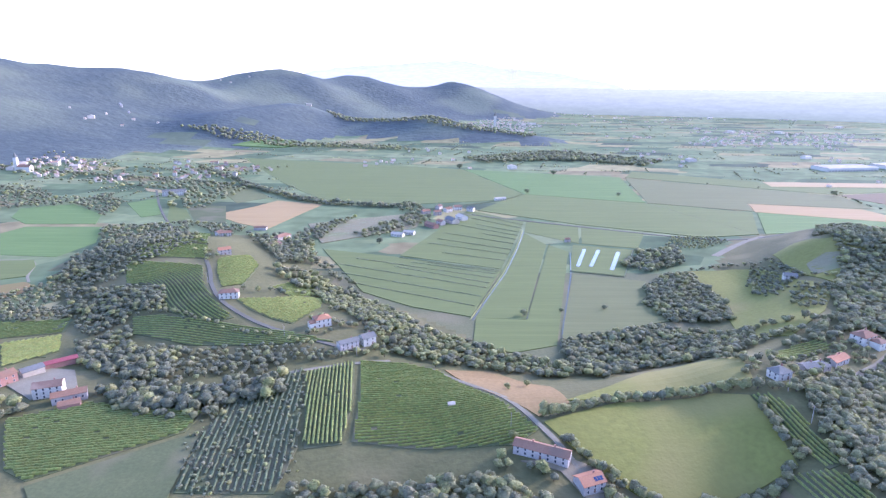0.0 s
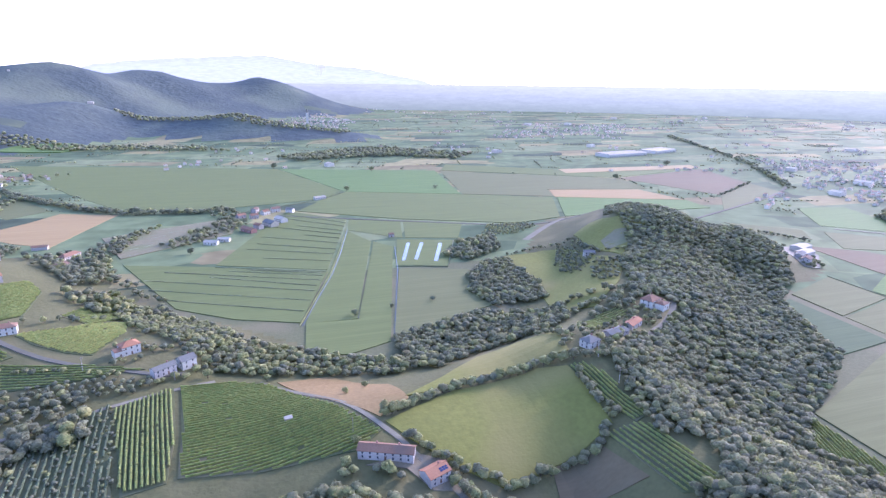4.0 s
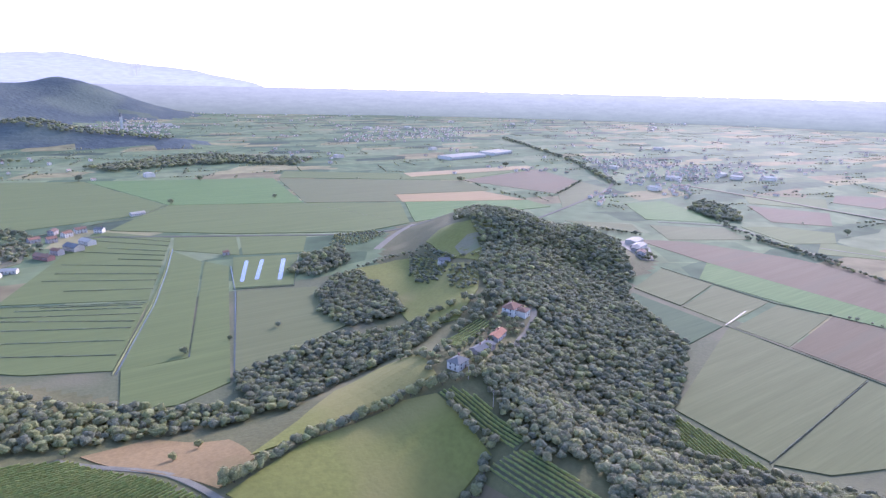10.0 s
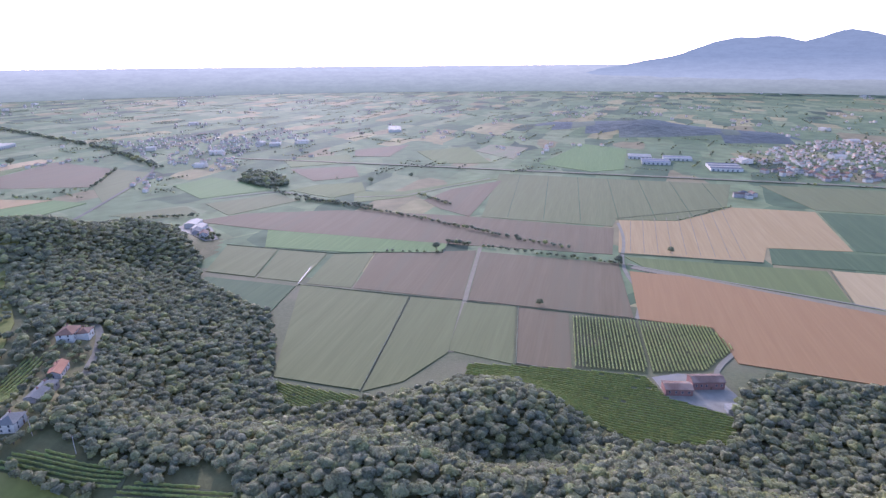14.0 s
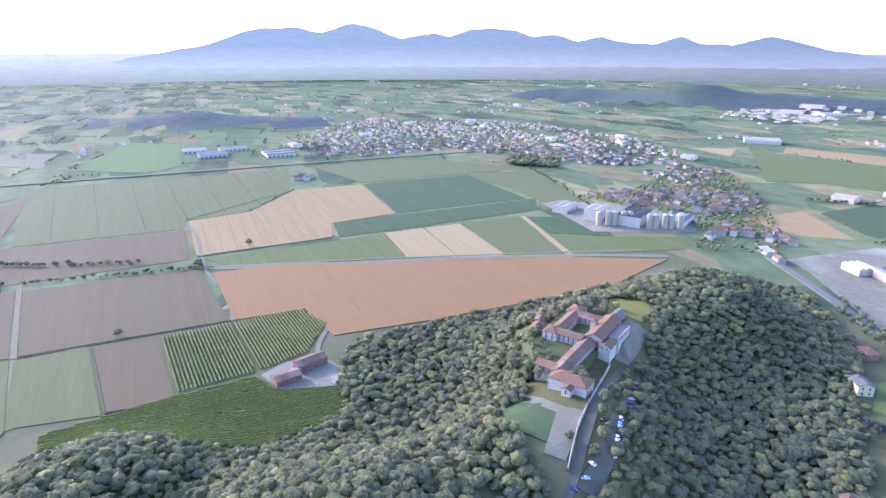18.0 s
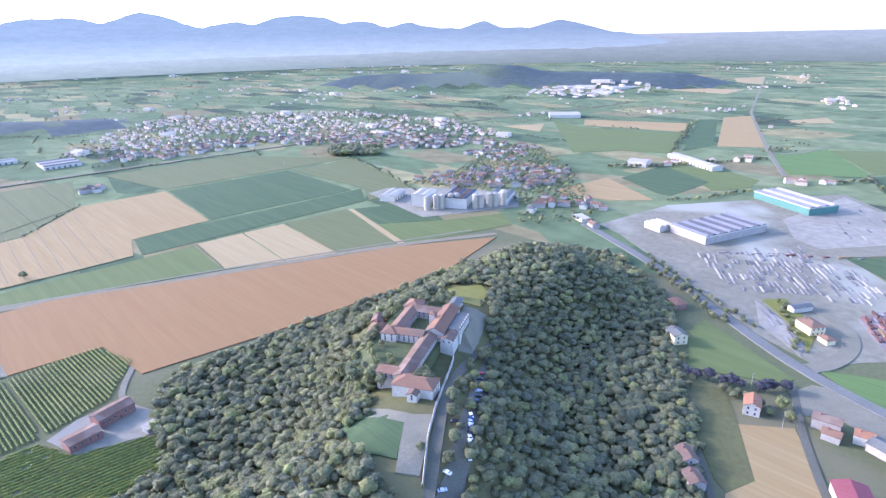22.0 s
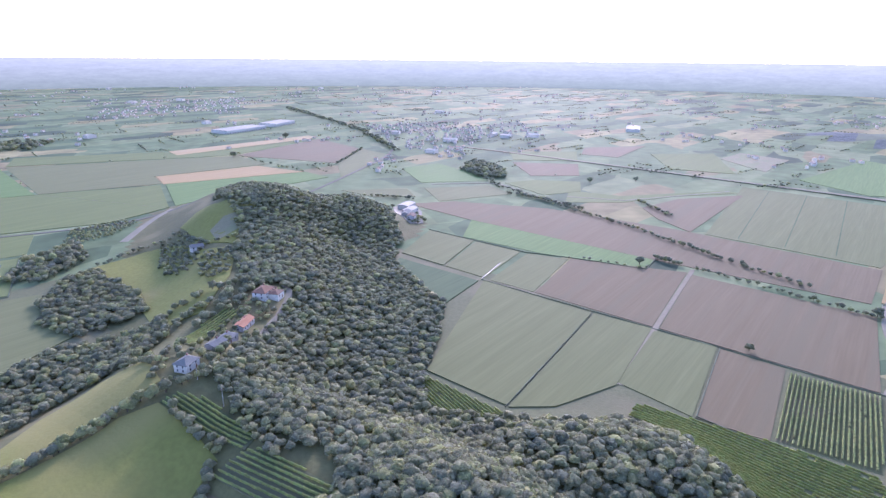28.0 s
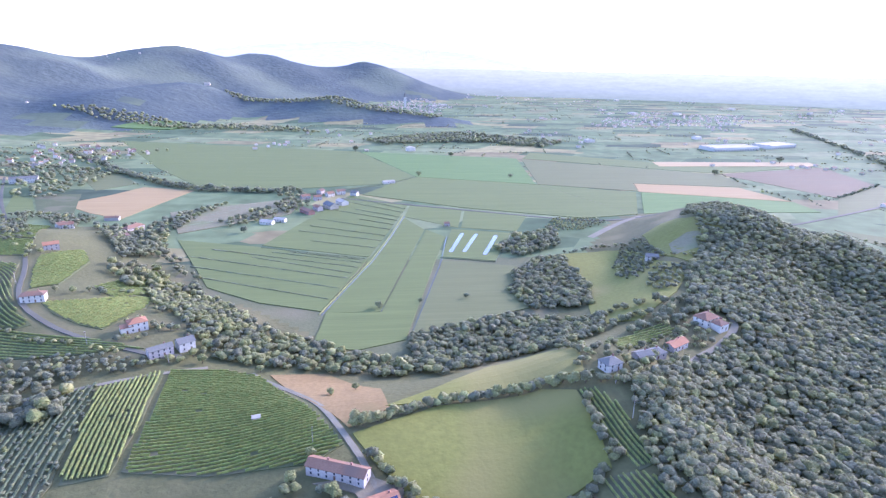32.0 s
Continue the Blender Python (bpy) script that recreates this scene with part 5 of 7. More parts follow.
spots = [p for p in spots if not any(inside(p[0], p[1], q) for q in PLOTS if abs(q[0][0] - p[0]) < 900 and abs(q[0][1] - p[1]) < 900)]
wood("plain_trees", spots, "single trees and short rows far out on the plain", M["leaf3"], protos=PROTO_DOT, seed=38, stems=False)


strip([(1226, 620), (1206, 68), (1191, -262), (1166, -673), (1112, -1100)], 1.6, 4.0, "dark scrub along the railway bank", 170, "hedge")


# lone trees and bushes, each a thing
def tree(x, y, s, label, proto, mat="leaf", name="tree", group="", z=None):
    base = new(name)
    base.location = (x, y, gz(x, y) + 0.1 if z is None else z)
    v, f = proto
    c = new("crown", mesh_from("crown", v * s + (0, 0, s * 0.25), f, [M[mat]]))
    c.parent = base
    bm = bmesh.new()
    bmesh.ops.create_cone(bm, cap_ends=True, segments=7, radius1=0.1 * s, radius2=0.05 * s, depth=1.2 * s)
    bmesh.ops.translate(bm, verts=bm.verts, vec=(0, 0, 0.6 * s))
    for k in range(3):
        made = bmesh.ops.create_cone(bm, cap_ends=True, segments=5, radius1=0.045 * s, radius2=0.015 * s, depth=0.7 * s)["verts"]
        bmesh.ops.transform(bm, matrix=pose(0, 0, 0.85 * s, 0, 0, k * 120 + 20) @ pose(0.22 * s, 0, 0.15 * s, 0, 45, 0), verts=made)
    part("trunk", bm, M["bark"], base)
    return tagged(base, label, "tree", group)


RICH = [crown(4, 22, 320, spray=0.12) for _ in range(4)]
for i, (x, y, s) in enumerate(((78, 528, 3.4), (160, 545, 2.6), (116, 538, 2.2), (-88, 787, 4.6), (526, 95, 3.2), (667, 233, 4.6), (716, -38, 4.0), (666, 22, 4.4), (785, 1171, 6.5), (1041, 1323, 8.0), (267, 1428, 6.0), (41, 1520, 8.0), (169, 1180, 5.0), (347, 1155, 4.2), (1034, 460, 5.0), (1102, 403, 4.5))):
    tree(x, y, s, "single round broadleaf tree standing in a field", RICH[i % 4], "leaf3" if i % 2 else "leaf", group="lone trees in the fields")
for i, (x, y, s) in enumerate(((45, 365, 2.4), (60, 375, 2.6), (40, 290, 2.6), (32, 274, 3.2), (52, 262, 3.6), (-5, 408, 2.8), (-45, 418, 3.4))):
    tree(x, y, s, "small leafy tree near the farm", RICH[i % 4], "leaf2", group="trees near the farm")
for i, (x, y, s) in enumerate(((258, -150, 6.2), (236, -150, 4.0), (226, -140, 3.6), (264, -205, 4.8), (276, -150, 3.0), (274, -112, 4.2), (288, -128, 3.6), (300, -136, 3.2), (330, -216, 5.0), (322, -224, 4.2), (212, -128, 3.6), (206, -118, 3.2), (246, -166, 3.8), (218, -112, 2.4))):
    tree(x, y, s, "full broadleaf tree beside the monastery", RICH[i % 4], "leaf2" if i in (6, 7) else "leaf", group="trees round the monastery")
for i, (x, y, s) in enumerate(((214, 345, 3.0), (246, 350, 3.4), (262, 352, 3.2), (288, 392, 3.6), (300, 384, 3.2), (276, 380, 2.6), (224, 330, 3.2), (335, 425, 3.8), (296, 424, 3.0))):
    tree(x, y, s, "garden tree between the villas", RICH[i % 4], "leaf", group="garden trees")
for i, (x, y) in enumerate(dense([(185, -317), (170, -321), (159, -326), (145, -329), (133, -343)], 5.2)):
    tree(x + (i % 3) * 1.4, y + (i % 2) * 2.0, 3.0 + (i * 7 % 5) * 0.3, "dark purple-leaved garden tree", RICH[i % 4], "purple", group="dark garden trees")
for i, (x, y, s) in enumerate(((129, -320, 4.2), (121, -310, 3.4), (132, -308, 2.4))):
    tree(x, y, s, "broad garden tree beside the white house", RICH[i], "leaf2", group="trees by the white house")

wood("cloister_garden", scatter([(296, -128), (318, -150), (312, -160), (300, -156), (286, -132)], 5.5, 440) + scatter([(262, -98), (284, -110), (292, -122), (280, -122), (262, -106)], 6.0, 441) + along([(214, -132), (244, -170), (262, -196)], 7.0, 442, 1.5, (2.0, 3.4)) + along([(292, -196), (300, -190), (306, -184)], 5.0, 443, 1.0, (1.6, 2.4)) + along([(326, -238), (344, -232), (352, -215), (350, -190)], 6, 444, 3, (3, 4.5)), "garden trees and shrubs on the monastery terraces", M["leaf2"], size=(1.6, 3.2), seed=60)
wood("villa_gardens", scatter([(262, 346), (292, 362), (318, 376), (330, 392), (300, 372), (268, 352)], 6.5, 445) + along([(222, 338), (240, 340), (262, 344)], 5, 446, 2, (2.4, 3.6)) + along([(226, 356), (262, 372), (296, 398)], 7, 447, 2, (1.8, 3)) + along([(196, 326), (206, 320), (220, 318)], 5, 448, 2, (2.4, 3.8)) + along([(324, 428), (306, 424), (296, 410)], 6, 449, 2, (2.6, 3.8)), "garden trees hiding the villas", M["leaf"], size=(2.2, 3.6), seed=61)
wood("farm_trees", along([(30, 270), (44, 266), (60, 258)], 5, 450, 2, (2.2, 3.4)) + along([(84, 270), (92, 256), (96, 240)], 5, 451, 2, (1.8, 3)) + along([(-112, 446), (-90, 448), (-86, 462)], 5, 452, 2, (2, 3.4)) + along([(-84, 412), (-58, 420), (-46, 436)], 5, 453, 2, (2, 3.6)) + along([(-90, 470), (-112, 478), (-60, 450)], 6, 454, 3, (2.4, 3.6)), "trees and bushes round the farmhouses", M["leaf2"], size=(2.2, 3.6), seed=62)
near_villas = [(316, 408), (322, 400), (276, 376), (250, 357), (238, 348), (211, 334)]
drive_line = dense([(342, 420), (338, 402), (308, 378), (288, 366), (262, 345)], 4.0)


def clear_of(p):
    return all(math.hypot(p[0] - a, p[1] - b) > 11 for a, b in near_villas) and all(math.hypot(p[0] - a, p[1] - b) > 5 for a, b in drive_line)


wood("villa_trees", [p for p in scatter(VILLAS, 7.5, 457) if clear_of(p) and not inside(p[0], p[1], [(234, 389), (284, 412), (290, 401), (230, 364)])], "garden trees and hedges round the villas", M["leaf2"], size=(1.6, 3.2), seed=73)
wood("vine_edge_scrub", scatter([(215, 328), (228, 325), (230, 296), (226, 260), (213, 231), (197, 233), (204, 279)], 5.4, 458), "bushes between the narrow vineyard and the wood", M["leaf"], size=(1.8, 3.6), seed=74)
wood("white_farm_trees", scatter([(622, 515), (650, 520), (672, 548), (655, 560), (628, 540)], 8, 455) + along([(610, 560), (640, 590), (680, 612)], 7, 456, 2, (2.4, 3.6)), "trees round the white farm", M["leaf"], size=(2.4, 3.8), seed=63)

# ---------------------------------------------------------------- buildings


def box(bm, x0, x1, y0, y1, z0, z1):
    v = bmesh.ops.create_cube(bm, size=1.0)["verts"]
    for p in v:
        p.co = (x0 + (p.co.x + 0.5) * (x1 - x0), y0 + (p.co.y + 0.5) * (y1 - y0), z0 + (p.co.z + 0.5) * (z1 - z0))
    return v


def poly_mesh(bm, verts, faces):
    vs = [bm.verts.new(v) for v in verts]
    for f in faces:
        bm.faces.new([vs[i] for i in f])


def wall_mesh(w, d, h, rise_, deep, roof):
    """Walls with gables; the local x is the ridge's way."""
    bm = bmesh.new()
    x, y = w / 2, d / 2
    if roof == "gable":
        poly_mesh(bm, [(-x, -y, -deep), (x, -y, -deep), (x, y, -deep), (-x, y, -deep), (-x, -y, h), (x, -y, h), (x, y, h), (-x, y, h), (-x, 0, h + rise_), (x, 0, h + rise_)], [(0, 1, 5, 4), (2, 3, 7, 6), (1, 2, 6, 9, 5), (3, 0, 4, 8, 7), (4, 5, 9, 8), (6, 7, 8, 9), (3, 2, 1, 0)])
    else:
        box(bm, -x, x, -y, y, -deep, h)
    return bm


def roof_mesh(w, d, h, rise_, roof, over=0.5, thick=0.28):
    bm = bmesh.new()
    x, y = w / 2 + over, d / 2 + over
    drop = rise_ * over / (d / 2)
    if roof == "gable":
        poly_mesh(bm, [(-x, -y, h - drop), (x, -y, h - drop), (x, 0, h + rise_), (-x, 0, h + rise_), (x, y, h - drop), (-x, y, h - drop)], [(0, 1, 2, 3), (3, 2, 4, 5)])
    elif roof == "hip":
        k = max(0.3, (w - d) / 2)
        poly_mesh(bm, [(-x, -y, h - drop), (x, -y, h - drop), (x, y, h - drop), (-x, y, h - drop), (-k, 0, h + rise_), (k, 0, h + rise_)], [(0, 1, 5, 4), (1, 2, 5), (2, 3, 4, 5), (3, 0, 4)])
    elif roof == "shed":
        poly_mesh(bm, [(-x, -y, h), (x, -y, h), (x, y, h + rise_), (-x, y, h + rise_)], [(0, 1, 2, 3)])
    else:
        box(bm, -x, x, -y, y, h, h + 0.35)
        return bm
    made = bmesh.ops.extrude_face_region(bm, geom=bm.faces[:])["geom"]
    bmesh.ops.translate(bm, vec=(0, 0, thick), verts=[g for g in made if isinstance(g, bmesh.types.BMVert)])
    bmesh.ops.recalc_face_normals(bm, faces=bm.faces[:])
    return bm


def shared(name, builder, mat):
    bm = bmesh.new()
    builder(bm)
    me = bpy.data.meshes.new(name)
    bm.to_mesh(me)
    bm.free()
    me.materials.append(mat)
    return me


FRAME_MESH = shared("window", lambda bm: (box(bm, -0.62, -0.48, -0.06, 0.06, -0.8, 0.8), box(bm, 0.48, 0.62, -0.06, 0.06, -0.8, 0.8), box(bm, -0.62, 0.62, -0.06, 0.06, 0.7, 0.84), box(bm, -0.7, 0.7, -0.12, 0.08, -0.9, -0.76)), M["stone"])
PANE_MESH = shared("pane", lambda bm: box(bm, -0.5, 0.5, -0.03, 0.03, -0.78, 0.72), M["glass"])
SHUT_MESH = shared("shutter", lambda bm: (box(bm, -1.1, -0.62, -0.07, -0.01, -0.8, 0.8), box(bm, 0.62, 1.1, -0.07, -0.01, -0.8, 0.8)), M["wood"])
DOOR_MESH = shared("door", lambda bm: (box(bm, -0.6, 0.6, -0.06, 0.06, 0.0, 2.2), box(bm, -0.72, 0.72, -0.03, 0.04, 2.2, 2.4)), M["wood"])
STACK_MESH = shared("chimney", lambda bm: (box(bm, -0.35, 0.35, -0.35, 0.35, -1.2, 0.9), box(bm, -0.45, 0.45, -0.45, 0.45, 0.9, 1.1)), M["brick"])


def piece(name, me, parent, x, y, z, rz=0.0, s=1.0):
    ob = new(name, me)
    ob.parent = parent
    ob.matrix_basis = pose(x, y, z, 0, 0, rz) @ Matrix.Scale(s, 4)
    return ob


def openings(base, w, d, h, cx=0.0, cy=0.0, rz=0.0, storeys=2, gap=3.4, sides="fb", shutters=False, door=True):
    """Windows with frames and panes in the long faces (f, b) and the ends (l, r)."""
    turn = pose(cx, cy, 0, 0, 0, rz)
    step = h / storeys
    for side in sides:
        span, off, face = (w, d / 2, 0 if side == "f" else 180) if side in "fb" else (d, w / 2, 90 if side == "r" else 270)
        n = max(1, int((span - 1.6) / gap))
        for s in range(storeys):
            for i in range(n):
                u = (i + 0.5 - n / 2) * (span - 1.2) / n
                p = turn @ pose(0, 0, 0, 0, 0, face) @ Vector((u, -off, step * (s + 0.58)))
                if door and s == 0 and side == "f" and i == n // 2:
                    q = turn @ pose(0, 0, 0, 0, 0, face) @ Vector((u, -off, 0.05))
                    piece("door", DOOR_MESH, base, q.x, q.y, q.z, rz + face)
                    continue
                k = piece("window", FRAME_MESH, base, p.x, p.y, p.z, rz + face)
                piece("pane", PANE_MESH, k, 0, 0, 0)
                if shutters:
                    piece("shutter", SHUT_MESH, k, 0, 0, 0)


def house(x, y, w, d, h, rz, label, wall="plaster", roof="tile", shape="gable", rise_=None, deep=4.0, storeys=2, sides="fb", shutters=False, chimney=1, name="house", group="", category="house", z=None, door=True, gap=3.4):
    base = new(name)
    base.matrix_basis = pose(x, y, gz(x, y) if z is None else z, 0, 0, rz)
    rise_ = d * 0.24 if rise_ is None else rise_
    part("wall", wall_mesh(w, d, h, rise_, deep, shape), M[wall], base)
    r = part("roof", roof_mesh(w, d, h, rise_, shape), M[roof], base)
    for i in range(chimney):
        piece("chimney", STACK_MESH, r, w * (0.22 - 0.4 * i), d * 0.12, h + rise_ * 0.8 + 0.4)
    if storeys:
        openings(base, w, d, h, storeys=storeys, sides=sides, shutters=shutters, door=door, gap=gap)
    return tagged(base, label, category, group)


def wing(base, a, b, w, d, h, rz, wall, roof, shape="gable", rise_=None, deep=9.0, storeys=2, sides="", z=0.0, gap=3.2):
    """One wing of a larger building, as wall and roof parts of it."""
    rise_ = d * 0.22 if rise_ is None else rise_
    m = pose(a, b, z, 0, 0, rz)
    for nm, bm, mt in (("wall", wall_mesh(w, d, h, rise_, deep, shape), wall), ("roof", roof_mesh(w, d, h, rise_, shape), roof)):
        part(nm, bm, M[mt], base).matrix_basis = m
    if sides:
        openings(base, w, d, h, a, b, rz, storeys, gap, sides, door=False)


# ---- the monastery: local x runs along the long wing, away from its forecourt
mon = new("monastery")
mon.matrix_basis = pose(282, -169, 39.8, 0, 0, math.degrees(math.atan2(-0.88, 0.48))) @ pose(-40, -4, 0) @ Matrix.Scale(0.87, 4) @ pose(40, 4, 0)
bm = bmesh.new()
poly_mesh(bm, [(-20, -8, -0.5), (84, -8, -0.5), (88, 16, -0.5), (78, 40, -0.5), (10, 38, -0.5), (-20, 22, -0.5), (-34, -8, -16), (98, -8, -16), (106, 22, -20), (92, 62, -20), (4, 60, -20), (-36, 36, -20)], [(0, 1, 2, 3, 4, 5)] + [(i, i + 6, (i + 1) % 6 + 6, (i + 1) % 6) for i in range(6)])
bmesh.ops.recalc_face_normals(bm, faces=bm.faces[:])
terrace = part("garden_terrace", bm, M["vine_floor"], None)
terrace.matrix_basis = mon.matrix_basis
bm = bmesh.new()
poly_mesh(bm, [(36, -7, -1.2), (86, -7, -1.2), (82, -19, -1.2), (42, -20, -1.2), (30, -7, -14), (98, -7, -14), (92, -30, -14), (34, -30, -14)], [(0, 1, 2, 3)] + [(i, i + 4, (i + 1) % 4 + 4, (i + 1) % 4) for i in range(4)])
bmesh.ops.recalc_face_normals(bm, faces=bm.faces[:])
court = part("gravel_terrace", bm, M["gravel"], None)
court.matrix_basis = mon.matrix_basis
tagged(court, "gravel yard terrace behind the monastery", "terrace", kind="structure")
tagged(terrace, "grassy garden terrace under the monastery wings", "terrace", kind="structure")
wing(mon, -35, -11, 26, 14, 4.7, 90, "white", "tile", "hip", 3.0, sides="flr", storeys=2)
wing(mon, -44, -13, 8, 6, 3.5, 0, "white", "tile_old", "gable", 1.4, sides="l", storeys=2)
wing(mon, -25, 9, 17, 9, 3.5, 90, "plaster", "tile", sides="fb")
wing(mon, 2, 0, 68, 10.5, 4.1, 0, "plaster", "tile_old", sides="fb")
wing(mon, 22, 17, 27, 10, 5.3, 90, "plaster", "tile", sides="fb", storeys=3)
wing(mon, 21, 28, 12, 11, 5.6, 0, "white", "tile", "hip", 2.4, sides="flbr", storeys=3)
wing(mon, 46, 26, 38, 10, 4.9, 0, "plaster", "tile", sides="fb", storeys=2)
wing(mon, 60, 10, 30, 11, 4.9, 90, "plaster", "tile_old", sides="fb")
wing(mon, 66, 27, 14, 12, 5.9, 0, "plaster", "tile", "hip", 2.6, sides="flbr")
wing(mon, 45, -3, 42, 13, 6.4, 0, "plaster", "tile", "gable", 3.4, sides="f", storeys=2)
wing(mon, 47, -14, 25, 9, 4.9, 0, "white", "slate", "flat", sides="flr", storeys=2)
wing(mon, 27, -13, 13, 9, 3.5, 0, "white", "tile_old", "gable", 1.8, sides="fl", storeys=1)
wing(mon, 76, -2, 22, 8, 4.1, 0, "plaster", "slate", "gable", 1.6, sides="fb", storeys=2)
wing(mon, 45, 5, 4.2, 4.2, 9.9, 0, "white", "tile", "hip", 1.6, sides="")
for i in range(6):
    bm = bmesh.new()
    box(bm, 36 + i * 4.2, 37.6 + i * 4.2, -18.6, -17.8, 5.0, 6.3)
    part("parapet", bm, M["white"], mon)
tagged(mon, "monastery of white and ochre wings under terracotta roofs", "monastery")
house(328, -172, 15, 9, 5, -50, "low outbuilding with faded red roof by the monastery", "brick", "tile", "hip", 2.4, 8, 1, "fl")
house(337, -180, 10, 7.5, 5, -50, "small brick annex with weathered roof", "brick", "tile_old", "gable", 2.0, 8, 1, "f")
field([(264, -117), (240, -126), (232, -134), (209, -103), (217, -96), (238, -119), (260, -110)], M["gravel"], "pale gravel forecourt of the monastery", 0.3, "forecourt")
field([(282, -106), (290, -120), (264, -116), (238, -119), (222, -101), (240, -92)], M["maize"], "lawn below the monastery", 0.3, "lawn")
field([(310, -233), (290, -230), (270, -200), (276, -194), (296, -214), (318, -240)], M["gravel"], "gravel yard behind the monastery", 0.3, "yard")
field([(198, -101), (203, -112), (220, -138), (247, -176), (272, -218), (262, -216), (214, -148), (190, -108)], M["asphalt"], "parking strip along the monastery road", 0.3, "parking")
field([(348, -254), (331, -274), (318, -268), (306, -246), (320, -238)], M["grass"], "grassy clearing on the hilltop", 0.3, "clearing")
strip([(223, -121), (257, -165), (272, -186)], 2.2, 0.8, "stone wall along the monastery road", 301, "boundary_wall", "stone")
strip([(205, -101), (223, -121)], 1.6, 0.7, "low stone wall beside the road", 302, "boundary_wall", "stone")
wood("terrace_trees", scatter([(262, -98), (292, -116), (312, -140), (330, -156), (318, -168), (296, -150), (274, -124), (256, -112)], 5.0, 490), "trees hiding the monastery terrace", M["leaf2"], size=(2.4, 4.2), seed=70)
strip([(302, -150), (318, -146), (300, -128), (288, -122)], 4.0, 5.0, "bright shrubs along the garden terrace", 303, "shrubs", "leaf2")


# trees on the garden terrace
for i, (a, b, s) in enumerate(((-16, 24, 2.6), (-8, 30, 3.0), (2, 36, 2.4), (8, 30, 2.0), (-6, 18, 2.2), (14, 42, 3.0), (30, 44, 2.8), (50, 44, 3.2), (68, 42, 3.0), (84, 30, 3.4), (90, 14, 3.2), (-14, 14, 2.4), (88, -22, 2.6), (-22, 30, 3.0), (-26, 20, 3.2), (-28, 28, 2.8))):
    q = mon.matrix_basis @ Vector((a, b, -0.8 if a > -20 and b < 40 else -3.5))
    tree(q.x, q.y, s, "leafy garden tree on the monastery terrace", RICH[i % 4], "leaf2" if i in (0, 1, 2, 4, 11) else "leaf", group="garden terrace trees", z=q.z)

ra = np.random.default_rng(62)
for i in range(46):
    a, b = ra.uniform(-34, 92), ra.uniform(38, 58)
    if i > 33:
        a, b = ra.uniform(-34, -20), ra.uniform(10, 40)
    z = -0.5 - max(0.0, b - 38) * 0.88 if a > -20 else -4.0
    q = mon.matrix_basis @ Vector((a, b, z))
    tree(q.x, q.y, ra.uniform(2.4, 4.0), "leafy tree on the bank below the monastery", PROTO[i % 12], "leaf2" if i % 4 == 0 else "leaf", group="bank trees", z=q.z)

# ---- cars
def car_proto(color):
    base = new("car")
    bm = bmesh.new()
    prof = [(-2.1, 0.35), (-2.1, 0.85), (-1.9, 0.95), (-1.2, 1.0), (-0.75, 1.45), (0.9, 1.48), (1.55, 1.0), (2.05, 0.9), (2.1, 0.35)]
    poly_mesh(bm, [(px_, -0.85 if pz < 1.2 else -0.68, pz) for px_, pz in prof] + [(px_, 0.85 if pz < 1.2 else 0.68, pz) for px_, pz in prof], [tuple(range(8, -1, -1)), tuple(range(9, 18))] + [(i, (i + 1) % 9, (i + 1) % 9 + 9, i + 9) for i in range(9)])
    bmesh.ops.recalc_face_normals(bm, faces=bm.faces[:])
    part("body", bm, color, base)
    bm = bmesh.new()
    poly_mesh(bm, [(-1.14, -0.75, 1.05), (-0.8, -0.64, 1.4), (-0.8, 0.64, 1.4), (-1.14, 0.75, 1.05)], [(0, 1, 2, 3)])
    part("rear_window", bm, M["glass"], base).location = (-0.02, 0, 0.012)
    bm = bmesh.new()
    poly_mesh(bm, [(1.5, -0.75, 1.05), (0.95, -0.64, 1.43), (0.95, 0.64, 1.43), (1.5, 0.75, 1.05)], [(3, 2, 1, 0)])
    part("windscreen", bm, M["glass"], base).location = (0.02, 0, 0.012)
    for wx in (-1.3, 1.3):
        for wy in (-0.8, 0.8):
            bm = bmesh.new()
            bmesh.ops.create_cone(bm, cap_ends=True, segments=12, radius1=0.33, radius2=0.33, depth=0.2)
            bmesh.ops.rotate(bm, verts=bm.verts, matrix=Matrix.Rotation(radians(90), 3, "X"))
            part("wheel", bm, M["rubber"], base).location = (wx, wy, 0.33)
    return base


M["rubber"] = material("black_rubber", (0.02, 0.02, 0.02), (0.03, 0.03, 0.03), 2.0)
PAINTS = [material("car_paint_" + n, c, tuple(v * 1.08 for v in c), 0.5, rough=0.25, spec=0.6) for n, c in (("white", (0.75, 0.76, 0.77)), ("silver", (0.5, 0.52, 0.54)), ("blue", (0.05, 0.09, 0.2)), ("black", (0.03, 0.03, 0.035)), ("red", (0.4, 0.05, 0.05)))]
CARS = [tagged(car_proto(p), l, "car", "cars parked by the monastery") for p, l in zip(PAINTS, ("white car parked on asphalt", "silver car parked on asphalt", "dark blue car parked on asphalt", "black car parked on asphalt", "red car parked on asphalt"))]
used = set()


def park(k, x, y, rz, up=0.68):
    m = pose(x, y, gz(x, y) + up, 0, 0, rz)
    if k in used:
        return copy_thing(CARS[k], m)
    used.add(k)
    CARS[k].matrix_basis = m
    return CARS[k]


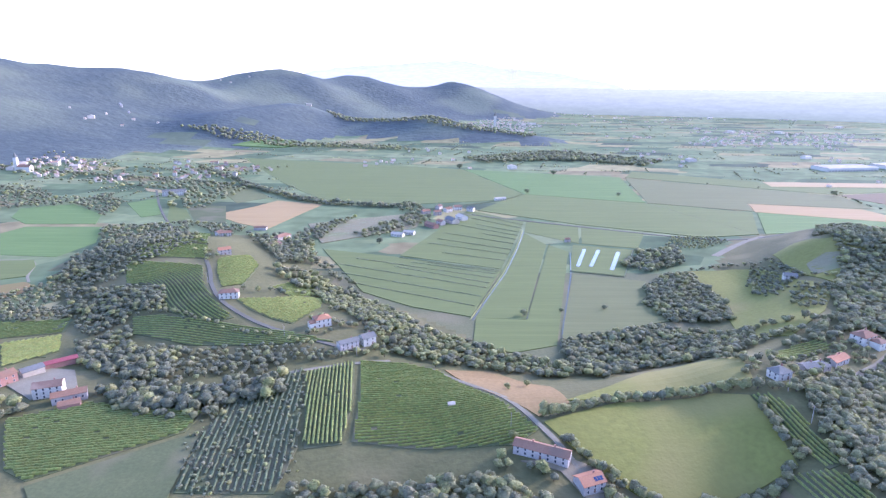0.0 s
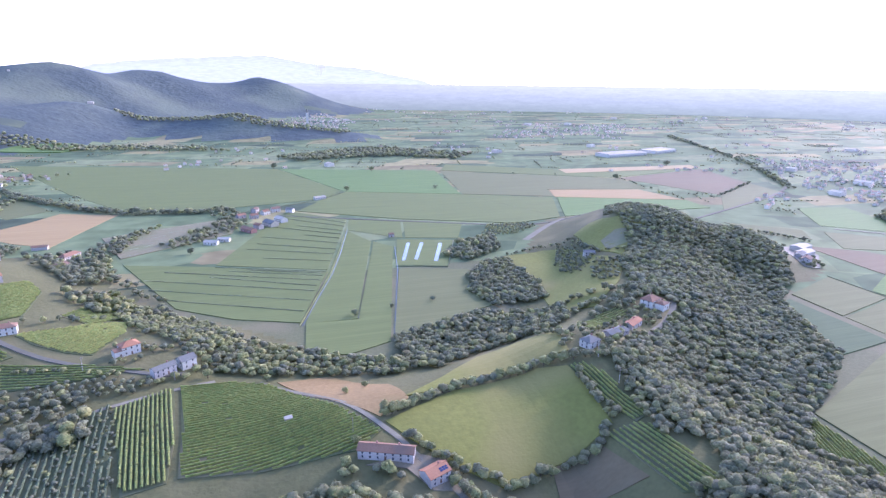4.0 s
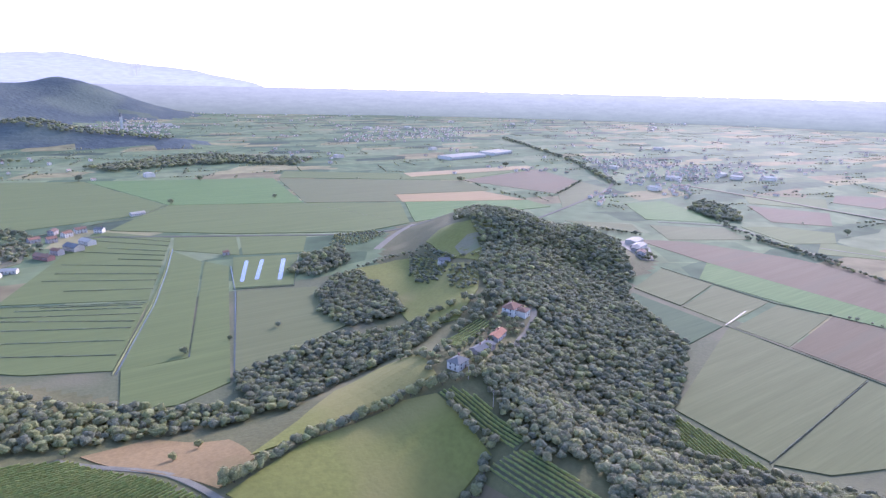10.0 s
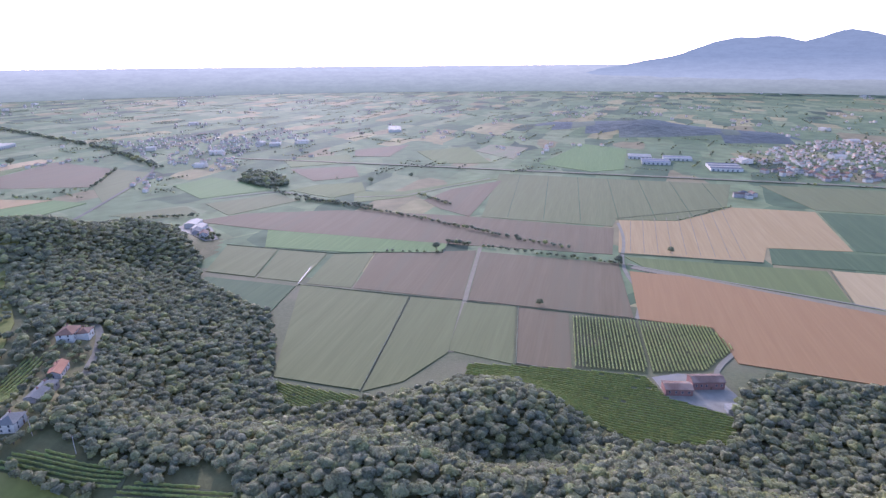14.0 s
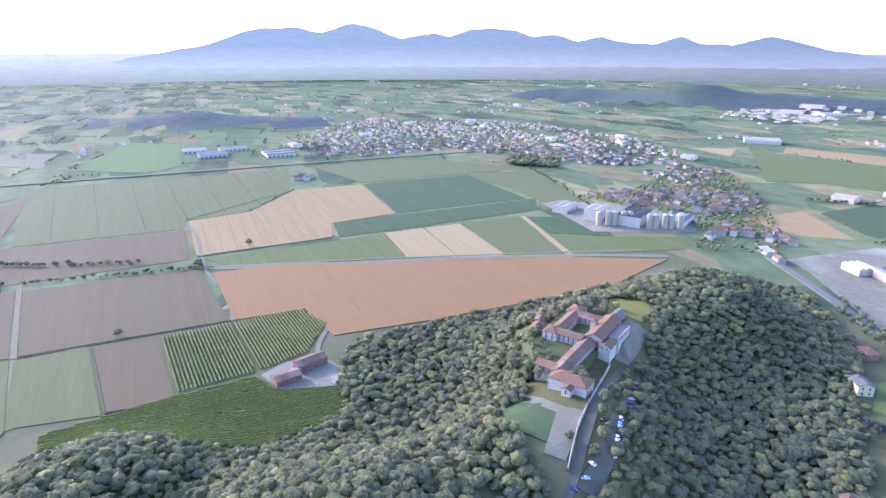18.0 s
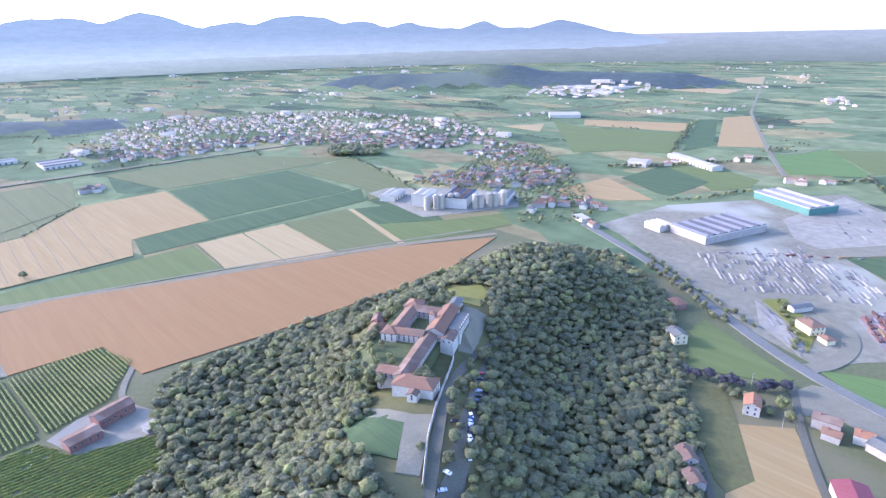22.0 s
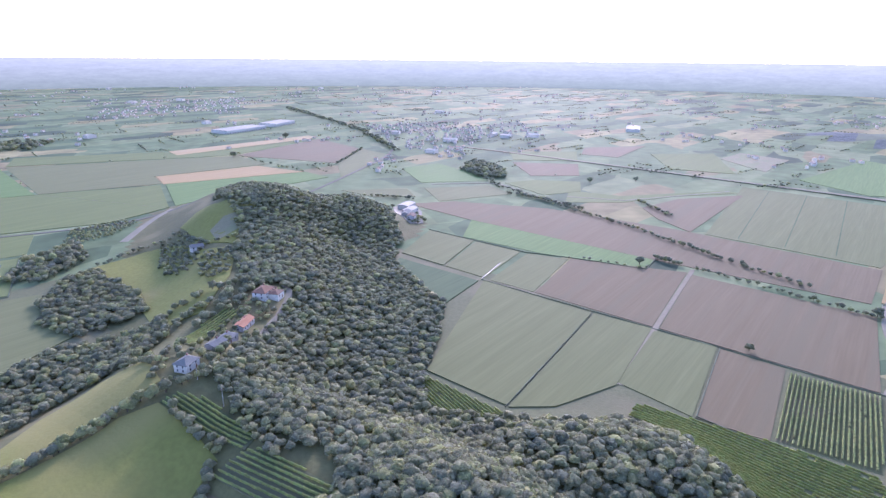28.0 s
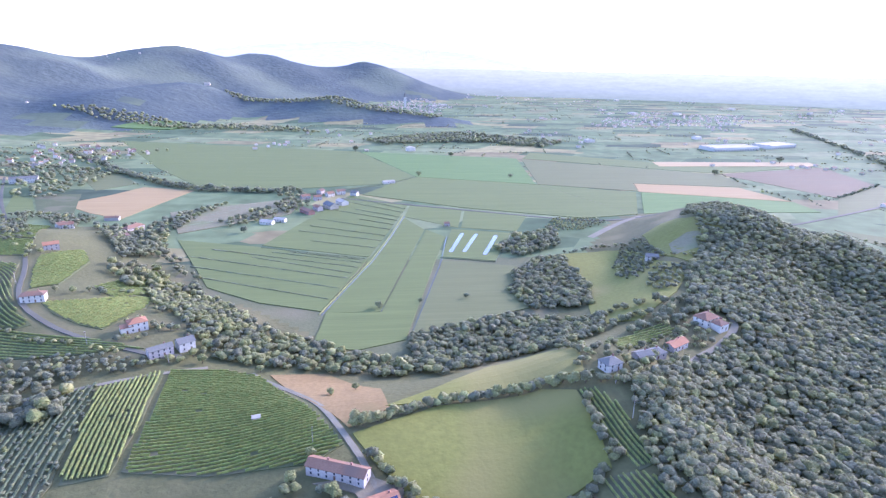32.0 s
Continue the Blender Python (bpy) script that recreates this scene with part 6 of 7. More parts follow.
for i in range(11):
    f = i / 10
    park((0, 1, 2, 0, 1, 3, 2, 0, 1, 2, 0)[i], 203 + 19 * f, -128 - 21 * f, 145 + (i % 3) * 3)
for i in range(6):
    f = i / 5
    park((2, 3, 1, 2, 3, 4)[i], 232 + 22 * f, -164 - 26 * f, 50 + (i % 2) * 5)
for k, x, y, rz in ((0, 203, -114, 10), (1, 199, -107, 60), (2, 197, -99, 30), (3, 222, -137, 52)):
    park(k, x, y, rz)

# ---- the farm on the near rise
farm = house(54, 275, 30, 8, 4.8, -24, "long old farmhouse with weathered tile roof", "stone", "tile", rise_=2.0, sides="fr", chimney=2, gap=4.0)
house(75, 255, 13, 9.5, 5.0, 22, "house with bright orange roof beside the farm", "plaster", "tile_new", rise_=2.2, sides="fr", group="")
solar = new("solar_panels")
for i in range(3):
    for j in range(2):
        bm = bmesh.new()
        box(bm, -0.8, 0.8, -0.55, 0.55, 0, 0.06)
        p = part("panel", bm, M["solar"], solar)
        p.location = (i * 1.75, j * 1.2, 0)
solar.matrix_basis = pose(75, 255, gz(75, 255), 0, 0, 22) @ pose(1.4, -3.3, 5.98, 25, 0, 0)
tagged(solar, "dark blue solar panels on the orange roof", "solar panel")
field([(42, 271), (62, 263), (72, 247), (88, 246), (84, 266), (70, 272)], M["dirt"], "dusty farmyard between the houses", 0.1, "farmyard")
house(6, 333, 4, 3, 2.4, 10, "small vineyard hut with pale roof", "stone", "sheet", "gable", 0.8, 2, 0, "", chimney=0, name="hut", category="hut")

# ---- villas on the wooded ridge
house(316, 408, 15, 11, 5.5, 25, "white villa with red hipped roof among trees", "white", "tile", "hip", 2.8, 6, 2, "flr")
house(322, 400, 10, 8, 5, 25, "side wing of the villa with red roof", "white", "tile", "hip", 1.8, 6, 1, "fr")
house(276, 376, 17, 8, 4, 30, "low house with orange tile roof", "plaster", "tile_new", "gable", 2.0, 6, 1, "fl")
house(250, 357, 15, 8.5, 3.6, 20, "grey-roofed bungalow among garden trees", "plaster", "slate", "hip", 2.0, 6, 1, "f")
house(238, 348, 11, 8, 3.6, 15, "low grey-roofed garage wing", "plaster", "slate", "gable", 1.6, 6, 1, "f")
house(211, 334, 11, 9, 5, 20, "white house with grey hipped roof", "white", "slate", "hip", 2.4, 6, 2, "flr")
road([(342, 420), (338, 402), (308, 378), (288, 366), (262, 345)], 5, M["gravel"], "pale drive between the villas", "drive")
house(352, 568, 12, 9, 5, -20, "pale house half hidden by shrubs", "white", "slate", "gable", 2.0, 5, 2, "fl")

# ---- houses along the ridge lane
house(-198, 514, 17, 9, 6, 12, "white house beside the winding lane", "white", "tile", "hip", 2.2, 6, 2, "flr")
house(-102, 463, 13, 10, 7, 30, "white villa with bright red roof", "white", "tile_new", "hip", 2.4, 7, 2, "flr")
house(-108, 458, 8, 7, 5, 30, "lower wing of the white villa", "white", "tile", "gable", 1.6, 7, 1, "fl")
house(-74, 424, 16, 7, 5.5, 35, "long stone farmhouse by the junction", "stone", "slate", "gable", 1.8, 6, 2, "f")
house(-60, 434, 11, 9, 6.5, 35, "white farmhouse with grey roof", "white", "slate", "gable", 2.4, 6, 2, "flr")
house(-258, 668, 14, 9, 6, 30, "house with orange roof on the ridge", "plaster", "tile_new", "gable", 2.2, 5, 2, "fl")
house(-310, 812, 16, 10, 6, 20, "white house among ridge trees", "white", "tile", "gable", 2.2, 4, 2, "fl")
house(-322, 822, 10, 8, 5, 50, "small white house on the ridge", "white", "tile", "gable", 2.0, 4, 1, "f")
house(-226, 800, 26, 10, 7, 62, "long villa with red roof and pale walls", "plaster", "tile", "hip", 2.6, 4, 2, "fl")
house(-226, 756, 20, 9, 5, 50, "pale farm building below the villa", "plaster", "tile_old", "gable", 2.0, 4, 1, "fl")
house(-525, 1135, 42, 14, 9, 20, "large pale building beside cypress trees", "white", "slate", "gable", 2.5, 4, 2, "fl")
house(-275, 862, 18, 8, 4, 0, "low farm sheds by the wheat field", "plaster", "tile", "gable", 1.6, 3, 0, "")
for i in range(7):
    tree(-560 + i * 7, 1160 + i * 1.5, 4.4, "tall dark cypress in a row", PROTO_CONE[i % 3], "leaf3", group="row of cypresses")

# farm compound at the valley's edge
house(-262, 352, 17, 10, 8, 20, "white three-storey farmhouse in the compound", "white", "tile_old", "gable", 2.4, 5, 3, "flr")
house(-244, 345, 20, 8, 5.5, 28, "farm barn with faded red roof", "plaster", "tile", "gable", 2.0, 5, 1, "f")
house(-238, 335, 12, 7, 4, 28, "low shed with red roof", "brick", "tile", "gable", 1.4, 5, 0, "")
house(-297, 386, 14, 9, 5, 50, "grey-roofed machine shed in the compound", "sheet", "sheet_dark", "gable", 1.6, 4, 0, "", chimney=0)
house(-288, 402, 24, 7, 4.5, 40, "long shed with dark red roof", "brick", "red_metal", "gable", 1.4, 4, 0, "", chimney=0)
house(-306, 370, 14, 10, 7, 60, "pink-washed farmhouse in the compound", "brick", "tile", "gable", 2.2, 4, 2, "fr")
field([(-300, 398), (-270, 392), (-248, 360), (-270, 344), (-310, 372)], M["gravel"], "pale gravel farmyard of the compound", 0.2, "farmyard")

# ---- red barn by the vineyards
house(398, -11, 18, 11, 5, -80, "red barn with pale tiled roof by the vineyards", "brick", "tile_old", "gable", 1.4, 2, 1, "f", chimney=0, name="barn", category="barn", door=False)
house(411, -31, 22, 11, 6, -75, "dark red farm building by vineyards", "brick", "tile_old", "gable", 1.8, 2, 1, "f", chimney=0, name="barn", category="barn")
house(383, -45, 12, 5, 3, -70, "open white canopy shed", "white", "sheet", "shed", 0.6, 1, 0, "", chimney=0, name="shed", category="shed")
field([(414, 4), (388, -5), (376, -44), (388, -56), (426, -40), (424, -14)], M["concrete"], "pale concrete farmyard of the red barn", 0.3, "farmyard")
road([(424, -40), (440, -44), (470, -62), (480, -66)], 4, M["gravel"], "pale track to the red barn", "track")

# ---- white farm at the foot of the hill
house(692, 590, 26, 16, 6, 15, "white farm shed with pale flat roof", "white", "sheet", "gable", 1.5, 2, 1, "f", chimney=0, name="shed", category="shed")
house(672, 566, 24, 14, 6, 15, "white farm building with pale roof", "white", "sheet", "gable", 1.8, 2, 1, "fl", chimney=0)
house(636, 532, 14, 10, 7, 30, "stone farmhouse at the foot of the hill", "stone", "tile_old", "gable", 2.4, 2, 2, "fl")
house(648, 552, 20, 9, 6, 30, "old barn beside the farmhouse", "stone", "slate", "gable", 2.0, 2, 1, "f", chimney=0)
field([(710, 604), (690, 560), (640, 515), (620, 520), (640, 565), (680, 606)], M["concrete"], "pale farmyard beside the white sheds", 0.3, "farmyard")

# ---- hamlet in the basin
for x, y, w, d, h, rz, wl, rf, lb in ((-66, 830, 18, 9, 4, -20, "white", "sheet", "pale greenhouse-like shed"), (-50, 842, 16, 8, 4, -20, "white", "sheet", "pale low shed"), (-18, 888, 26, 10, 5, -55, "brick", "tile", "long red-roofed barn"), (-4, 905, 14, 9, 6, -55, "plaster", "tile", "house with red roof"), (14, 918, 24, 14, 6, -60, "sheet", "sheet_dark", "grey metal hall"), (30, 940, 20, 12, 6, -60, "white", "sheet", "white metal hall"), (-10, 975, 12, 9, 6, 20, "plaster", "tile", "hamlet house with red roof"), (8, 1000, 13, 9, 6, 40, "white", "tile", "white hamlet house"), (25, 1018, 14, 10, 6, 15, "white", "tile", "white house by the road"), (-8, 1022, 12, 9, 6, 60, "plaster", "tile_old", "old hamlet house"), (-30, 985, 14, 9, 5, 30, "plaster", "tile", "low hamlet house"), (48, 1005, 12, 9, 6, -30, "white", "slate", "white house with grey roof"), (176, 806, 7, 6, 4, 0, "plaster", "tile", "small pump house by the ponds"), (108, 1108, 22, 8, 4, 20, "white", "sheet", "long white shed on the plain")):
    house(x, y, w, d, h, rz, lb + " in the basin", wl, rf, "gable", None, 1.0, 2 if h > 5 else 1, "fl", chimney=0 if "sheet" in rf else 1, group="hamlet buildings")

# ---- houses east of the wooded hill
house(212, -356, 13, 10, 7, -35, "yellow house with grey roof at the wood's edge", "yellow", "slate", "gable", 2.2, 4, 2, "flr")
house(238, -410, 13, 10, 5, -30, "brick cottage with red roof in trees", "brick", "tile", "hip", 2.0, 4, 1, "fl")
house(141, -306, 12, 9, 6.5, 108, "white house with orange roof", "white", "tile_new", "gable", 2.4, 3, 2, "flr")
house(105, -318, 14, 8, 6.5, 8, "old plaster house with brown roof", "plaster", "tile_old", "gable", 2.2, 3, 2, "flr")
house(100, -309, 9, 6.5, 4.5, 3, "low house with terracotta roof", "plaster", "tile", "gable", 2.0, 3, 1, "fl")
house(87, -318, 9, 7.5, 5.5, 10, "white house with orange roof beside the workshops", "white", "tile_new", "gable", 2.0, 3, 2, "fl")
house(73, -313, 21, 10, 5, -18, "grey workshop hall by the road", "plaster", "slate", "gable", 1.8, 2, 1, "f", chimney=0, name="workshop", category="workshop")
house(56, -315, 18, 10, 5.5, 5, "grey-roofed workshop with pale walls", "plaster", "sheet_dark", "gable", 1.8, 2, 1, "f", chimney=0, name="workshop", category="workshop")
house(58, -301, 17, 8, 4, 3, "low stone shed with brown roof", "stone", "tile_old", "gable", 1.6, 2, 0, "", chimney=0, name="shed", category="shed")
house(74, -253, 36, 15.5, 6, 119, "large hall with bright red metal roof", "white", "red_metal", "gable", 2.2, 2, 0, "", chimney=0, name="hall", category="hall")
house(148, -438, 16, 12, 7, -35, "orange house with terracotta roof in the yard", "yellow", "tile", "hip", 2.2, 2, 2, "flr")
house(134, -427, 9, 7, 4, -35, "small orange-roofed outbuilding in the yard", "yellow", "tile", "hip", 1.4, 2, 1, "f")
house(164, -470, 18, 7, 4.5, 60, "long pale shed with grey roof", "white", "sheet_dark", "gable", 1.4, 1, 0, "", chimney=0, name="shed", category="shed")
house(148, -235, 11, 8, 6, -40, "old house among trees below the wood", "plaster", "tile_old", "gable", 2.0, 4, 2, "fl")
house(138, -222, 10, 8, 5, -40, "small house with brown roof in trees", "plaster", "tile_old", "gable", 1.8, 4, 1, "f")
house(116, -196, 12, 8, 5, -50, "house with terracotta roof below the wood", "plaster", "tile", "gable", 2.0, 4, 1, "f")
road([(223, -359), (213, -344), (202, -331), (188, -325)], 4, M["gravel"], "curved gravel drive to the yellow house", "drive")
field([(131, -341), (124, -360), (114, -364), (78, -353), (49, -336), (45, -307), (80, -323), (103, -333), (117, -322)], M["gravel"], "gravel forecourt by the workshops", 0.25, "forecourt")

# ---- the large yards
field([(405, -558), (384, -686), (236, -890), (89, -740), (86, -718), (172, -629), (104, -555), (63, -510), (58, -466), (108, -413), (128, -387), (174, -406), (235, -451), (370, -544)], M["yard_grey"], "wide worn grey storage yard", 0.25, "yard", True)
field([(256, -716), (232, -873), (104, -743), (182, -627), (225, -655)], M["rubble"], "dusty beige part of the storage yard", 0.4, "yard", True)
field([(197, -632), (149, -694), (114, -740), (88, -736), (86, -718), (171, -625)], M["gravel"], "pale dirt road across the yard", 0.5, "yard_road", True)
field([(128, -486), (111, -522), (93, -532), (64, -477), (59, -436), (80, -411), (110, -453)], M["scrap_ground"], "rusty brown ground under the steel piles", 0.4, "yard", True)
road([(166, -483), (146, -475), (126, -456), (117, -425), (122, -395), (131, -380)], 11, M["gravel"], "curved pale drive round the orange house", "drive", 0.75)
field([(197, -466), (167, -441), (144, -411), (140, -393), (157, -407), (177, -421)], M["rubble"], "narrow pale goods lot by the road", 0.45, "yard", True)
field([(193, -470), (180, -486), (160, -462), (142, -432), (138, -400), (145, -416), (168, -446)], M["grass"], "grass round the orange house in the yard", 0.55, "verge", True)


def hall(x, y, w, d, h, rz, label, wall, roof_a, roof_b, bays):
    """A large flat hall with a roof of long strips and skylights."""
    base = new("factory_hall")
    base.matrix_basis = pose(x, y, 0, 0, 0, rz)
    bm = bmesh.new()
    box(bm, -w / 2, w / 2, -d / 2, d / 2, -0.5, h)
    part("wall", bm, M[wall], base)
    for i in range(bays):
        bm = bmesh.new()
        y0, y1 = -d / 2 + d * i / bays, -d / 2 + d * (i + 1) / bays
        poly_mesh(bm, [(-w / 2, y0, h), (w / 2, y0, h), (w / 2, y1, h), (-w / 2, y1, h), (-w / 2, y0 * 0.4 + y1 * 0.6, h + 1.7), (w / 2, y0 * 0.4 + y1 * 0.6, h + 1.7)], [(0, 1, 5, 4), (4, 5, 2, 3), (0, 4, 3), (1, 2, 5)])
        bmesh.ops.recalc_face_normals(bm, faces=bm.faces[:])
        r = part("roof_bay", bm, M[roof_a if i % 2 else roof_b], base)
    for i in range(int(w / 9)):
        bm = bmesh.new()
        box(bm, -1.8, 1.8, -0.1, 0.05, 0.2, 4.0)
        p = part("door", bm, M["sheet_dark"], base)
        p.location = (-w / 2 + 5 + i * 9, -d / 2, 0)
    bm = bmesh.new()
    box(bm, -w / 2 - 0.3, w / 2 + 0.3, -d / 2 - 0.3, d / 2 + 0.3, h - 1.2, h - 0.1)
    part("fascia", bm, M["white"], base)
    return tagged(base, label, "factory")


hall(293, -622, 50, 92, 9.0, -19, "large pale factory hall with striped saw-tooth roof", "plaster", "hall_grey", "hall_pale", 11)
hall(346, -590, 24, 22, 7, -19, "white entrance block of the factory", "white", "sheet", "sheet", 3)
hall(268, -792, 88, 44, 10, -28, "green-fronted hall with pale roof", "sheet_green", "hall_pale", "sheet", 4)
house(430, -560, 22, 12, 4, -25, "low white service building", "white", "sheet", "flat", 1, 1, 1, "f", chimney=0, name="kiosk", category="building")
house(404, -545, 12, 9, 5, -25, "small house with terracotta roof at the yard gate", "plaster", "tile", "gable", 2, 1, 1, "f")

# goods stacked in the yard
def stack_proto(name, mat, w, d, h, n, label, group):
    base = new(name)
    for i in range(n):
        bm = bmesh.new()
        box(bm, -w / 2, w / 2, -d / 2, d / 2, 0, h / n - 0.08)
        p = part("layer", bm, M[mat], base)
        p.matrix_basis = pose(random.uniform(-0.2, 0.2), random.uniform(-0.1, 0.1), h / n * i, 0, 0, random.uniform(-1, 1))
    return tagged(base, label, "stack", group)


GOODS = [stack_proto("stack", "pile", 11, 1.5, 0.8, 2, "stack of pale concrete beams on the yard", "stacks in the yard"), stack_proto("stack", "pile_dark", 8, 2.2, 0.7, 2, "stack of grey concrete panels", "stacks in the yard"), stack_proto("stack", "pile_dark", 10, 1.6, 0.9, 2, "dark stack of steel goods", "stacks in the yard"), stack_proto("stack", "sheet", 13, 1.8, 0.8, 1, "long white trailer load", "stacks in the yard")]
STEEL = [stack_proto("stack", "rust", 10, 1.5, 1.7, 2, "rust-red steel sections in a pile", "steel piles in the yard"), stack_proto("stack", "brick", 8, 1.8, 1.4, 2, "dull red steel girders in a pile", "steel piles in the yard"), stack_proto("stack", "rust", 6, 2.4, 1.1, 2, "short rusty steel offcuts in a heap", "steel piles in the yard"), stack_proto("stack", "amber", 13, 1.3, 1.5, 2, "yellow painted steel beams", "steel piles in the yard"), stack_proto("stack", "pile", 6, 1.6, 1.2, 2, "pale goods between steel piles", "steel piles in the yard")]
ry = np.random.default_rng(90)
for protos, poly, gx_, gy_, rz, keep_ in ((GOODS, [(279, -534), (262, -558), (215, -632), (189, -606), (146, -588), (116, -548), (128, -512), (160, -508), (187, -500), (210, -480), (232, -490)], 13.0, 4.6, 124, 0.62), (GOODS, [(219, -738), (205, -819), (180, -800), (128, -750), (150, -690), (185, -677)], 14, 13, 118, 0.45), (STEEL, [(128, -486), (111, -522), (93, -532), (64, -477), (59, -436), (80, -411), (110, -453)], 11, 3.4, 122, 0.88), (GOODS[:2], [(193, -464), (167, -443), (143, -411), (141, -395), (157, -409), (175, -423)], 9, 5, 128, 0.6)):
    c, s = math.cos(radians(rz)), math.sin(radians(rz))
    first = set()
    for i in range(-40, 41):
        for j in range(-60, 61):
            x, y = 170 + c * i * gx_ - s * j * gy_, -560 + s * i * gx_ + c * j * gy_
            x, y = x + ry.uniform(-1, 1), y + ry.uniform(-1, 1)
            if inside(x, y, poly) and ry.random() < keep_:
                k = int(ry.integers(len(protos))) if ry.random() < 0.7 else 0
                copy_thing(protos[k], pose(x, y, 0.26, 0, 0, rz + ry.uniform(-3, 3)))
for k, p in enumerate(GOODS + STEEL):
    p.matrix_basis = pose(262 - k * 13, -560 - k * 9, 0.26, 0, 0, 55)

# ---- factory with silos
silo_mesh = shared("silo_shell", lambda bm: (bmesh.ops.create_cone(bm, cap_ends=True, segments=20, radius1=4, radius2=4, depth=18), bmesh.ops.translate(bm, verts=bm.verts[:], vec=(0, 0, 9)), bmesh.ops.translate(bm, verts=bmesh.ops.create_cone(bm, cap_ends=True, segments=20, radius1=4.1, radius2=0.6, depth=2)["verts"], vec=(0, 0, 19))), M["sheet"])
silo = new("silo")
piece("shell", silo_mesh, silo, 0, 0, 0)
piece("ladder", shared("ladder", lambda bm: [box(bm, -0.3, 0.3, -4.25, -4.1, 1 + i * 0.9, 1.1 + i * 0.9) for i in range(18)], M["sheet_dark"]), silo, 0, 0, 0)
tagged(silo, "tall pale metal grain silo", "silo", "silos of the feed factory")
silo.matrix_basis = pose(600, -462, 0)
for i in range(1, 10):
    copy_thing(silo, pose(600 - i * 4.5 - (18 if i > 4 else 0), -462 - i * 9 - (i % 2) * 3, 0))
hall(590, -512, 50, 34, 14, -63, "feed factory hall with dark brown roof", "white", "tile_old", "hall_grey", 5)
hall(625, -480, 34, 24, 16, -63, "tall white block of the factory", "white", "sheet", "sheet", 2)
hall(680, -470, 40, 22, 8, -63, "low pale warehouse of the factory", "white", "sheet", "sheet", 2)
hall(560, -560, 46, 30, 9, -63, "white loading hall of the factory", "white", "sheet", "sheet_dark", 3)
field([(726, -462), (580, -436), (522, -552), (560, -600), (650, -570), (730, -500)], M["concrete"], "pale yard of the feed factory", 0.35, "yard")
hall(1372, -70, 58, 42, 6, -90, "white warehouse by the railway", "white", "sheet", "hall_pale", 4)
hall(1440, -40, 50, 36, 6, -90, "white storage hall behind the railway", "white", "sheet", "sheet", 3)
hall(1430, -120, 60, 30, 6, -90, "pale low warehouse beside the railway", "white", "hall_pale", "sheet", 3)
hall(1330, -200, 60, 70, 6, -90, "pale warehouse by the railway", "white", "sheet", "sheet_dark", 5)
hall(470, -950, 120, 20, 7, 150, "long pale livestock shed", "white", "sheet", "sheet", 1)
hall(1060, 1560, 150, 60, 9, 10, "long white warehouse on the plain", "white", "sheet", "sheet", 4)
hall(1230, 1610, 110, 60, 9, 20, "pale blue-white warehouse on the plain", "white", "sheet", "sheet", 4)
hall(1400, -2050, 220, 90, 10, 60, "far white industrial hall on the plain", "white", "sheet", "sheet", 4)
hall(1250, -2080, 160, 80, 10, 60, "far pale industrial hall on the plain", "white", "sheet", "sheet", 4)
hall(980, -1300, 80, 60, 9, 40, "white hall at the edge of the town", "white", "sheet", "sheet", 3)
hall(1860, 700, 110, 40, 8, 20, "far white shed on the plain", "white", "sheet", "sheet", 2)

# ---- towns: nearer houses are things, the far ones one mesh each
TOWN = []
for wl, rf, w, d, h, sh, lb in (("plaster", "tile", 13, 10, 6.5, "hip", "ochre town house with red hipped roof"), ("white", "tile", 14, 10, 6.5, "gable", "white town house with terracotta roof"), ("plaster", "tile_old", 12, 9, 6, "gable", "town house with weathered brown roof"), ("white", "slate", 16, 11, 7, "hip", "white town house with grey roof"), ("plaster", "tile_old", 20, 10, 7, "gable", "terrace of houses with brown roof"), ("white", "tile", 11, 9, 9, "hip", "tall white house with red roof")):
    TOWN.append(house(0, 0, w * 0.84, d * 0.84, h * 0.86, 0, lb, wl, rf, sh, None, 1.0, 0, "", chimney=1, group="town houses"))
placed = set()
rt = np.random.default_rng(77)


def town(poly, gap, n_max, seed, turn=20):
    pts = scatter(poly, gap, seed)
    rt.shuffle(pts)
    for x, y in pts[:n_max]:
        k = int(rt.integers(6))
        m = pose(x, y, gz(x, y), 0, 0, turn + 90 * int(rt.integers(2)) + rt.uniform(-12, 12))
        if k in placed:
            copy_thing(TOWN[k], m)
        else:
            placed.add(k)
            TOWN[k].matrix_basis = m


town([(738, -530), (729, -648), (688, -731), (589, -774), (548, -620), (600, -590)], 19, 62, 401, 30)
town([(832, -753), (858, -880), (761, -907), (703, -749)], 24, 26, 402, 10)
town([(500, -520), (488, -573), (430, -610), (455, -650), (526, -598)], 20, 16, 403, 30)
town([(1283, -252), (1229, -348), (1223, -572), (1037, -668), (902, -760), (860, -900), (980, -900), (1300, -640), (1380, -330)], 25, 150, 404, 15)
town([(1050, -150), (1090, -215), (1030, -205)], 22, 5, 405, 10)
town([(-680, 1330), (-761, 1643), (-482, 1574), (-440, 1452), (-508, 1327), (-547, 1273)], 24, 26, 406, 20)


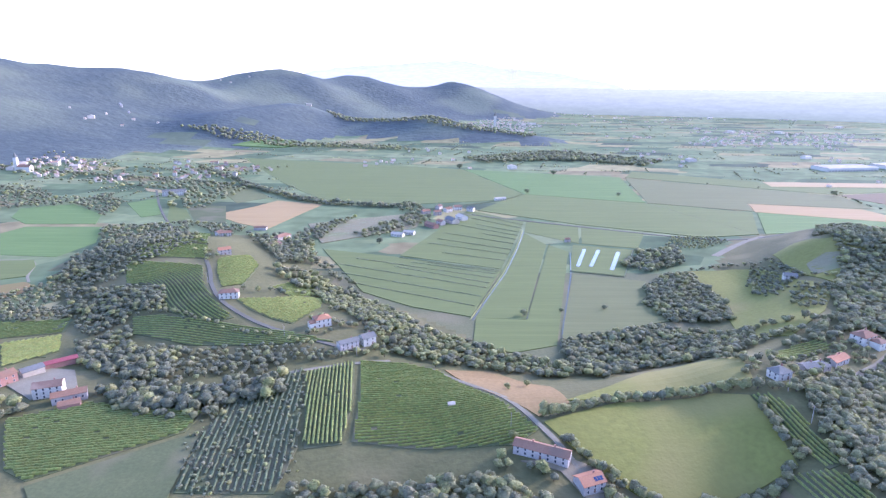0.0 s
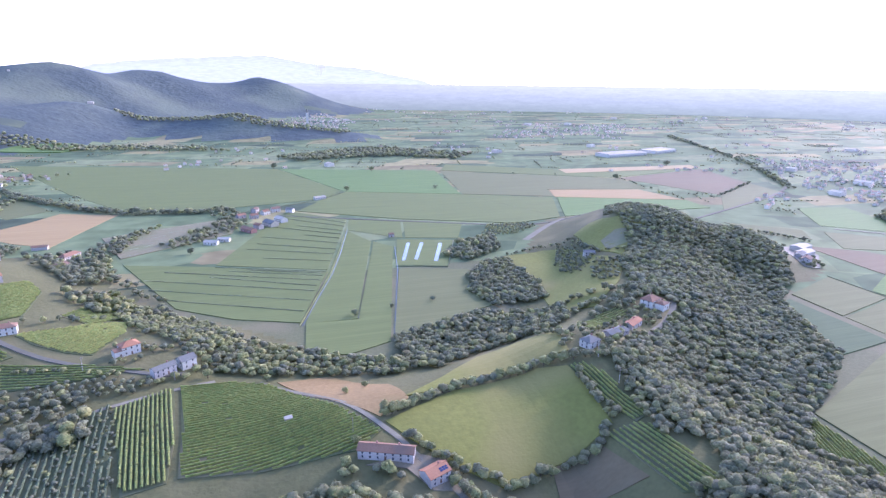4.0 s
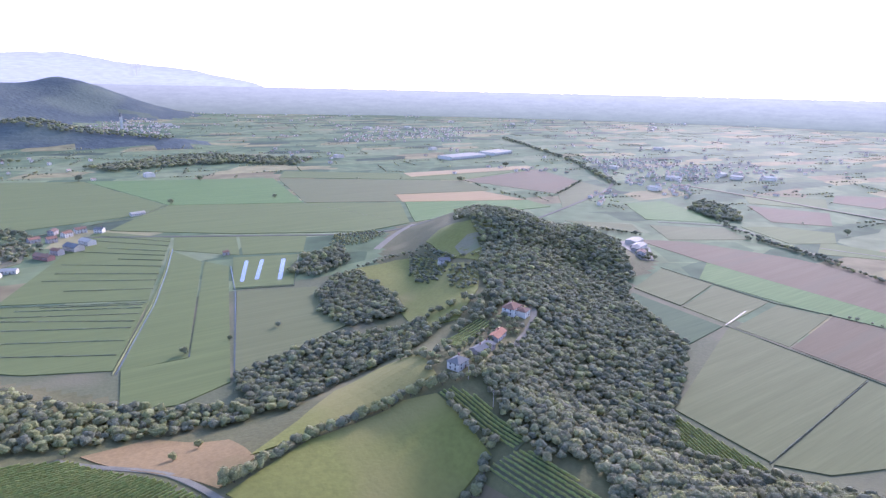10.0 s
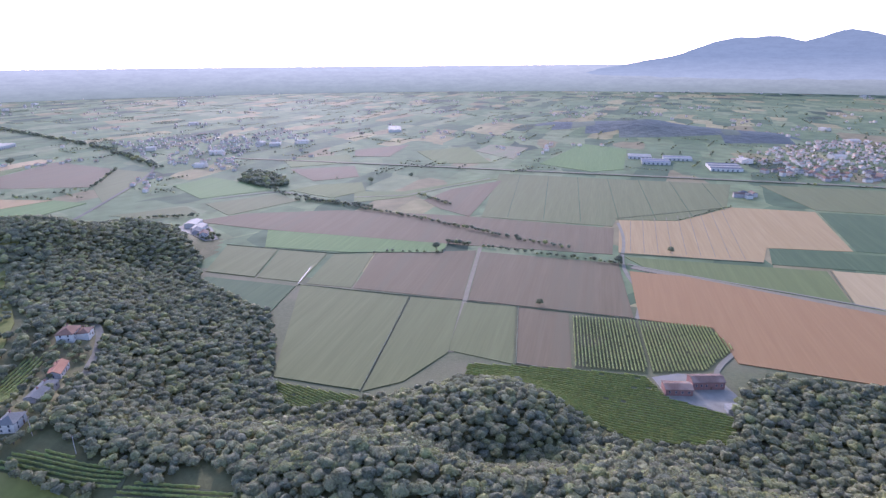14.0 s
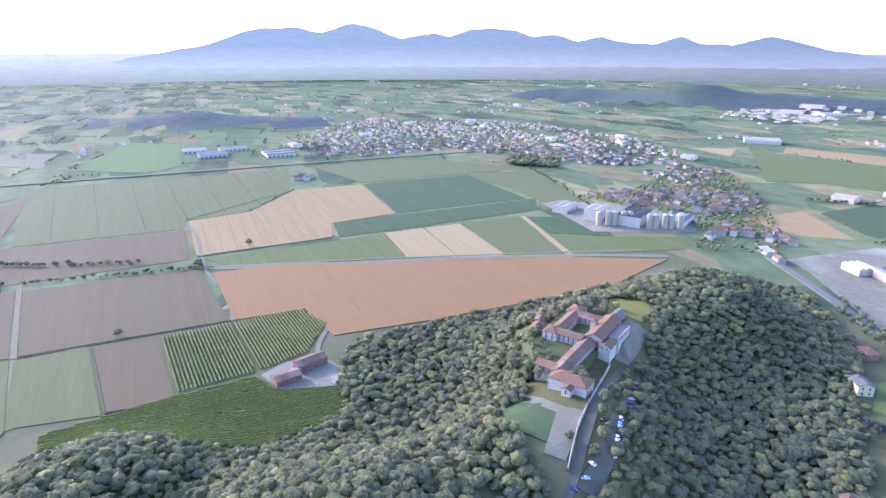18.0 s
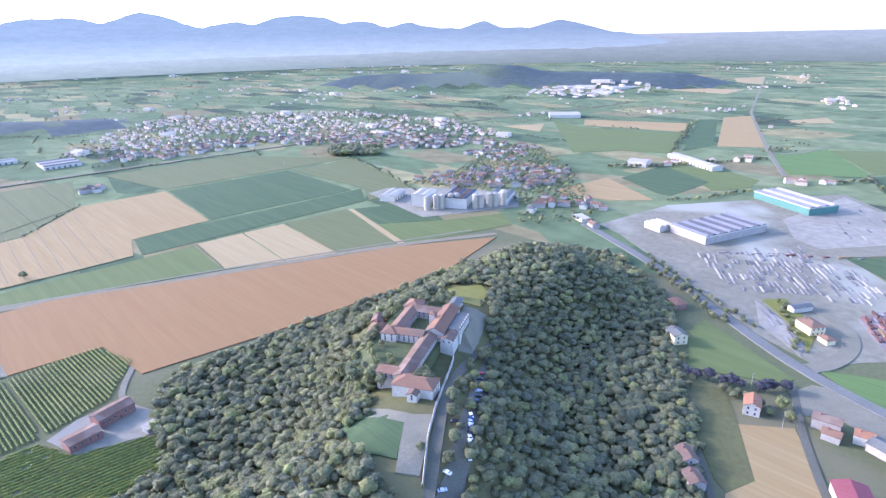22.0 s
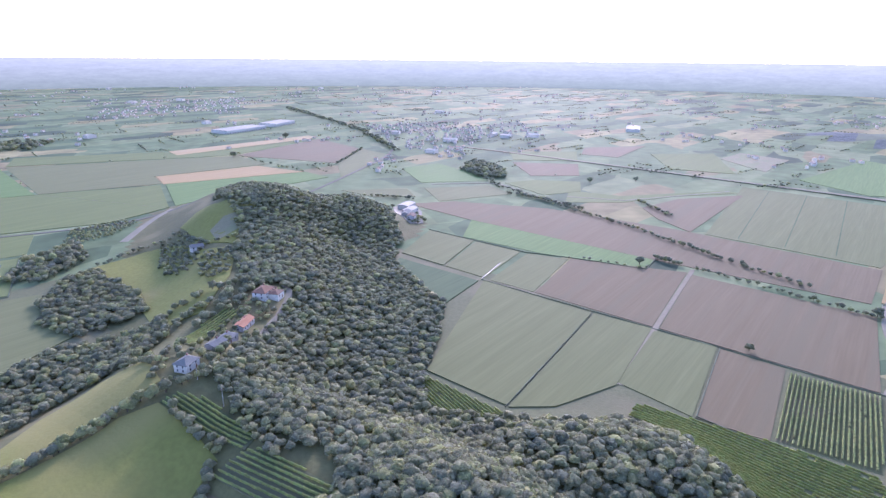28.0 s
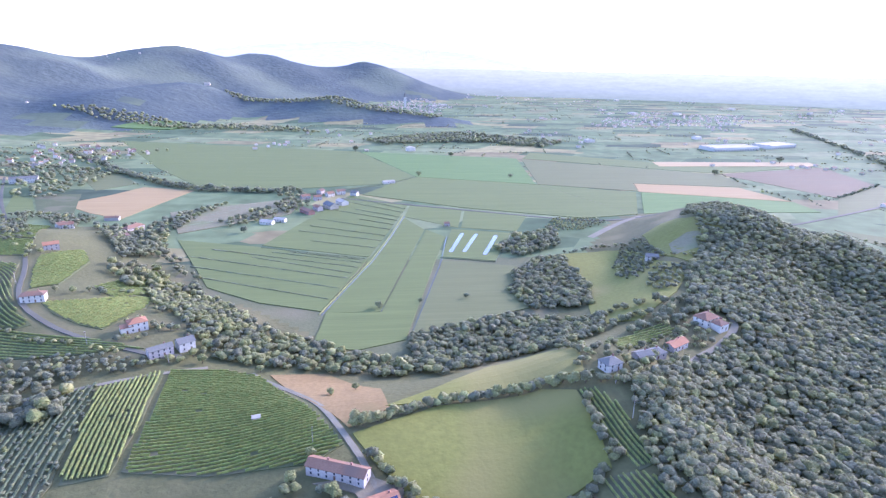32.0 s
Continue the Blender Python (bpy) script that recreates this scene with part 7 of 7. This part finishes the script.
def far_town(name, spots, seed, label, big=1.0):
    r = np.random.default_rng(seed)
    vs, fs, ix, n = [], [], [], 0
    for x, y in spots:
        if len(spots) > 60 and float(waves(x, y, 75)) < 0.3:
            continue
        w, d, h, a = r.uniform(3.2, 5.8), r.uniform(2.9, 4.2), r.uniform(3, 6), r.choice([0.3, 1.87]) + r.uniform(-0.25, 0.25)
        if r.random() < 0.035:
            w, d, h = w * 3.0, d * 3.0, 8
        w, d = w * big, d * big
        ca, sa = math.cos(a), math.sin(a)
        z = gz(x, y)
        top = h + min(d * 0.45, 2.4)
        for px_, py_, pz in ((-w, -d, -3), (w, -d, -3), (w, d, -3), (-w, d, -3), (-w, -d, h), (w, -d, h), (w, d, h), (-w, d, h), (-w, 0, top), (w, 0, top)):
            vs.append((x + px_ * ca - py_ * sa, y + px_ * sa + py_ * ca, z + pz))
        mt = 2 if w > 10 else 0
        for f, m in (((0, 1, 5, 4), 0), ((2, 3, 7, 6), 0), ((1, 2, 6, 5), 0), ((3, 0, 4, 7), 0), ((4, 5, 9, 8), 1 + mt // 2 * 1), ((6, 7, 8, 9), 1 + mt // 2 * 1), ((5, 6, 9, 9), 0), ((7, 4, 8, 8), 0)):
            fs.append([n + i for i in f[:3]])
            ix.append(m)
            if f[3] != f[2]:
                fs.append([n + f[0], n + f[2], n + f[3]])
                ix.append(m)
        n += 10
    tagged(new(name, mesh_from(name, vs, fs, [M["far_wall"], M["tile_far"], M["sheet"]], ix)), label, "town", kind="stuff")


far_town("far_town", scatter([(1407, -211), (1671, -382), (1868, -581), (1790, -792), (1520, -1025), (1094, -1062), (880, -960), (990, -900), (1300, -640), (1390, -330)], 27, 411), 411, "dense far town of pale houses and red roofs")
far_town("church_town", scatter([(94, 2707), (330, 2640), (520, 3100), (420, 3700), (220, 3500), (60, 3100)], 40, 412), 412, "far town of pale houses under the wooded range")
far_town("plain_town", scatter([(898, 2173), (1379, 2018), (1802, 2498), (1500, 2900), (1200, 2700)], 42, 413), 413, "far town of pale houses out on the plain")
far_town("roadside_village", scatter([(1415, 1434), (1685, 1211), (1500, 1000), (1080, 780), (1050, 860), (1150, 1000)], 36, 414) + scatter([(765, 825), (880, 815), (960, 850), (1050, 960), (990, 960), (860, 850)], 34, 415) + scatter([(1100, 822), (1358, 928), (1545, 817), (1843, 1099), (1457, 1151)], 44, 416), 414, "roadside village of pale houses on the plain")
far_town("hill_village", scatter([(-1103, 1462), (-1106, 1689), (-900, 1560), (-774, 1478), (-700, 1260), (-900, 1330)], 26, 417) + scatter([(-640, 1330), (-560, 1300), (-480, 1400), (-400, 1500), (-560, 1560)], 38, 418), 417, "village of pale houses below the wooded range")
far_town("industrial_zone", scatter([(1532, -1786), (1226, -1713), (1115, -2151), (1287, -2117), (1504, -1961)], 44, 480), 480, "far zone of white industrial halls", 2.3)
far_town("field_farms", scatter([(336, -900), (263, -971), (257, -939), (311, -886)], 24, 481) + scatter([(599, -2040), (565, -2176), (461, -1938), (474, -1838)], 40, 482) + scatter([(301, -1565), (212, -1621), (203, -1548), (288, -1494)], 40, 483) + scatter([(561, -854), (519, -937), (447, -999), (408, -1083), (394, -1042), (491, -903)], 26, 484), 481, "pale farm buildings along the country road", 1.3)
wood("plain_rows", along([(560, -833), (499, -898), (438, -988), (396, -1066)], 7, 485, 3, (3, 5)) + along([(391, -709), (359, -756), (335, -821)], 6, 486, 2, (2.4, 4)) + along([(257, -948), (227, -993)], 6, 487, 3, (3, 5)) + along([(677, -1400), (575, -1109), (538, -1008)], 8, 488, 2, (2.4, 4)) + along([(234, -1012), (150, -827), (103, -759)], 9, 489, 2, (2.4, 4.4)), "tree rows and hedges beyond the storage yard", M["leaf3"], protos=PROTO_LOW, category="hedge", seed=69)
rs = np.random.default_rng(99)
spots = []
while len(spots) < 1100:
    a, d = rs.uniform(-8, 165), rs.uniform(1500, 4500)
    x, y, _ = bearing(a, d)
    if float(far_hills(x, y)) < 4:
        spots += [(x + rs.normal(0, 45), y + rs.normal(0, 45)) for _ in range(int(rs.integers(1, 9)))]
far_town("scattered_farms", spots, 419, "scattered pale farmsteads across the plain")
wood("town_trees", scatter([(1407, -211), (1671, -382), (1868, -581), (1790, -792), (1520, -1025), (1094, -1062), (860, -940), (902, -760), (1037, -668), (1223, -572), (1229, -348)], 19, 420) + scatter([(738, -530), (729, -648), (860, -880), (760, -910), (589, -774), (480, -650), (440, -620), (520, -560), (600, -590)], 11, 421) + scatter([(470, -490), (500, -525), (440, -600), (415, -560)], 13, 422), "garden and street trees among the town houses", M["leaf"], size=(2.2, 4.2), protos=PROTO_TINY, seed=50, stems=False)
wood("village_trees", scatter([(-1103, 1400), (-1106, 1689), (-774, 1500), (-400, 1520), (-480, 1330), (-700, 1220), (-900, 1300)], 30, 423) + scatter([(-700, 1230), (-560, 1190), (-480, 1010), (-420, 1000), (-400, 1220), (-560, 1300)], 17, 424), "trees round the village below the range", M["leaf"], size=(4, 7), protos=PROTO_TINY, seed=51, stems=False)
wood("roadside_trees", along([(300, -478), (240, -436), (200, -408)], 6, 425, 3, (2.6, 3.8)) + along([(312, -500), (250, -458), (178, -412)], 8, 426, 2, (2.2, 3.2)) + along([(146, -402), (160, -440), (180, -470)], 5, 427, 2, (2, 3)) + along([(160, -315), (130, -312)], 5, 428, 3, (2.6, 3.6)) + along([(196, -330), (180, -300), (160, -265), (140, -225)], 6, 429, 4, (2.4, 3.8)), "trees along the main road", M["leaf"], seed=52)

# church tower of the far town
tower = new("bell_tower")
bm = bmesh.new()
box(bm, -6, 6, -6, 6, 0, 52)
part("shaft", bm, M["white"], tower)
bm = bmesh.new()
bmesh.ops.create_cone(bm, cap_ends=True, segments=4, radius1=9, radius2=0.3, depth=22)
bmesh.ops.translate(bm, verts=bm.verts, vec=(0, 0, 63))
part("spire", bm, M["slate"], tower)
bm = bmesh.new()
box(bm, -6.6, 6.6, -6.6, 6.6, 40, 41.5)
part("cornice", bm, M["stone"], tower)
tower.location = (262, 3080, 0)
tagged(tower, "tall pale bell tower of the far town", "bell tower")

# church of the village below the range
church = new("village_church")
bm = bmesh.new()
box(bm, -4, 4, -4, 4, 0, 34)
part("tower", bm, M["white"], church)
bm = bmesh.new()
bmesh.ops.create_cone(bm, cap_ends=True, segments=8, radius1=5.2, radius2=0.3, depth=12)
bmesh.ops.translate(bm, verts=bm.verts, vec=(0, 0, 40))
part("spire", bm, M["slate"], church)
part("nave", wall_mesh(30, 16, 12, 5, 3, "gable"), M["white"], church).location = (20, 0, 0)
part("roof", roof_mesh(30, 16, 12, 5, "gable"), M["tile"], church).location = (20, 0, 0)
church.location = (-1030, 1420, gz(-1030, 1420))
tagged(church, "white village church with a slim bell tower", "church")

# farmsteads and rock faces on the wooded range
far_town("range_farms", scatter([(-1350, 2150), (-1150, 2300), (-1000, 2250), (-1200, 2050)], 95, 430) + scatter([(-900, 3000), (-700, 3200), (-600, 3100), (-800, 2900)], 110, 431) + scatter([(-1250, 3250), (-1050, 3350), (-1000, 3300), (-1200, 3150)], 95, 432), 431, "scattered pale farms on the wooded range")
rock = np.random.default_rng(433)
for i in range(3):
    x, y = -1230 + rock.uniform(-70, 70), 2330 + rock.uniform(-60, 60)
    bm = bmesh.new()
    bmesh.ops.create_icosphere(bm, subdivisions=2, radius=1.0)
    for v in bm.verts:
        v.co = Vector((v.co.x * 8, v.co.y * 6, v.co.z * 13)) * (0.75 + 0.5 * noise.noise(v.co * 1.7 + Vector((i * 7.0, 0, 0))))
    ob = part("cliff", bm, M["stone"], None, "bare pale rock face in the wooded slope")
    ob.location = (x, y, gz(x, y))
    tagged(ob, "bare pale rock face in the wooded slope", "cliff", "rock faces")

# utility poles along the lanes
pole = new("utility_pole")
bm = bmesh.new()
bmesh.ops.create_cone(bm, cap_ends=True, segments=8, radius1=0.16, radius2=0.1, depth=11)
bmesh.ops.translate(bm, verts=bm.verts, vec=(0, 0, 5.5))
part("post", bm, M["stone"], pole)
bm = bmesh.new()
box(bm, -0.9, 0.9, -0.06, 0.06, 10.2, 10.4)
part("crossarm", bm, M["wood"], pole)
for k in (-0.8, 0, 0.8):
    bm = bmesh.new()
    bmesh.ops.create_cone(bm, cap_ends=True, segments=6, radius1=0.08, radius2=0.05, depth=0.3)
    bmesh.ops.translate(bm, verts=bm.verts, vec=(k, 0, 10.55))
    part("insulator", bm, M["white"], pole)
tagged(pole, "tall grey utility pole beside the lane", "pole", "utility poles")
pole.matrix_basis = pose(208, 318, gz(208, 318), 0, 0, 20)
for x, y in ((206, 290), (-66, 415), (-128, 440), (-236, 560), (40, 300), (150, -330), (122, -300), (1000, -480)):
    copy_thing(pole, pose(x, y, gz(x, y), 0, 0, (x * 7) % 90))
